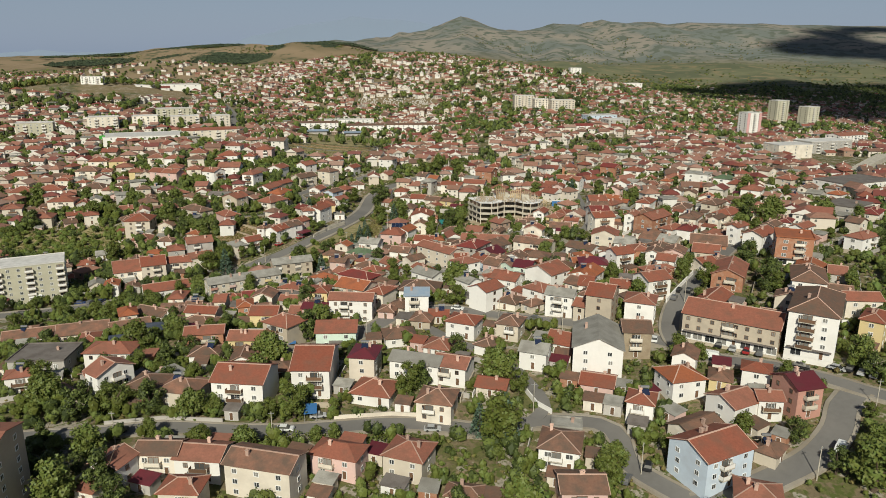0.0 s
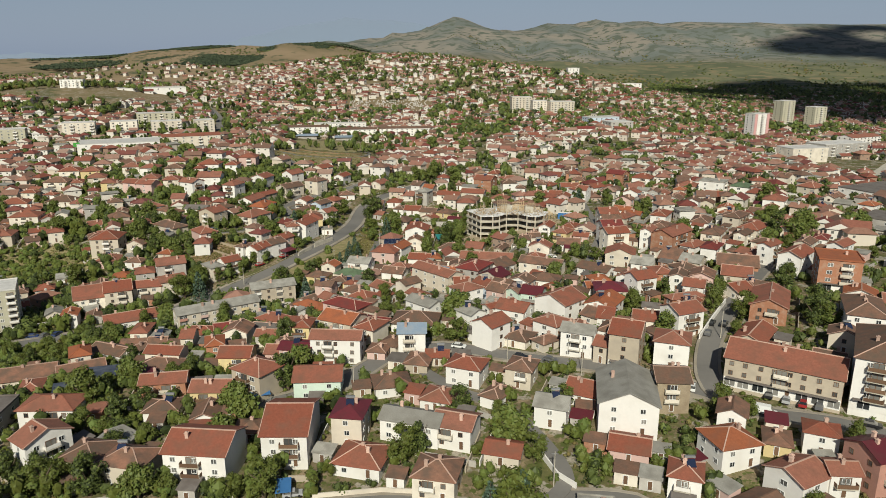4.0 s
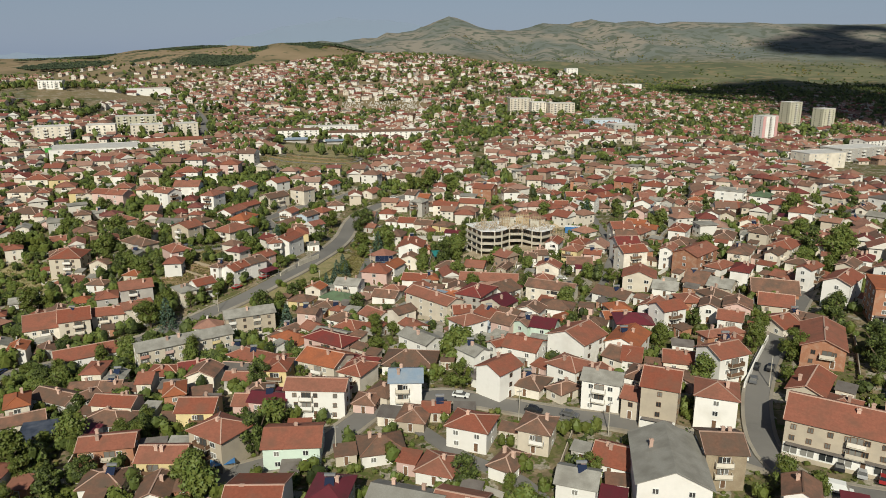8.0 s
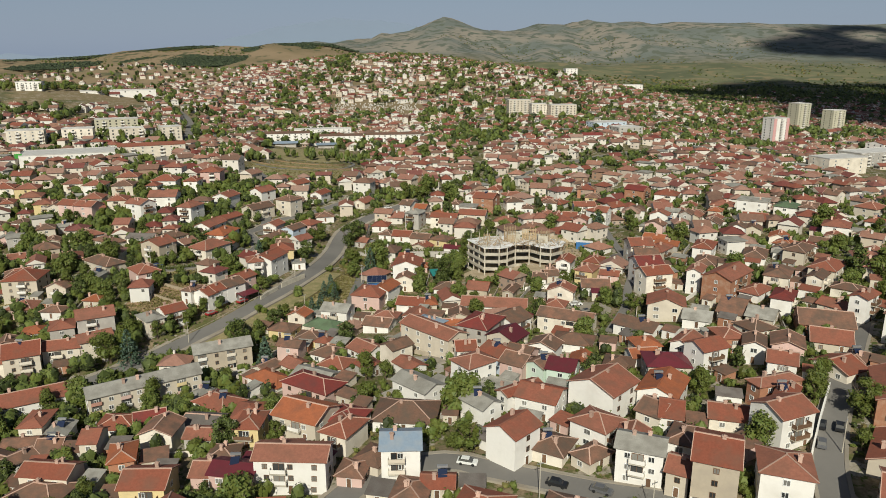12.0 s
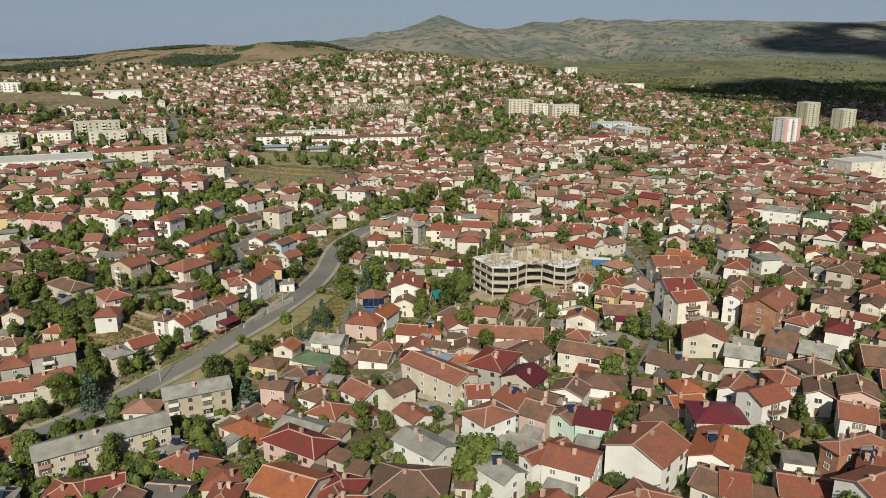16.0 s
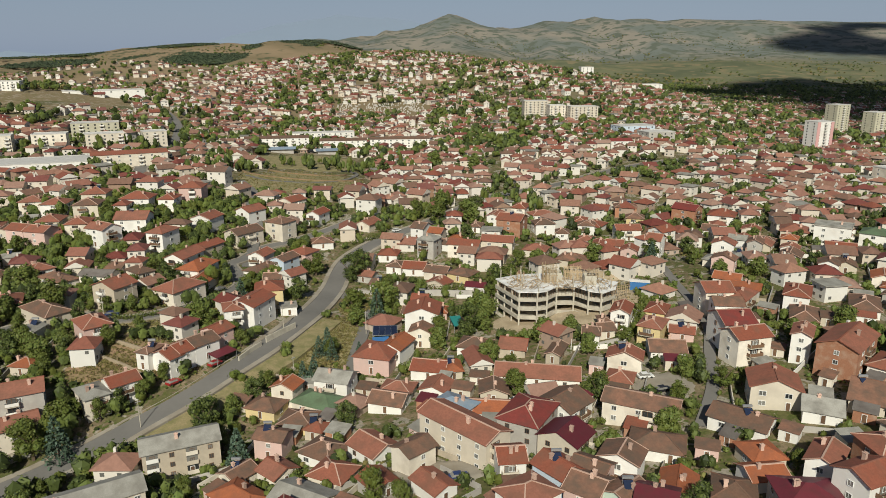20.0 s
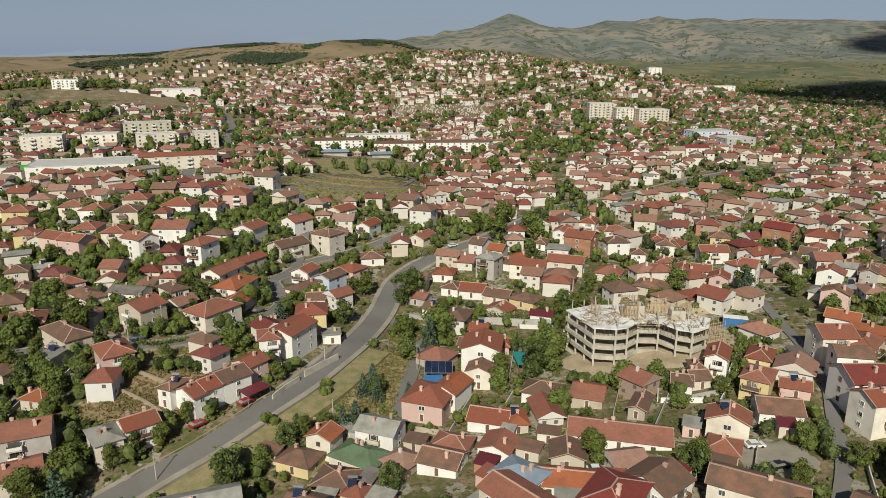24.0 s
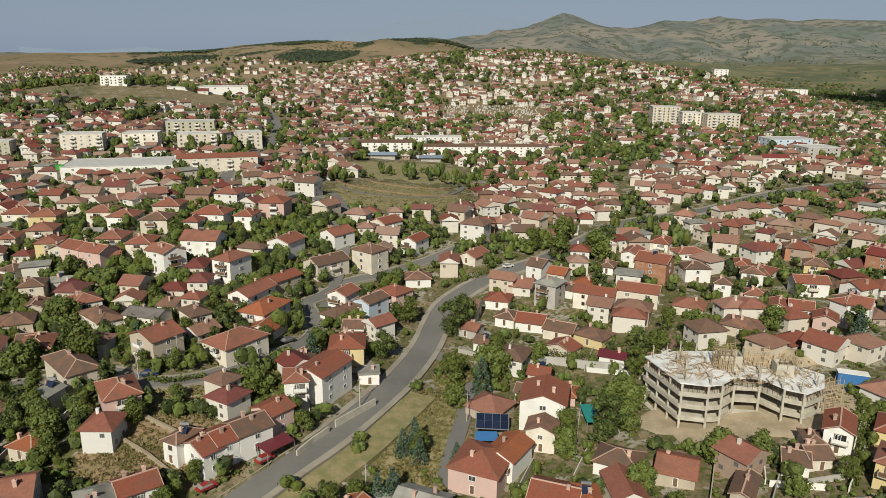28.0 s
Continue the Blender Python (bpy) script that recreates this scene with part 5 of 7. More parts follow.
    tagged(part("formwork_panel", fw.mesh("formwork_panel", FORMWORK), root, "upright timber formwork round the stair core"), kind="stuff")
    for tx, ty, nx_, ny_, top_ in ((-4.5, 4.8, 5, 4, 6.2), (3.4, 8.2, 6, 3, 4.6), (10.5, 3.5, 4, 4, 5.2), (-13, 6, 3, 3, 3.4)):
        tw = Build()
        for i in range(nx_):
            for j in range(ny_):
                tw.bar((tx + 1.1 * i, ty + 1.1 * j, 12.3), (tx + 1.1 * i + r2.uniform(-0.1, 0.1), ty + 1.1 * j, 12.3 + top_ * r2.uniform(0.7, 1.15)), 0.11, 0.11)
        for k in range(int(top_ / 1.5)):
            for j in range(ny_):
                tw.bar((tx - 0.3, ty + 1.1 * j + 0.08, 13.4 + 1.5 * k), (tx + 1.1 * nx_ - 0.7, ty + 1.1 * j + 0.08, 13.4 + 1.5 * k + r2.uniform(-0.1, 0.1)), 0.09, 0.09)
        tagged(part("scaffold_tower", tw.mesh("scaffold_tower", FORMWORK), root, "raw timber scaffold standing on the top deck"), kind="stuff")
    prop = Build()
    prop.box(-0.05, 0.05, -0.05, 0.05, 0, 2.7)
    prop_me = prop.mesh("prop", TIMBER)
    for k in range(len(ring)):
        a, c = Vector(ring[k]), Vector(ring[(k + 1) % len(ring)])
        n = max(1, round((c - a).length / 1.3))
        for i in range(n):
            q = a.lerp(c, (i + 0.5) / n) * 0.985
            part("prop", prop_me, root, "", pose(q.x, q.y, 9.17))


shell(33.5, 374.5, 13.0)
LOTS.append((33.5, 379, 46, 32, 0))
# bare earth of the site and of the slope by the road
def patch(name, cx, cy, rx, ry, m, label, lift=0.3):
    v, f = [], []
    rings, seg = 6, 56
    v.append((cx, cy, float(land(cx, cy)) + lift))
    for r in range(1, rings + 1):
        for k in range(seg):
            a = 2 * math.pi * k / seg
            q = r / rings * (1 + 0.3 * noise.fractal(Vector((math.cos(a) * 1.6, math.sin(a) * 1.6, cx * 0.1)), 0.8, 2.2, 4))
            x, y = cx + rx * q * math.cos(a), cy + ry * q * math.sin(a)
            v.append((x, y, float(land(x, y)) + lift * (1 if r < rings else -1.5)))
    for k in range(seg):
        f.append((0, 1 + k, 1 + (k + 1) % seg))
        for r in range(rings - 1):
            a, b_ = 1 + r * seg, 1 + (r + 1) * seg
            f.append((a + k, b_ + k, b_ + (k + 1) % seg, a + (k + 1) % seg))
    return tagged(new(name, mesh_of(name, v, f, m, smooth=True)), label, "ground", kind="structure")


EARTH = mat("bare_earth", (0.29, 0.19, 0.115), 1.0, 0.05, 0.5, 1.6, (0.17, 0.145, 0.065), 0.3, 0.54, 0.8)
GRASSY = mat("dry_grass", (0.31, 0.25, 0.13), 1.0, 0.05, 0.5, 2.2, (0.16, 0.16, 0.06), 0.35, 0.5, 0.8)
SITE = mat("site_sand", (0.4, 0.32, 0.22), 1.0, 0.05, 0.4, 1.5, (0.28, 0.22, 0.14), 0.25, 0.52, 0.7)
patch("site_ground", 37, 378, 29, 19, SITE, "pale sandy ground of the building site")
patch("slope", -40, 362, 10, 24, GRASSY, "bare brown slope beside the road")
patch("slope", -92, 346, 18, 10, EARTH, "terraced bare slope below the houses")
patch("slope", -103, 362, 18, 6, GRASSY, "dry grassy slope below the lane")
patch("slope", -36, 398, 6, 12, GRASSY, "strip of dry grass between the lanes")
patch("field", -190, 350, 44, 22, GRASSY, "overgrown dry field with bushes")
patch("park_hill", -88, 580, 40, 45, GRASSY, "dry terraced hill below the park")
patch("park_hill", -97, 672, 42, 50, GRASSY, "dry grassy top of the park hill")
ribbon("slope", smooth_line([(-92, 309), (-76, 331), (-67, 346.5), (-59, 362), (-51.5, 385)]), 5.7, 13, 0.28, GRASSY, "strip of dry grass beside the road", "ground")
patch("yard", 50, 317, 9, 9, PAVING, "dusty concrete yard between houses")
patch("slope", -99, 337, 13, 7, EARTH, "bare brown terraced slope")
patch("car_park", -7, 285.5, 12, 6, PAVING, "small dusty car park")
PARKS = [(-395, 835, 115, 42), (-56, 346, 7, 9), (-64, 330, 7, 8), (-48, 366, 7, 10), (-74, 314, 6, 8), (-88, 585, 46, 52), (37, 378, 30, 20), (-40, 362, 9, 22), (-92, 346, 15, 8), (-103, 360, 14, 4), (-190, 350, 42, 20), (-7, 285.5, 11, 5), (50, 317, 8, 8), (-99, 337, 12, 6), (330, 520, 70, 60)]

# park pavilion: low blue-green sheet roofs on posts
for px, py, pw in ((-128, 728, 20), (-94, 739, 17), (-33, 729, 24)):
    LOTS.append((px, py, pw, 14, 10))
    pv = new("pavilion")
    pv.matrix_world = pose(px, py, float(land(px, py)), 0, 0, 10)
    tagged(pv, "low pavilion with blue-green sheet roofs on the park hill", "pavilion")
    b = Build()
    b.box(-pw / 2 + 1, pw / 2 - 1, -5, 5, -2, 3)
    part("wall", b.mesh("wall", WALL["g"]), pv)
    rb, _, _ = roof_meshes(pw, 12, "ga", 0.6, 0.2)
    part("roof", rb.mesh("roof", ROOF["k"]), pv, "", pose(0, 0, 3.2))

# pale path round the park hill and its stepped banks
road("path", [(-121, 583), (-103, 568), (-80, 572), (-64, 592), (-58, 625), (-66, 645)], 2.5, "pale dirt path round the park hill", lift=0.5)
for px, py, pr in ((-90, 610, 30), (-90, 625, 20)):
    line = [Vector((px + pr * 1.3 * math.cos(t), py + pr * math.sin(t))) for t in np.linspace(3.4, 6.1, 14)]
    ribbon("bank", line, -0.6, 0.6, 1.0, EARTH, "low dry earth bank on the park hill", "bank", 1.0)


# ---- yard walls, hedge, huts and tarpaulins ----
def wall_run(name, pts, high, thick, m, label, category="wall"):
    b = Build()
    for p, q in zip(pts[:-1], pts[1:]):
        a, c = Vector(p), Vector(q)
        n = Vector((a.y - c.y, c.x - a.x)).normalized() * thick / 2
        za, zc = float(land(*a)), float(land(*c))
        ring = [a - n, c - n, c + n, a + n]
        b.solid([(r.x, r.y, z - 1) for r, z in zip(ring, (za, zc, zc, za))], [(r.x, r.y, z + high) for r, z in zip(ring, (za, zc, zc, za))])
    return tagged(new(name, b.mesh(name, m)), label, category, "garden walls")


wall_run("yard_wall", [(-53.5, 374), (-57, 368), (-60.5, 362)], 2.2, 0.4, CONCRETE, "rough grey concrete yard wall beside the road")
wall_run("yard_wall", [(-61.5, 360), (-64, 355), (-66, 350)], 1.6, 0.4, CONCRETE, "low grey concrete yard wall beside the road")
wall_run("guard_wall", [(-59, 344.5), (-53, 343.5), (-48.5, 344.2)], 1.0, 0.35, WALL["b"], "low pale guard wall above the lane")
wall_run("terrace_wall", [(-19, 407), (-6.6, 405.8), (2, 403), (10.4, 401.3)], 2.4, 0.5, WALL["g"], "long grey terrace wall below the vines")
wall_run("terrace_wall", [(-104, 352), (-92, 348), (-84, 342)], 1.5, 0.6, WALL["t"], "rough stone terrace on the bare slope")
wall_run("terrace_wall", [(-108, 346), (-96, 341), (-88, 337)], 1.2, 0.6, WALL["t"], "rough stone terrace on the bare slope")
wall_run("street_wall", [(73, 219), (80, 229.5), (90, 244)], 2.0, 0.35, WALL["w"], "white wall along the sloping street")
wall_run("lane_wall", [(20.8, 174), (24.2, 164.5), (27.5, 160.8)], 1.5, 0.3, WALL["w"], "white garden wall along the lane")
wall_run("lane_wall", [(-82, 154.5), (-69, 157.5), (-54, 157)], 1.3, 0.3, WALL["g"], "grey garden wall along the dusty lane")
wall_run("lane_wall", [(-27, 159.6), (-13, 161.5), (-2, 160.6)], 1.2, 0.3, WALL["c"], "cream garden wall along the dusty lane")
wall_run("site_fence", [(44, 357.5), (50, 361), (56, 367)], 2.2, 0.12, ROOF["d"], "dark sheet fence along the building site", "fence")
hv, hf = [], []
for j in range(7):
    for i in range(24):
        a, k = 2 * math.pi * i / 24, 1 - j / 6.5
        x, y = 54 + 10 * k * math.cos(a), 403 + 6.5 * k * math.sin(a)
        hv.append((x, y, float(land(x, y)) - 0.3 + 3.0 * (1 - k) ** 0.8 + 0.35 * noise.noise(Vector((x / 2, y / 2, 1)))))
for j in range(6):
    for i in range(24):
        hf.append((j * 24 + i, j * 24 + (i + 1) % 24, (j + 1) * 24 + (i + 1) % 24, (j + 1) * 24 + i))
hf.append(tuple(144 + i for i in range(24)))
tagged(new("sand_heap", mesh_of("sand_heap", hv, hf, SITE, smooth=True)), "broad heap of pale sand behind the building site", "sand heap")
BLUE = mat("blue_sheeting", (0.05, 0.16, 0.36), 0.5, 0.1, 0.2, 1.0)
TEAL = mat("teal_sheeting", (0.03, 0.22, 0.2), 0.5, 0.1, 0.2, 1.0)


def shelter(name, x, y, w, d, turn, high, top, label, category, posts=True, slope=0.0):
    LOTS.append((x, y, w, d, turn))
    root = new(name)
    root.matrix_world = pose(x, y, float(land(x, y)), 0, 0, turn)
    tagged(root, label, category)
    b = Build()
    b.solid([(-w / 2, -d / 2, high), (w / 2, -d / 2, high), (w / 2, d / 2, high + slope), (-w / 2, d / 2, high + slope)],
            [(-w / 2, -d / 2, high + 0.1), (w / 2, -d / 2, high + 0.1), (w / 2, d / 2, high + slope + 0.1), (-w / 2, d / 2, high + slope + 0.1)])
    part("roof", b.mesh("roof", top), root)
    if posts:
        for sx in (-1, 1):
            for sy in (-1, 1):
                b = Build()
                b.box(sx * (w / 2 - 0.15) - 0.06, sx * (w / 2 - 0.15) + 0.06, sy * (d / 2 - 0.15) - 0.06, sy * (d / 2 - 0.15) + 0.06, -0.5, high + (slope if sy > 0 else 0) + 0.02)
                part("post", b.mesh("post", STEEL), root)
    else:
        b = Build()
        b.box(-w / 2 + 0.1, w / 2 - 0.1, -d / 2 + 0.1, d / 2 - 0.1, -1, high + 0.01)
        part("wall", b.mesh("wall", BLUE if "blue" in label else WALL["w"]), root)
    return root


carport = shelter("solar_carport", -23.5, 368, 8, 5.5, 3, 2.6, STEEL, "carport roofed with dark solar panels", "carport", slope=1.2)
for i in range(4):
    for j in range(2):
        b = Build()
        x0, y0 = -3.8 + 1.92 * i, -2.6 + 2.6 * j
        b.solid([(x0 + u, y0 + v, 2.72 + 1.2 * (y0 + v + 2.75) / 5.5) for u, v in ((0, 0), (1.84, 0), (1.84, 2.5), (0, 2.5))],
                [(x0 + u, y0 + v, 2.78 + 1.2 * (y0 + v + 2.75) / 5.5) for u, v in ((0, 0), (1.84, 0), (1.84, 2.5), (0, 2.5))])
        part("solar_panel", b.mesh("solar_panel", SOLAR), carport)
shelter("canopy", -24.5, 362.6, 5.2, 3.4, 8, 2.3, BLUE, "bright blue sheet canopy over a yard", "canopy", slope=0.4)
shelter("canopy", 0, 374.5, 3.6, 8, 10, 2.4, TEAL, "teal sheet canopy beside a house", "canopy", slope=0.5)
shelter("awning", -70.5, 349.5, 7.5, 4, 57, 2.6, ROOF["m"], "maroon sheet awning over the roadside parking", "awning", slope=0.5)
shelter("site_hut", 64, 387.5, 7, 3, -12, 2.6, WALL["w"], "blue site hut with a white roof", "hut", posts=False)
shelter("canopy", -33, 160.5, 3.2, 5, 10, 2.3, BLUE, "curved blue and white canopy over a parked car", "canopy", slope=0.2)
shelter("canopy", -47, 199, 5, 4, 20, 2.2, BLUE, "blue tarpaulin over a yard", "canopy", slope=0.3)
TARP = mat("dark_tarpaulin", (0.05, 0.06, 0.085), 0.45, 0.2, 0.4, 1.2, (0.12, 0.13, 0.16), 0.5, 0.55, 0.4)
shelter("tarpaulin_shelter", -96.6, 219.9, 10, 7, 15, 2.2, TARP, "dark tarpaulin stretched over a timber frame", "shelter", slope=0.5)
shelter("tarpaulin_shelter", -100.9, 211.0, 11, 6, 22, 2.0, TARP, "dark tarpaulin stretched over a timber frame", "shelter", slope=0.3)
sign = Build()
sign.box(-2.2, 2.2, -0.2, 0, 0, 3.0)
sg = new("shop_sign", sign.mesh("shop_sign", mat("green_sign", (0.06, 0.3, 0.05), 0.5)))
sg.matrix_world = pose(-271, 566, float(land(-250, 590)) + 3.2, 0, 0, 22)
tagged(sg, "square green sign on the front of the supermarket", "sign")


# ---- free ground ----
LOT = np.array(LOTS)


def free(x, y, gap, road_gap=None):
    """Whether a spot keeps clear of houses and roads."""
    c, s = np.cos(np.radians(LOT[:, 4])), np.sin(np.radians(LOT[:, 4]))
    dx, dy = x - LOT[:, 0], y - LOT[:, 1]
    ax, ay = np.abs(dx * c + dy * s) - LOT[:, 2] / 2, np.abs(-dx * s + dy * c) - LOT[:, 3] / 2
    if np.any((ax < gap) & (ay < gap)):
        return False
    rg = gap if road_gap is None else road_gap
    for line, half in ROADS:
        if np.min((line[:, 0] - x) ** 2 + (line[:, 1] - y) ** 2) < (half + rg) ** 2:
            return False
    return True


def in_park(x, y):
    return any(((x - a) / c) ** 2 + ((y - b) / d) ** 2 < 1 for a, b, c, d in PARKS)


irng = random.Random(17)
infill = 0
for k in range(7000):
    y = irng.uniform(165, 470)
    x = irng.uniform(-0.6 * y, 0.6 * y)
    w, d = irng.uniform(5.5, 9), irng.uniform(5, 7.5)
    if infill < 150 and not in_park(x, y) and free(x, y, max(w, d) / 2 - 0.6, 5.5) and noise.noise(Vector((x / 60, y / 60, 6))) > -0.15:
        near_k = np.argmin((LOT[:, 0] - x) ** 2 + (LOT[:, 1] - y) ** 2)
        house(x, y, w, d, LOT[near_k, 4] + irng.choice((0, 90)) + irng.uniform(-5, 5), irng.choice((1, 1, 2)),
              irng.choice(("h", "ga", "ga", "gb")), irng.choice("rrrbbbgo"), irng.choice("wwwccgp"), plain=True, balconies=False)
        LOT = np.array(LOTS)
        infill += 1


PARKS.append((-70, 1015, 60, 36))
PARKS.append((-98, 682, 44, 52))

# ---- the rest of the town: small far houses ----
FAR_SPOTS = []
frng = random.Random(21)


def town_density(x, y):
    """Share of plots that are built, thinning towards the edge of town."""
    k = 1.0
    if y > 1250:
        k *= max(0, 1 - (y - 1250) / 700)
    if x > 650:
        k *= max(0, 1 - (x - 650) / 400)
    if x < -300 and y > 650:
        k *= 0.35 if y > 720 else 0.8
    if ((x + 520) / 150) ** 2 + ((y - 900) / 75) ** 2 < 1:
        k = 0
    if y > 900:
        k *= 0.82
    if y > 1350 and x > 250:
        k *= 0.45
    return k * (0.55 + 0.75 * (0.5 + noise.noise(Vector((x / 90, y / 90, 2)))))


yy = 300.0
cell = {}
while yy < 1950:
    step = 11.2 + (yy - 300) * 0.003
    half = 0.66 * yy + 40
    xx = -half
    while xx < half:
        x, y = xx + frng.uniform(-3.6, 3.6), yy + frng.uniform(-3.6, 3.6)
        lane = math.sin(x / 37 + 0.7 * math.sin(y / 80)) > 0.985
        if not lane and frng.random() < town_density(x, y) and not in_park(x, y):
            w, d = frng.uniform(6, 10.5), frng.uniform(5.5, 9)
            if free(x, y, max(w, d) / 2 + 0.3, 4.5):
                a = 12 * noise.noise(Vector((x / 120, y / 120, 9))) * 6 + frng.choice((0, 90)) + frng.uniform(-16, 16)
                FAR_SPOTS.append((x, y, w, d, a))
        xx += step
    yy += step


def far_house(b, x, y, w, d, a, r, st=0):
    z = float(land(x, y))
    st = st or r.choice((1, 1, 2, 2, 2))
    h = st * 2.3 + 0.6
    m = pose(x, y, z, 0, 0, a)
    wall, tile = r.choice((0, 0, 0, 0, 6)), r.choice((1, 1, 1, 4, 4, 5))
    b.box(-w / 2, w / 2, -d / 2, d / 2, -3, h, wall, m)
    W, D = w / 2 + 0.7, d / 2 + 0.7
    kind = r.random()
    if kind < 0.06:
        b.box(-W, W, -D, D, h, h + 0.3, 3, m)
    else:
        R = max(W - D, 0.3) if kind < 0.6 else W
        rise = D * 0.44
        base = [(-W, -D, h - 0.2), (W, -D, h - 0.2), (W, D, h - 0.2), (-W, D, h - 0.2)]
        i = len(b.v)
        b.v += [tuple(m @ Vector(p)) for p in base + [(-R, 0, h + rise), (R, 0, h + rise)]]
        tops = [(0, 1, 5, 4), (2, 3, 4, 5), (1, 2, 5), (3, 0, 4), (3, 2, 1, 0)]
        b.f += [tuple(i + k for k in f) for f in tops]
        b.s += [tile, tile, tile if R < W else wall, tile if R < W else wall, tile]
        if r.random() < 0.7:
            cx, cy = r.uniform(-0.25, 0.25) * w, r.uniform(-0.15, 0.15) * d
            b.box(cx - 0.35, cx + 0.35, cy - 0.3, cy + 0.3, h + rise * 0.4, h + rise + 0.7, 0, m)
    for k, (t, length, out) in enumerate(((0, w, d / 2), (90, d, w / 2), (180, w, d / 2), (270, d, w / 2))):
        if math.cos(radians(a + t)) < -0.2:
            continue
        q = m @ pose(0, 0, 0, 0, 0, t)
        for s in range(st):
            for u in (-0.27, 0.2):
                if r.random() < 0.6:
                    b.box(u * length - 0.5, u * length + 0.5, -out - 0.06, -out, s * 2.3 + 0.9, s * 2.3 + 1.85, 2, q)


chunks = {}
for spot in FAR_SPOTS:
    chunks.setdefault(0 if spot[1] < 620 else 1 if spot[1] < 950 else 2, []).append(spot)
for x, y, w, d, a, st in FAR_PLOTS:
    chunks[0 if y < 620 else 1].append((x, y, w, d, a, st))
for key, spots in chunks.items():
    b = Build()
    for s in spots:
        far_house(b, *s[:5], frng, s[5] if len(s) > 5 else 0)
    tagged(new("far_houses", b.mesh("far_houses", [FARWALL, FARROOF, GLASS, ROOF["g"], FARBROWN, FARDARK, FARBRICK])), "crowd of small houses with red tiled roofs and pale walls", "houses", kind="stuff")
LOT = np.array(LOTS + FAR_SPOTS)

# ---- sheds and garden walls in the gaps between the houses ----
grng = random.Random(31)
near_lots = [l for l in LOTS if l[1] < 430 and l[2] < 25]
sheds = 0
for x, y, w, d, a in near_lots:
    for k in range(7):
        q = radians(a + grng.choice((0, 90, 180, 270)))
        sw, sd, sh = grng.uniform(3, 5.5), grng.uniform(2.8, 4.5), grng.uniform(2.2, 2.9)
        r = (w if abs(math.cos(q - radians(a))) > 0.5 else d) / 2 + sw / 2 + grng.uniform(0.4, 2.5)
        px, py = x + r * math.cos(q), y + r * math.sin(q)
        if sheds > 190 or not free(px, py, max(sw, sd) / 2 + 0.1, 2.2) or ((px - 36) / 30) ** 2 + ((py - 379) / 21) ** 2 < 1:
            continue
        LOT = np.vstack([LOT, (px, py, sw, sd, a)])
        root = new("shed")
        root.matrix_world = pose(px, py, float(land(px, py)), 0, 0, a)
        wc, rc = grng.choice("wcckgp"), grng.choice("bbrggdm")
        tagged(root, f"small {WALL_WORD[wc]} shed with a {ROOF_WORD[rc]} lean-to roof", "shed", "garden sheds")
        b = Build()
        b.box(-sw / 2, sw / 2, -sd / 2, sd / 2, -2, sh)
        part("wall", b.mesh("wall", WALL[wc]), root)
        b = Build()
        b.solid([(-sw / 2 - 0.3, -sd / 2 - 0.3, sh - 0.05), (sw / 2 + 0.3, -sd / 2 - 0.3, sh - 0.05), (sw / 2 + 0.3, sd / 2 + 0.3, sh + 0.6), (-sw / 2 - 0.3, sd / 2 + 0.3, sh + 0.6)],
                [(-sw / 2 - 0.3, -sd / 2 - 0.3, sh + 0.07), (sw / 2 + 0.3, -sd / 2 - 0.3, sh + 0.07), (sw / 2 + 0.3, sd / 2 + 0.3, sh + 0.72), (-sw / 2 - 0.3, sd / 2 + 0.3, sh + 0.72)])
        part("roof", b.mesh("roof", ROOF[rc]), root)
        part("door", DOOR, root, "", pose(0, -sd / 2, 0.05))
        sheds += 1
        if grng.random() < 0.6:
            break
walls = 0
for x, y, w, d, a in near_lots:
    ca, sa = math.cos(radians(a)), math.sin(radians(a))
    for u, vv, length, t in ((0, -d / 2 - 4, w + 5, 0), (w / 2 + 3.2, 0, d + 7, 90), (-w / 2 - 3.2, 0, d + 7, 90)):
        mx, my = x + u * ca - vv * sa, y + u * sa + vv * ca
        ta = radians(a + t)
        ends = [(mx + q * length * math.cos(ta), my + q * length * math.sin(ta)) for q in (-0.5, -0.25, 0, 0.25, 0.5)]
        if walls > 240 or grng.random() < 0.35 or not all(free(e[0], e[1], 0.3, 0.3) for e in ends):
            continue
        b = Build()
        for e, g in zip(ends[:-1], ends[1:]):
            za, zb = float(land(*e)), float(land(*g))
            n = Vector((-math.sin(ta), math.cos(ta))) * 0.11
            low = [(e[0] - n.x, e[1] - n.y, za - 1), (g[0] - n.x, g[1] - n.y, zb - 1), (g[0] + n.x, g[1] + n.y, zb - 1), (e[0] + n.x, e[1] + n.y, za - 1)]
            b.solid(low, [(p[0], p[1], z + 1.45) for p, z in zip(low, (za, zb, zb, za))])
        wc = grng.choice("wcgggb")
        tagged(new("garden_wall", b.mesh("garden_wall", WALL[wc])), f"low {WALL_WORD[wc]} garden wall beside a house", "wall", "garden walls")
        walls += 1

# ---- trees ----
def leaf(v, f, p, size, r, out=None):
    n = Vector((r.gauss(0, 1), r.gauss(0, 1), r.gauss(0.5, 0.8)))
    if out is not None:
        n = n * 0.5 + out
    n.normalize()
    a = n.cross(Vector((r.random() - 0.5, r.random() - 0.5, r.random() - 0.5))).normalized()
    c = n.cross(a) * 0.8
    i = len(v)
    s = size * r.uniform(0.6, 1.4)
    v += [tuple(p + a * s), tuple(p + (c - a * 0.5) * s), tuple(p - (c + a * 0.5) * s)]
    f.append((i, i + 1, i + 2))


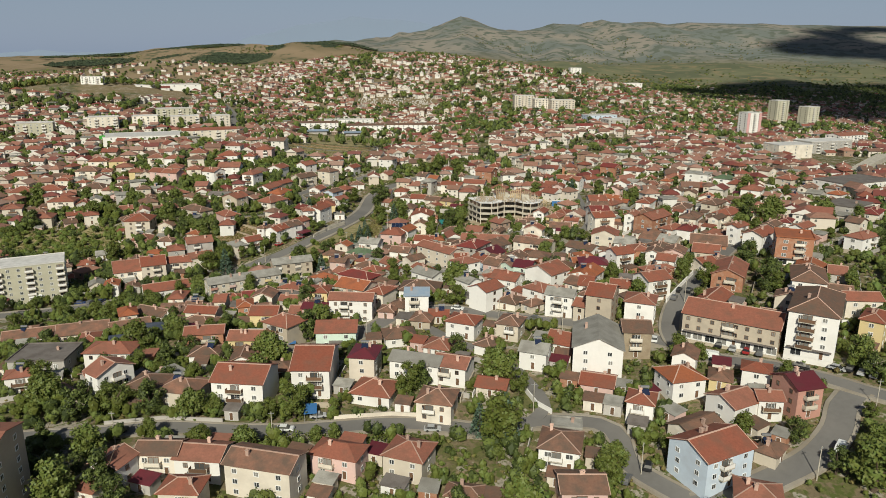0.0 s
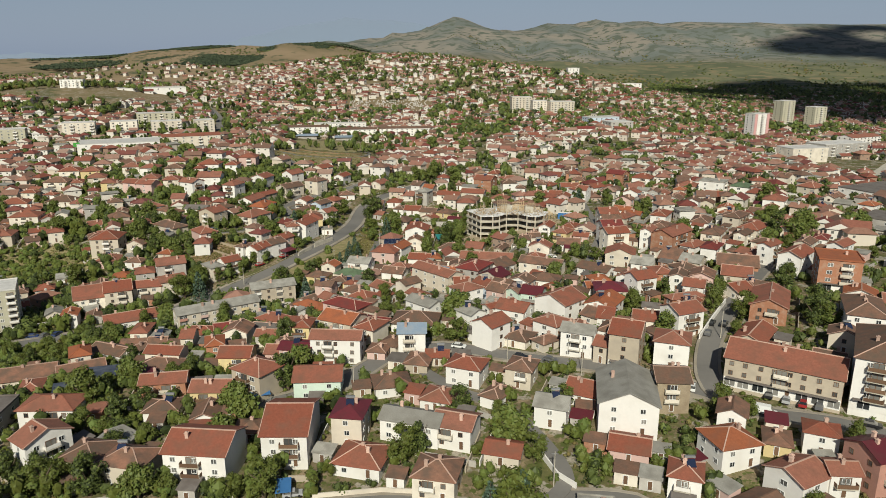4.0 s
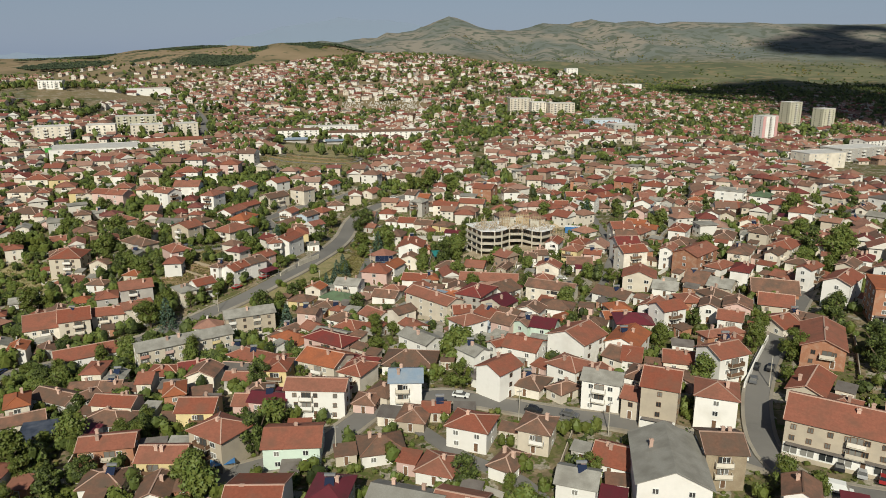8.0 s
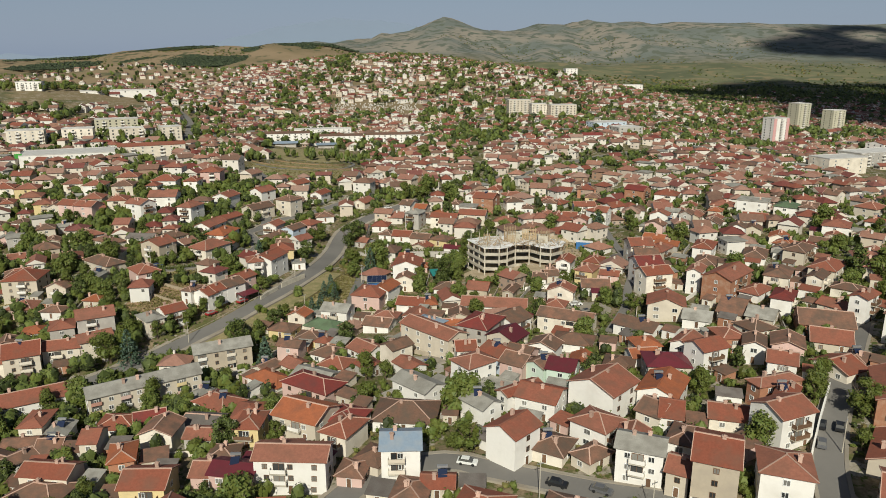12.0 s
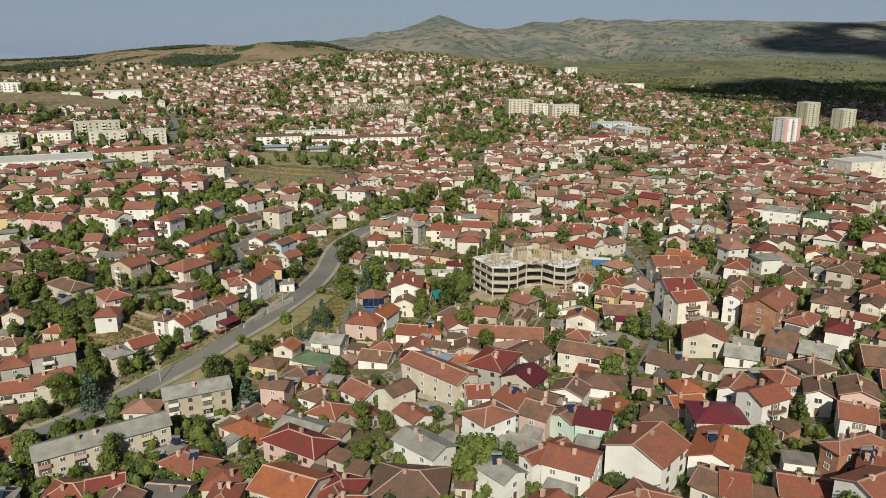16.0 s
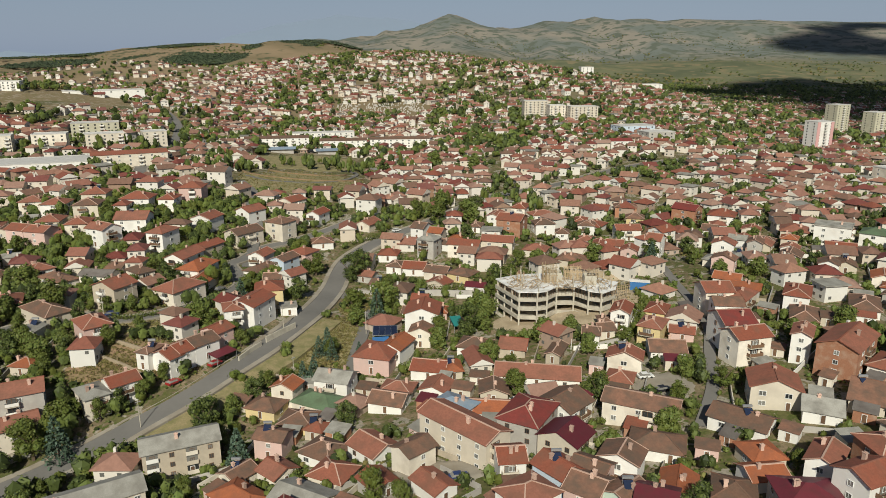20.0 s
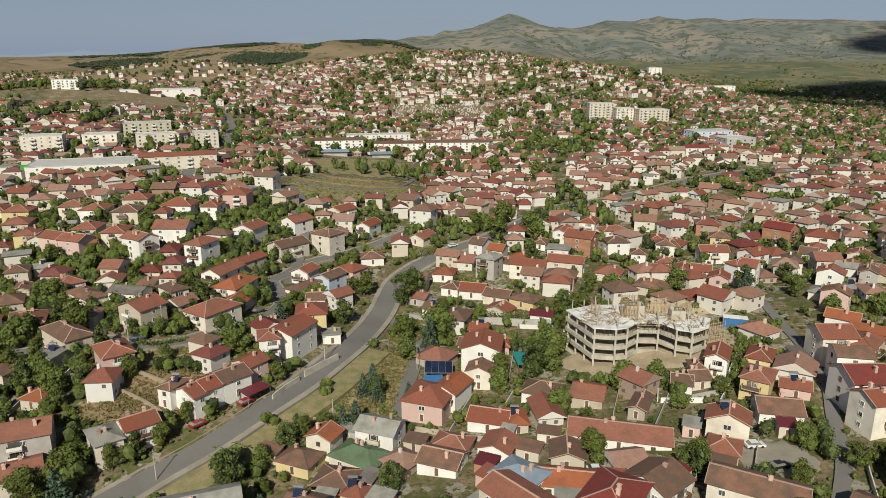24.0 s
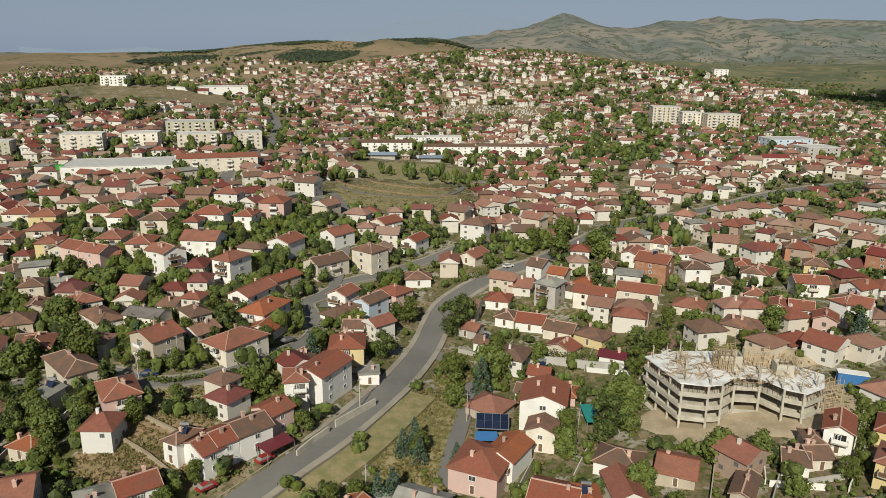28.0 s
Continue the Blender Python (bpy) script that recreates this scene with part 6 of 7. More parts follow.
def ball(level):
    bm = bmesh.new()
    bmesh.ops.create_icosphere(bm, subdivisions=level, radius=1)
    bm.verts.ensure_lookup_table()
    out = [x.co.copy() for x in bm.verts], [tuple(w.index for w in x.verts) for x in bm.faces]
    bm.free()
    return out


BALL = {1: ball(1), 2: ball(2)}


def lump(v, f, c, rx, rz, r, level=1):
    """An uneven mass of foliage behind the outer leaves."""
    vs, fs = BALL[level]
    i = len(v)
    for p in vs:
        k = r.uniform(0.72, 1.12)
        v.append((c.x + p.x * rx * k, c.y + p.y * rx * k, c.z + p.z * rz * k))
    f += [tuple(i + q for q in t) for t in fs]
    return len(fs)


def crown(r, high, wide, blobs, leaves, size, low=0.25):
    """Leaves on the outer parts of many overlapping clumps."""
    v, f = [], []
    for k in range(blobs):
        t = r.uniform(0, 1)
        a = r.uniform(0, 6.28)
        reach = wide * (0.66 * math.sin(math.pi * (0.2 + 0.7 * t))) * r.uniform(0.2, 1)
        c = Vector((reach * math.cos(a), reach * math.sin(a), high * (low + (1 - low) * t * 0.85)))
        rad = wide * r.uniform(0.17, 0.36)
        lump(v, f, c, rad * 0.74, rad * 0.68, r, 1)
        for i in range(leaves):
            n = Vector((r.gauss(0, 1), r.gauss(0, 1), r.gauss(0.25, 1))).normalized()
            leaf(v, f, c + n * rad * r.uniform(0.6, 1.2), size, r, n)
    return v, f


def trunk_build(high, wide, r, limbs=4):
    b = Build()
    def tube(p, q, ra, rb, seg=6):
        way = (q - p).normalized()
        s = way.orthogonal().normalized()
        u = way.cross(s)
        b.solid([p + (s * math.cos(t) + u * math.sin(t)) * ra for t in np.linspace(0, 2 * math.pi, seg, endpoint=False)],
                [q + (s * math.cos(t) + u * math.sin(t)) * rb for t in np.linspace(0, 2 * math.pi, seg, endpoint=False)])
    fork = Vector((0, 0, high * 0.35))
    tube(Vector((0, 0, -1.0)), fork, 0.05 * wide + 0.1, 0.035 * wide + 0.06)
    for k in range(limbs):
        a = 6.28 * k / limbs + r.uniform(-0.4, 0.4)
        tube(fork, Vector((math.cos(a) * wide * 0.4, math.sin(a) * wide * 0.4, high * r.uniform(0.6, 0.85))), 0.03 * wide + 0.04, 0.03)
    return b


trng = random.Random(3)
TREES = []
for k in range(7):
    high, wide = ((6, 4.5), (7.5, 5.5), (5, 4.5), (9, 6), (6.5, 3.8), (4, 3.6), (11, 7))[k]
    v, f = crown(trng, high, wide * 0.68, 20, 105, 0.15 + 0.009 * high, 0.2)
    TREES.append((mesh_of("crown", v, f, LEAF[k % 3]), trunk_build(high, wide, trng).mesh("trunk", BARK), high))


def conifer(high, wide):
    v, f = [], []
    for k in range(26):
        t = k / 26
        z = high * (0.1 + 0.9 * t)
        rad = wide / 2 * (1 - t) ** 0.8 + 0.15
        for i in range(int(10 + 26 * (1 - t))):
            a = trng.uniform(0, 6.28)
            q = rad * trng.uniform(0.5, 1.08)
            leaf(v, f, Vector((q * math.cos(a), q * math.sin(a), z - 0.25 * q + trng.uniform(-0.25, 0.25))), 0.32, trng)
    b = Build()
    b.solid([(0.2 * math.cos(t), 0.2 * math.sin(t), -1) for t in np.linspace(0, 5.2, 6)], [(0.04 * math.cos(t), 0.04 * math.sin(t), high * 0.95) for t in np.linspace(0, 5.2, 6)])
    return mesh_of("crown", v, f, NEEDLE), b.mesh("trunk", BARK), high


CONIFERS = [conifer(9, 5), conifer(12, 6), conifer(8, 4)]
TREE_SPOTS = []


def tree(x, y, high, kind="leafy"):
    """A tree of about this height."""
    cr, tr, h0 = trng.choice(CONIFERS) if kind == "conifer" else TREES[0 if high < 6.5 and trng.random() < 0.5 else trng.randrange(7)]
    root = new("conifer" if kind == "conifer" else "tree")
    s = high / h0
    root.matrix_world = pose(x, y, float(land(x, y)), 0, 0, trng.uniform(0, 360)) @ Matrix.Diagonal((s * trng.uniform(0.9, 1.15), s * trng.uniform(0.9, 1.15), s, 1))
    tagged(root, "blue-green conifer with drooping branches" if kind == "conifer" else "leafy green garden tree with an uneven crown", "tree", "trees among the houses")
    part("trunk", tr, root)
    part("crown", cr, root)
    TREE_SPOTS.append((x, y, high))


for x, y, h in ((-40.6, 357.8, 9), (-38.7, 353, 8), (-43, 356, 7), (-45, 339, 8), (-42, 339.5, 9), (-75, 390, 9), (-120, 380, 9), (-27.5, 387, 11), (-98, 306, 12), (-54, 302, 10), (76, 414, 9), (-30.5, 354, 6), (15, 151, 13), (9, 153, 9)):
    tree(x, y, h, "conifer")


def grove(spots):
    """Trees at given spots, moved a step aside where a wall or a road is in the way."""
    for x, y, h in spots:
        for dx, dy in ((0, 0), (2.5, 0), (-2.5, 0), (0, 3), (0, -3), (3, 3), (-3, 3)):
            if free(x + dx, y + dy, 0.6, 0.4):
                tree(x + dx, y + dy, h)
                break


# gardens below the lane
grove(((54, 120, 9), (-66, 122, 9), (-78, 124, 10), (-87.7, 127.8, 9), (-72, 128, 11), (89.6, 128.8, 12), (35.4, 134.9, 9), (36, 140, 7), (-79.5, 140.9, 8), (83.5, 141.7, 7), (51.2, 143.3, 6), (73.1, 148.7, 6), (14, 153.6, 13), (-30, 154, 4), (-26, 155, 4), (-80, 164, 6), (-101, 164, 9),))
# beside the town street
grove(((67.8, 182.4, 8), (72.7, 179.8, 6),))
# old quarter
grove(((-87, 166, 7), (20, 169.6, 8), (-104, 170, 9), (-73.4, 173.9, 7), (15, 176, 10), (-111.6, 176.5, 10), (32.2, 185.4, 8), (-48.7, 188.9, 9), (4.1, 189.3, 8), (64, 190, 10), (-81, 191, 8), (67, 193, 9), (-50, 194, 8), (-75, 196, 7), (-89, 197, 8), (-41.3, 197.9, 11), (-33, 198.4, 7), (-93.6, 201.1, 11), (-40.8, 203.9, 11), (-27.3, 208.8, 4), (-42, 212, 9), (112, 219, 9), (106, 221, 10), (67.8, 223.7, 8), (111, 226, 11), (5.1, 230.5, 9), (27, 239, 5), (87, 240, 8), (-35, 241, 6), (-48, 242, 9),))
# old quarter
grove(((90, 244, 9), (62, 249, 8), (6, 252, 6),))
# slope left of the main road
grove(((-78.7, 273.7, 10), (-98.3, 302.6, 13), (-101.5, 306.1, 12), (-107, 309, 9), (-109, 314, 10), (-104, 316, 9), (-100, 319, 7), (-94, 320, 7), (-155.2, 320.8, 12), (-90, 324, 7), (-61, 325, 6), (-86, 329, 6), (-70, 340, 4), (-120, 343, 8), (-66, 344, 4), (-130, 345, 8), (-125, 347, 7), (-132, 348, 9), (-103.8, 349.8, 7), (-137, 351, 10), (-128, 352, 8), (-134, 357, 9), (-67.4, 358, 6), (-98.3, 358.8, 5), (-118, 366, 8), (-123, 368, 10), (-112, 370, 7), (-145, 370.1, 10), (-105, 371, 5), (-219, 371.1, 12),))
# slope left of the main road
grove(((-127, 372, 9), (-149.5, 373.4, 10), (-131, 376, 12), (-156, 377, 7), (-117.5, 377.7, 8), (-101, 382.9, 7), (-192.9, 382.9, 11), (-148, 385, 8), (-151.8, 396.2, 11),))
# round the building site and the main road
grove(((-20.2, 275.5, 9), (44.2, 294.4, 7), (-60, 310, 8), (148, 312, 10), (63.5, 312.8, 7), (30, 313, 8), (34, 317, 7), (148.4, 317.5, 12), (143, 319, 12), (13, 322, 8), (16, 327, 6), (-57, 329, 7), (14, 335, 7), (-54, 336, 7), (-46, 337, 8), (-50, 339, 6), (-57, 339, 5), (5.9, 346.4, 7), (48, 348, 6), (27.9, 356.4, 8), (-39, 357, 6), (-9, 360, 7), (-7, 361, 8), (1, 364, 7), (-8.5, 365.7, 9), (3.3, 368.3, 11), (8, 372, 8), (7, 374, 8), (5, 377, 9), (-31, 378, 7),))
# round the building site and the main road
grove(((9, 379, 9), (11, 385, 8), (-34, 392, 9), (33, 394, 8), (-25.3, 395.8, 11), (16, 397, 10), (26, 402, 9), (15, 406, 10), (21, 407, 9), (47.2, 409.6, 6), (90.4, 411.1, 8), (76, 416.9, 10), (-37.8, 422.7, 12), (59, 423, 8), (25.7, 425.5, 8), (-55.1, 428.2, 11), (-37.3, 431.7, 12), (8, 457, 9), (-7.7, 482.9, 12), (6.9, 487.8, 12), (-6, 490, 10), (-16, 494, 11), (-6.4, 494.8, 9), (11, 495, 10), (-1, 500, 9), (13.9, 503.8, 11), (-0.2, 509.1, 11), (5, 510, 9), (-39.7, 627.2, 12), (21.5, 644.9, 12),))
# round the building site and the main road
grove(((-9.3, 665.9, 12),))
count = 0
for k in range(9000):
    y = trng.uniform(118, 470)
    x = trng.uniform(-0.62 * y - 10, 0.62 * y + 10) if trng.random() < 0.65 else trng.uniform(-0.62 * y - 10, -0.2 * y)
    dens = 0.25 + 0.9 * (0.5 + noise.noise(Vector((x / 45, y / 45, 5))))
    if trng.random() > dens or ((x - 37) / 27) ** 2 + ((y - 378) / 17.5) ** 2 < 1:
        continue
    if in_park(x, y) or not free(x, y, 1.6, 1.2) or any((x - a) ** 2 + (y - b) ** 2 < 12 for a, b, _ in TREE_SPOTS):
        continue
    tree(x, y, trng.uniform(4.2, 7.5) if trng.random() < 0.8 else trng.uniform(8, 11))
    count += 1
    if count == 215:
        break

# hedges and vine rows
def hedge(line, high, wide):
    v, f = [], []
    for p, q in zip(line[:-1], line[1:]):
        a, c = Vector(p), Vector(q)
        for i in range(int((c - a).length * 34)):
            t = a.lerp(c, trng.random())
            x, y = t.x + trng.uniform(-wide, wide) / 2, t.y + trng.uniform(-wide, wide) / 2
            leaf(v, f, Vector((x, y, float(land(x, y)) + trng.uniform(0.1, 1) * high)), 0.3, trng)
    tagged(new("hedge", mesh_of("hedge", v, f, LEAF[0])), "long thick green hedge of vines", "hedge", "hedges")


hedge([(-18, 411), (-6.5, 409), (5.2, 406.5)], 3.0, 2.6)
hedge([(-44, 461), (-31, 470)], 2.2, 2.5)
hedge([(-110, 366), (-104, 365), (-96, 370)], 1.8, 1.6)
hedge([(-40, 150), (-28, 151.5)], 2.2, 3.0)
hedge([(-20, 150), (-6, 151), (0, 150)], 2.0, 3.0)
hedge([(48, 345), (52, 352), (58, 366)], 2.6, 2.0)

# shrubs and hedges of the gardens, and the far trees, too many to count
srng = random.Random(11)


def clumps(spots, mats, leaves, name, label, size=0.17, lumps=1):
    """Small trees and bushes of a given size at many spots: masses of foliage with leaves standing off them."""
    v, f, s = [], [], []
    for x, y, high, wide, slot in spots:
        z = float(land(x, y))
        n0 = len(f)
        for k in range(lumps):
            o = wide * (0.34 if lumps > 1 else 0.0)
            rx = wide * (0.5 if lumps == 1 else srng.uniform(0.28, 0.42))
            up = high * (0.45 if lumps == 1 else srng.uniform(0.3, 0.68))
            c = Vector((x + srng.uniform(-o, o), y + srng.uniform(-o, o), z + up))
            rz = min(high * srng.uniform(0.28, 0.36), up + 0.3)
            lump(v, f, c, rx, rz, srng)
            for i in range(leaves // lumps):
                n = Vector((srng.gauss(0, 1), srng.gauss(0, 1), srng.gauss(0.2, 1))).normalized()
                k1 = srng.uniform(0.8, 1.2)
                leaf(v, f, c + Vector((n.x * rx, n.y * rx, n.z * rz)) * k1, size * wide, srng, n)
        s += [slot] * (len(f) - n0)
    return tagged(new(name, mesh_of(name, v, f, mats, s)), label, "shrubs" if "shrub" in name else "trees", kind="stuff")


spots = []
while len(spots) < 2900:
    y = srng.uniform(115, 520)
    x = srng.uniform(-0.64 * y - 10, 0.64 * y + 10) if srng.random() < 0.7 else srng.uniform(-0.64 * y - 10, -0.2 * y)
    if in_park(x, y) or noise.noise(Vector((x / 50, y / 50, 5))) < -0.35 or not free(x, y, 0.9, 0.8) or ((x - 37) / 27) ** 2 + ((y - 378) / 17.5) ** 2 < 1:
        continue
    w = srng.uniform(1.8, 4.2)
    spots.append((x, y, w * srng.uniform(1.0, 1.5), w, srng.choice((0, 0, 1, 1, 2))))
for k in range(230):
    a, q = srng.uniform(0, 6.28), math.sqrt(srng.random())
    w = srng.uniform(1.8, 4.0)
    spots.append((-190 + 42 * q * math.cos(a), 350 + 20 * q * math.sin(a), w * srng.uniform(0.8, 1.3), w, srng.choice((0, 1, 2, 2))))
many = len(spots) + 380
while len(spots) < many:
    x, y = srng.uniform(-200, -62), srng.uniform(262, 500)
    if not in_park(x, y) and free(x, y, 1.0, 0.8):
        w = srng.uniform(3.0, 6.0)
        spots.append((x, y, w * srng.uniform(1.0, 1.5), w, srng.choice((0, 1, 1, 1))))
clumps(spots, LEAF, 81, "garden_trees", "small fruit trees and vines crowding the gardens", 0.08, 3)
spots = []
while len(spots) < 6500:
    y = srng.uniform(115, 480)
    x = srng.uniform(-0.64 * y - 10, 0.64 * y + 10)
    if in_park(x, y) or noise.noise(Vector((x / 30, y / 30, 8))) < -0.15 or not free(x, y, 0.7, 0.4) or ((x - 37) / 26) ** 2 + ((y - 378) / 16.5) ** 2 < 1:
        continue
    w = srng.uniform(0.5, 1.6)
    spots.append((x, y, w * srng.uniform(0.8, 1.6), w, srng.choice((0, 0, 1, 2, 3))))
for k in range(500):
    a, q = srng.uniform(0, 6.28), math.sqrt(srng.random())
    cx, cy, rx, ry = srng.choice(((-190, 350, 42, 20), (-190, 350, 42, 20), (-80, 374, 9, 6), (-36, 398, 5, 10), (-40, 345, 8, 6)))
    w = srng.uniform(0.8, 2.0)
    spots.append((cx + rx * q * math.cos(a), cy + ry * q * math.sin(a), w * 1.1, w, srng.choice((3, 3, 0, 2))))
clumps(spots, LEAF + [DRYLEAF], 20, "garden_shrubs", "green and dry shrubs, vines and hedges in the gardens", 0.13)
# tufts of dry grass and weeds on the open slopes
TUFTY = ((-40, 362, 10, 24, 1500), (-92, 346, 18, 10, 900), (-103, 362, 18, 6, 500), (-36, 398, 6, 12, 400), (-99, 337, 13, 7, 500), (-88, 580, 40, 45, 1200), (-190, 350, 44, 22, 1200), (37, 378, 33, 23, 500), (-72, 322, 5, 22, 500))
v, f = [], []
for cx, cy, rx, ry, many in TUFTY:
    for k in range(many):
        a, q = srng.uniform(0, 6.28), math.sqrt(srng.random())
        x, y = cx + rx * q * math.cos(a), cy + ry * q * math.sin(a)
        if not free(x, y, 0.2, 0.2):
            continue
        z = float(land(x, y)) + 0.3
        for i in range(5):
            leaf(v, f, Vector((x + srng.gauss(0, 0.3), y + srng.gauss(0, 0.3), z + srng.uniform(0, 0.35))), 0.3, srng)
tagged(new("grass_tufts", mesh_of("grass_tufts", v, f, DRYLEAF)), "tufts of dry yellow grass and weeds on the slopes", "grass", kind="stuff")
# bushes round the edge of the building site
spots = []
for k in range(170):
    a = srng.uniform(3.0, 6.6)
    q = srng.uniform(0.86, 1.1)
    x, y = 37 + 29 * q * math.cos(a), 378 + 19 * q * math.sin(a)
    if free(x, y, 0.3, 0.3):
        w = srng.uniform(1.2, 3.0)
        spots.append((x, y, w * 1.1, w, srng.choice((0, 0, 2))))
clumps(spots, LEAF, 60, "site_shrubs", "green bushes along the edge of the building site", 0.09, 3)
spots = []
while len(spots) < 15500:
    y = 300 + 1650 * srng.random() ** 1.3
    x = srng.uniform(-0.68 * y - 30, 0.68 * y + 30)
    if noise.noise(Vector((x / 70, y / 70, 4))) < -0.2 - 0.1 * srng.random() or in_park(x, y) or not free(x, y, 1.0, 0.8):
        continue
    if y < 470 and abs(x) < 0.6 * y:
        continue
    if x < -230 and y > 700 and srng.random() < (0.55 if y < 1000 else 0.85):
        continue
    h = srng.uniform(3, 6.5) if y < 700 else srng.uniform(4.5, 10.5)
    spots.append((x, y, h, h * srng.uniform(0.6, 1.1), srng.choice((0, 1, 1, 1, 1, 1, 1, 2))))
for k in range(420):
    x0, y0, rx, ry = srng.choice(((-250, 650, 110, 25), (-205, 640, 14, 70), (-60, 655, 60, 22), (-230, 730, 40, 60), (30, 520, 35, 18), (-150, 600, 30, 14), (-520, 860, 150, 30)))
    a, q = srng.uniform(0, 6.28), math.sqrt(srng.random())
    h = srng.uniform(6, 12)
    x, y = x0 + rx * q * math.cos(a), y0 + ry * q * math.sin(a)
    if free(x, y, 0.5, 0.5):
        spots.append((x, y, h, h * 0.5, srng.choice((0, 1, 1))))
clumps(spots, LEAF, 14, "far_trees", "green trees standing among the far houses", 0.13, 2)
spots = []
# x, y, half width, half depth, pines or scrub, how many
for x0, y0, rx, ry, big, many in ((-680, 2225, 200, 95, 1, 2600), (-470, 2440, 115, 85, 1, 1500), (-830, 2500, 150, 50, 1, 900), (-1020, 2440, 150, 40, 1, 700), (-1240, 2470, 120, 30, 1, 350), (-1060, 2200, 130, 90, 1, 450), (-330, 2540, 100, 40, 1, 300),
                                  (700, 1900, 700, 260, 0, 900), (900, 1500, 420, 260, 0, 800), (1500, 2300, 700, 400, 0, 500), (250, 2100, 500, 220, 0, 600), (-500, 1850, 500, 200, 0, 160), (-430, 890, 110, 25, 0, 90), (-700, 2350, 500, 200, 0, 500), (-300, 2300, 300, 200, 0, 250), (600, 3300, 1500, 500, 0, 1500)):
    for k in range(many):
        a, q = srng.uniform(0, 6.28), math.sqrt(srng.random())
        x, y = x0 + rx * q * math.cos(a), y0 + ry * q * math.sin(a)
        h = srng.uniform(5, 8)
        spots.append((x, y, h, h * (1.7 if big else 1.0), 4 if big else srng.choice((0, 1, 1, 3))))
clumps(spots, LEAF + [DRYLEAF, PINE], 8, "far_woods", "dark pine woods and scrub on the far hills", 0.2)


# gravestones on the far slope
gb = Build()
for k in range(300):
    x, y = srng.uniform(-122, -15), srng.uniform(985, 1045)
    z = float(land(x, y))
    gb.box(x - 0.6, x + 0.6, y - 0.2, y + 0.2, z - 0.4, z + srng.uniform(1.0, 2.0))
tagged(new("gravestones", gb.mesh("gravestones", WALL["g"])), "rows of pale gravestones in a cemetery on the slope", "gravestones", kind="stuff")


# ---- cars ----
def car_kind(paint, van=False):
    root = new("van" if van else "car")
    L, W, H = (5.2, 1.95, 2.2) if van else (4.25, 1.75, 1.45)
    b = Build()
    prof = [(-L / 2, 0.35), (-L / 2, 0.85), (-L / 2 + 0.15, 0.95), (L / 2 - 0.2, 0.85), (L / 2, 0.6), (L / 2, 0.35)]
    b.solid([(x, -W / 2, z) for x, z in prof][::-1], [(x, W / 2, z) for x, z in prof][::-1])
    part("body", b.mesh("body", paint), root)
    c = Build()
    x0, x1, x2, x3 = (-L / 2 + 0.05, -L / 2 + 0.15, L / 2 - 1.6, L / 2 - 0.9) if van else (-L / 2 + 0.25, -L / 2 + 0.85, 0.45, 1.15)
    c.solid([(x0, -W / 2 + 0.05, 0.9), (x3, -W / 2 + 0.05, 0.88), (x3, W / 2 - 0.05, 0.88), (x0, W / 2 - 0.05, 0.9)],
            [(x1, -W / 2 + 0.2, H - 0.06), (x2, -W / 2 + 0.2, H - 0.06), (x2, W / 2 - 0.2, H - 0.06), (x1, W / 2 - 0.2, H - 0.06)])
    part("cabin_glass", c.mesh("cabin_glass", paint if van else GLASS), root)
    r = Build()
    r.box(x1 + 0.02, x2 - 0.02, -W / 2 + 0.2, W / 2 - 0.2, H - 0.06, H)
    part("roof_panel", r.mesh("roof_panel", paint), root)
    if van:
        g = Build()
        g.solid([(x3 - 0.05, -W / 2 + 0.15, 1.15), (x3 + 0.02, -W / 2 + 0.15, 1.15), (x3 + 0.02, W / 2 - 0.15, 1.15), (x3 - 0.05, W / 2 - 0.15, 1.15)],
                [(x2, -W / 2 + 0.25, H - 0.25), (x2 + 0.2, -W / 2 + 0.25, H - 0.25), (x2 + 0.2, W / 2 - 0.25, H - 0.25), (x2, W / 2 - 0.25, H - 0.25)])
        part("windscreen", g.mesh("windscreen", GLASS), root)
    wb = Build()
    ring = [(0.32 * math.cos(t), 0.32 * math.sin(t)) for t in np.linspace(0, 2 * math.pi, 12, endpoint=False)]
    wb.solid([(x, -0.1, z) for x, z in ring][::-1], [(x, 0.1, z) for x, z in ring][::-1])
    wheel = wb.mesh("wheel", RUBBER)
    for sx in (-1, 1):
        for sy in (-1, 1):
            part("wheel", wheel, root, "", pose(sx * L * 0.3, sy * (W / 2 - 0.08), 0.32))
    return root


PAINTS = {"white": (0.7, 0.7, 0.68), "black": (0.02, 0.02, 0.022), "blue": (0.03, 0.05, 0.14), "red": (0.3, 0.025, 0.025), "silver": (0.38, 0.38, 0.38), "orange": (0.5, 0.13, 0.02), "grey": (0.12, 0.12, 0.125)}
KIND = {}
STREET_CARS = ((74.8, 180.5, -28, "white_van"), (78.5, 187, 60, "black"), (81.5, 184.5, 60, "silver"), (84.5, 182.5, 60, "red"), (87.5, 181, 60, "grey"), (103.5, 171, -40, "silver"),
    (106.5, 170.5, 50, "black"), (108.5, 168.5, 50, "silver"), (110.8, 167, 50, "grey"), (112.8, 171, 40, "white"), (40.3, 136.1, 60, "grey"), (46, 139.8, 70, "black"),
    (50, 154, 10, "black"), (89, 141, 50, "white_van"), (80, 228.6, 58, "black"), (76.5, 222, 62, "grey"), (-38, 154, 0, "white"), (-77, 151.5, 5, "black"),
    (-148, 273, 8, "blue"), (-144, 273.5, 80, "grey"), (-140, 274.5, 80, "blue"), (-163.6, 259, 20, "black"), (-129, 277, 40, "grey"))
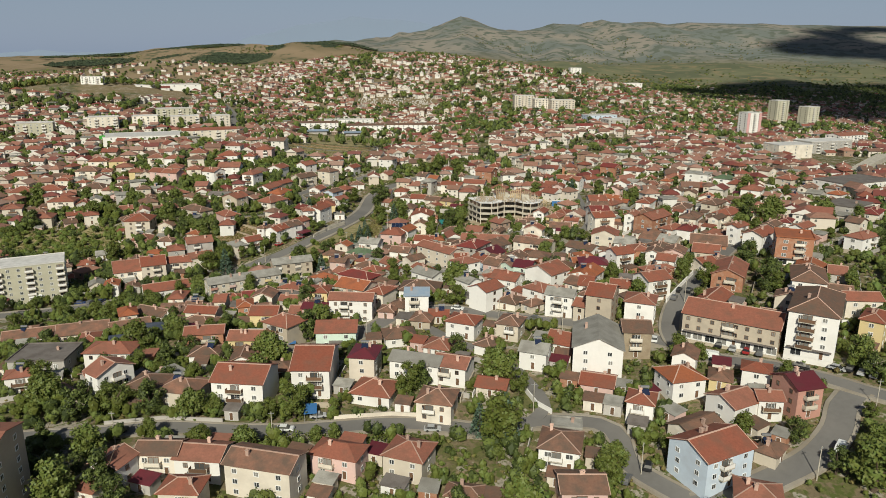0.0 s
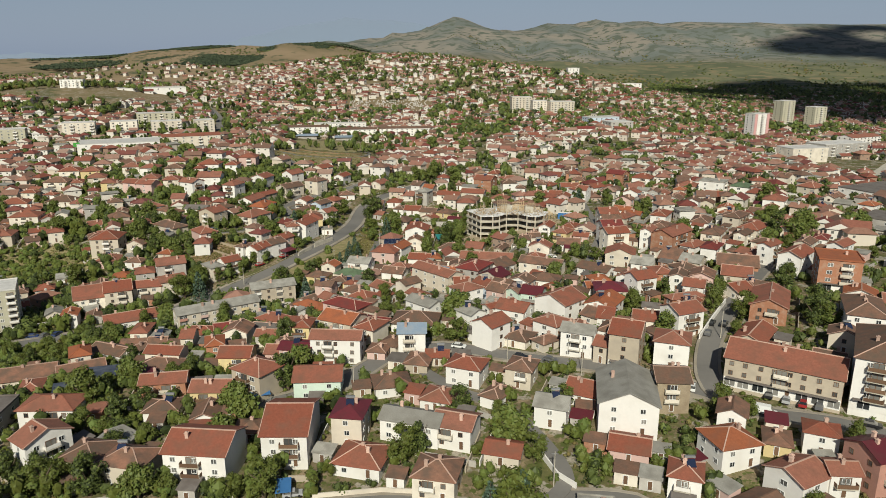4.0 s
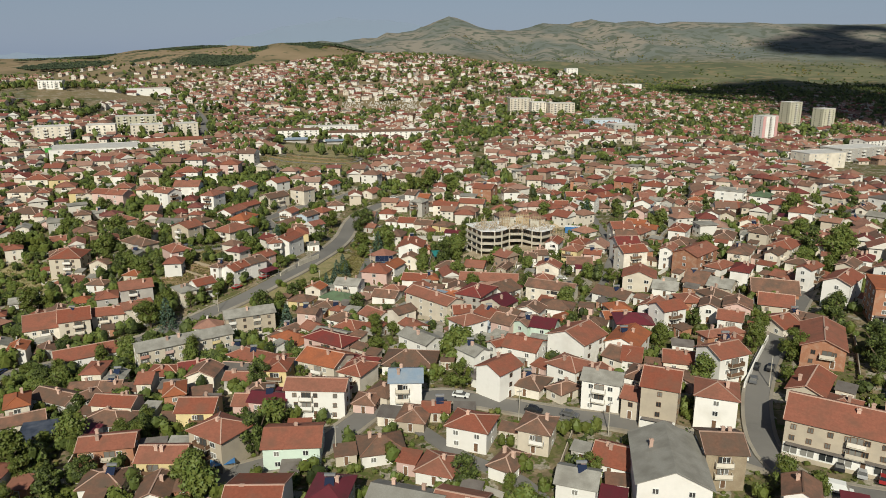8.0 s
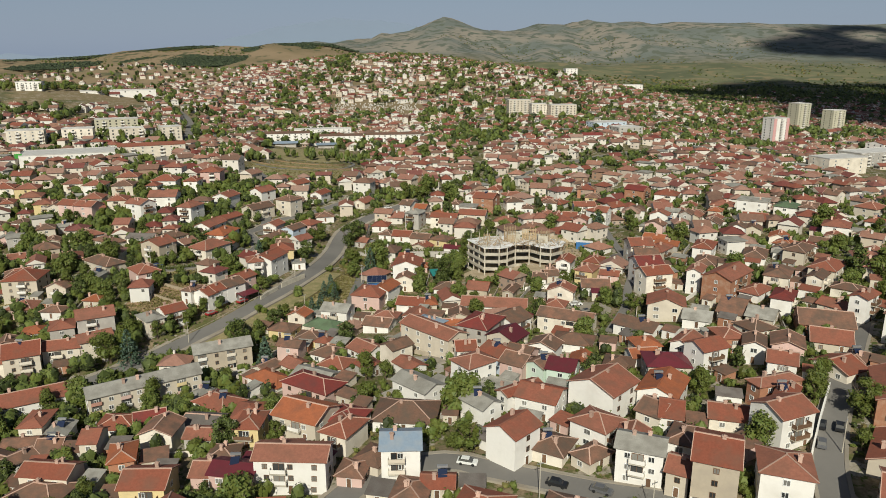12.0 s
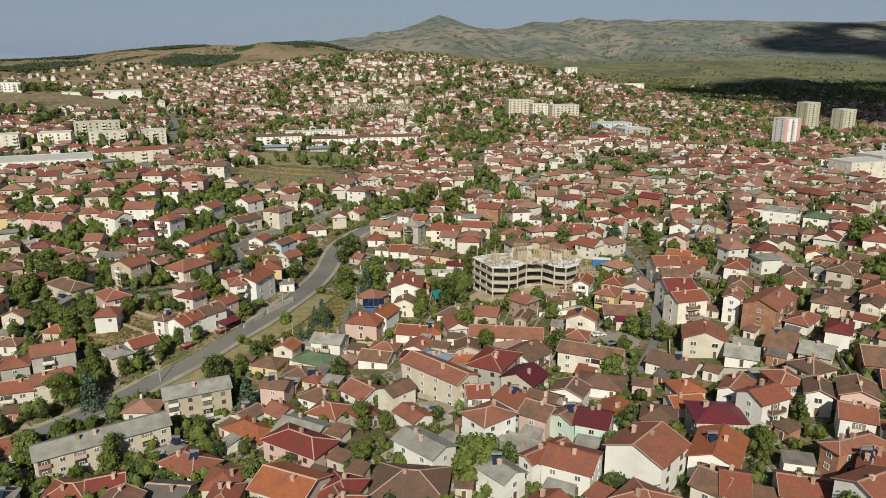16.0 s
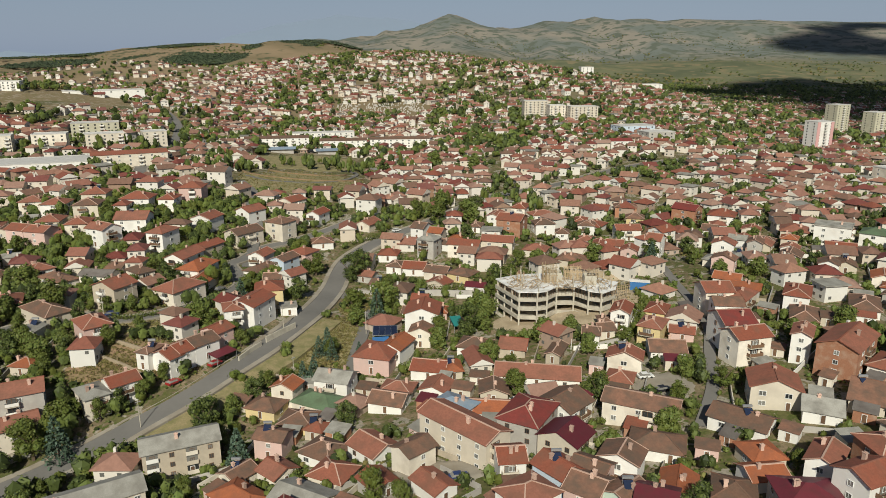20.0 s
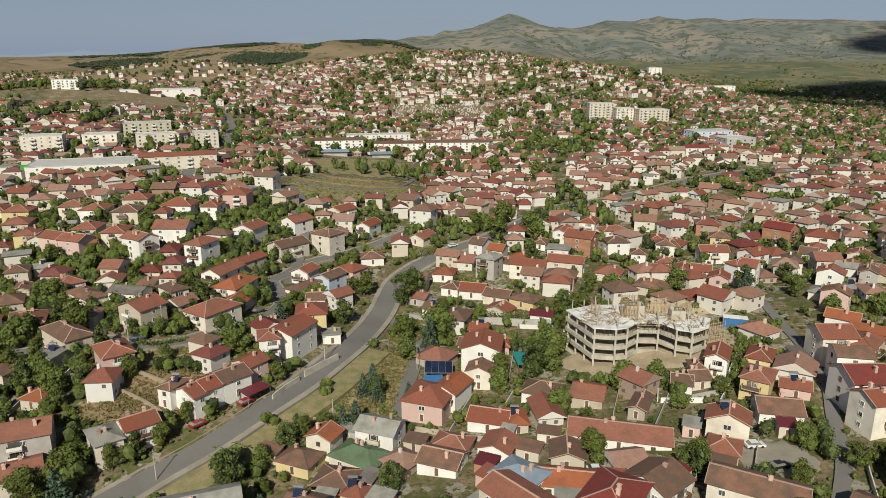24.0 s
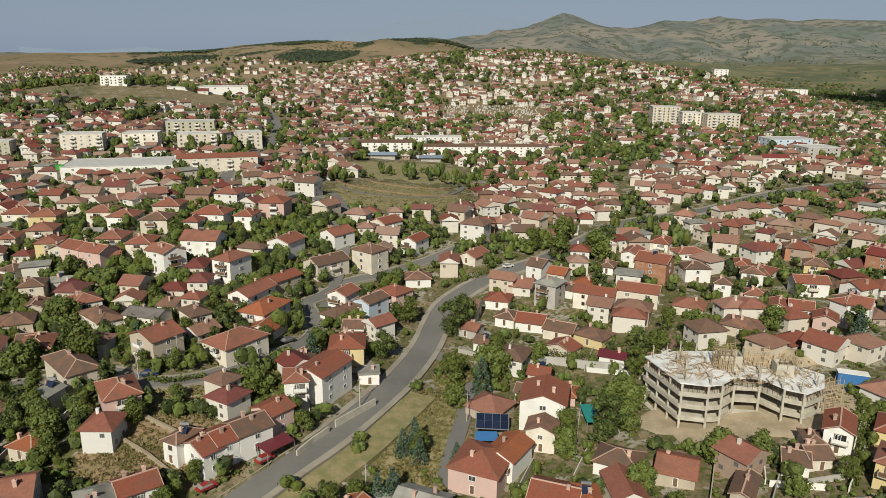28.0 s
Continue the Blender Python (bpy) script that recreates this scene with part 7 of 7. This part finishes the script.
YARD_CARS = ((-2.3, 155, 0, "silver"), (-31, 160, 10, "silver"), (-51.8, 208, 20, "blue"), (5, 225.5, -15, "white"), (30, 213.5, -30, "grey"), (83, 227, 58, "black"),
    (-52.1, 300.7, 35, "red"), (-14.9, 290.6, -15, "orange"), (-9.8, 284.1, 15, "silver"), (-6.9, 283.2, 20, "black"), (-2.9, 282.6, 15, "blue"), (-104, 376, 25, "silver"),
    (-85, 399, 60, "grey"), (-72, 346.5, 57, "red"), (-24.6, 476, 40, "white"), (49.3, 314.5, 20, "black"), (47.5, 323, 10, "white"), (13.5, 318, 5, "white"),
    (22, 216.5, -25, "black"), (-110, 367.5, 10, "blue"), (-80.5, 336, 55, "red"), (62, 193, 70, "white"), (95, 173, -30, "black"))
for x, y, a, paint in STREET_CARS + YARD_CARS:
    if paint not in KIND:
        colour = paint.replace("_van", "")
        KIND[paint] = car_kind(mat("car_paint_" + colour, PAINTS[colour], 0.3, 0.0, 0.03, spec=0.5), "van" in paint)
        tagged(KIND[paint], f"parked {colour} {'delivery van' if 'van' in paint else 'hatchback car'} on the street", "van" if "van" in paint else "car", "parked cars")
        KIND[paint].matrix_world = pose(x, y, float(land(x, y)) + 0.4, 0, 0, a)
    else:
        copy_thing(KIND[paint], pose(x, y, float(land(x, y)) + 0.4, 0, 0, a))

# ---- street poles with wires ----
pl = Build()
ring = [(0.13 * math.cos(t), 0.13 * math.sin(t)) for t in np.linspace(0, 2 * math.pi, 8, endpoint=False)]
pl.solid([(x, y, -0.5) for x, y in ring], [(x * 0.6, y * 0.6, 8.2) for x, y in ring])
POLE = pl.mesh("pole", CONCRETE)
ab = Build()
ab.box(-0.7, 0.7, -0.05, 0.05, 7.6, 7.7)
for k in (-0.6, -0.2, 0.2, 0.6):
    ab.box(k - 0.04, k + 0.04, -0.04, 0.04, 7.7, 7.85)
ARM = ab.mesh("crossarm", STEEL)
for x, y, a in ((-48, 341, 50), (-57, 372, 50), (-106, 375, 0), (-112, 366, 20), (-40, 149.5, 0), (-76, 147, 0), (23, 162, 0), (37, 205, 30), (18, 213, 20), (-83, 318, 40), (44, 138, 60), (80, 133, 30), (79, 219, 60), (-23, 201, 0), (-30, 372, 0), (104, 154, 0)):
    root = new("utility_pole")
    root.matrix_world = pose(x, y, float(land(x, y)), 0, 0, a)
    tagged(root, "slim grey concrete utility pole with a crossarm", "utility pole", "utility poles")
    part("pole", POLE, root)
    part("crossarm", ARM, root)

# ---- a cloud over the valley, above and behind the camera, whose shade falls on the far plain ----
def cloud(cx, cy, cz, rx, ry, seed):
    r = random.Random(seed)
    v, f = [], []
    for k in range(110):
        a, q = r.uniform(0, 6.28), math.sqrt(r.random()) * 0.95
        x, y = cx + rx * q * math.cos(a), cy + ry * q * math.sin(a)
        rad = r.uniform(0.08, 0.24)
        i = len(v)
        for j in range(1, 8):
            for s in range(14):
                t, u = math.pi * j / 8, 2 * math.pi * s / 14
                bump = 1 + 0.25 * noise.noise(Vector((x / 90 + math.cos(u), y / 90 + math.sin(u), t)))
                v.append((x + rx * rad * bump * math.sin(t) * math.cos(u), y + ry * rad * bump * math.sin(t) * math.sin(u), cz + 60 * bump * math.cos(t)))
        for j in range(6):
            for s in range(14):
                f.append((i + j * 14 + s, i + j * 14 + (s + 1) % 14, i + (j + 1) * 14 + (s + 1) % 14, i + (j + 1) * 14 + s))
        f += [tuple(i + s for s in range(13, -1, -1)), tuple(i + 84 + s for s in range(14))]
    tagged(new("cloud", mesh_of("cloud", v, f, mat("cloud_white", (0.8, 0.8, 0.8), 1.0), smooth=True)), "broad grey-white cloud drifting over the valley", "cloud", kind="structure")


cloud(330, -5280, 5000, 620, 700, 4)
cloud(1400, -8350, 9000, 1150, 950, 9)
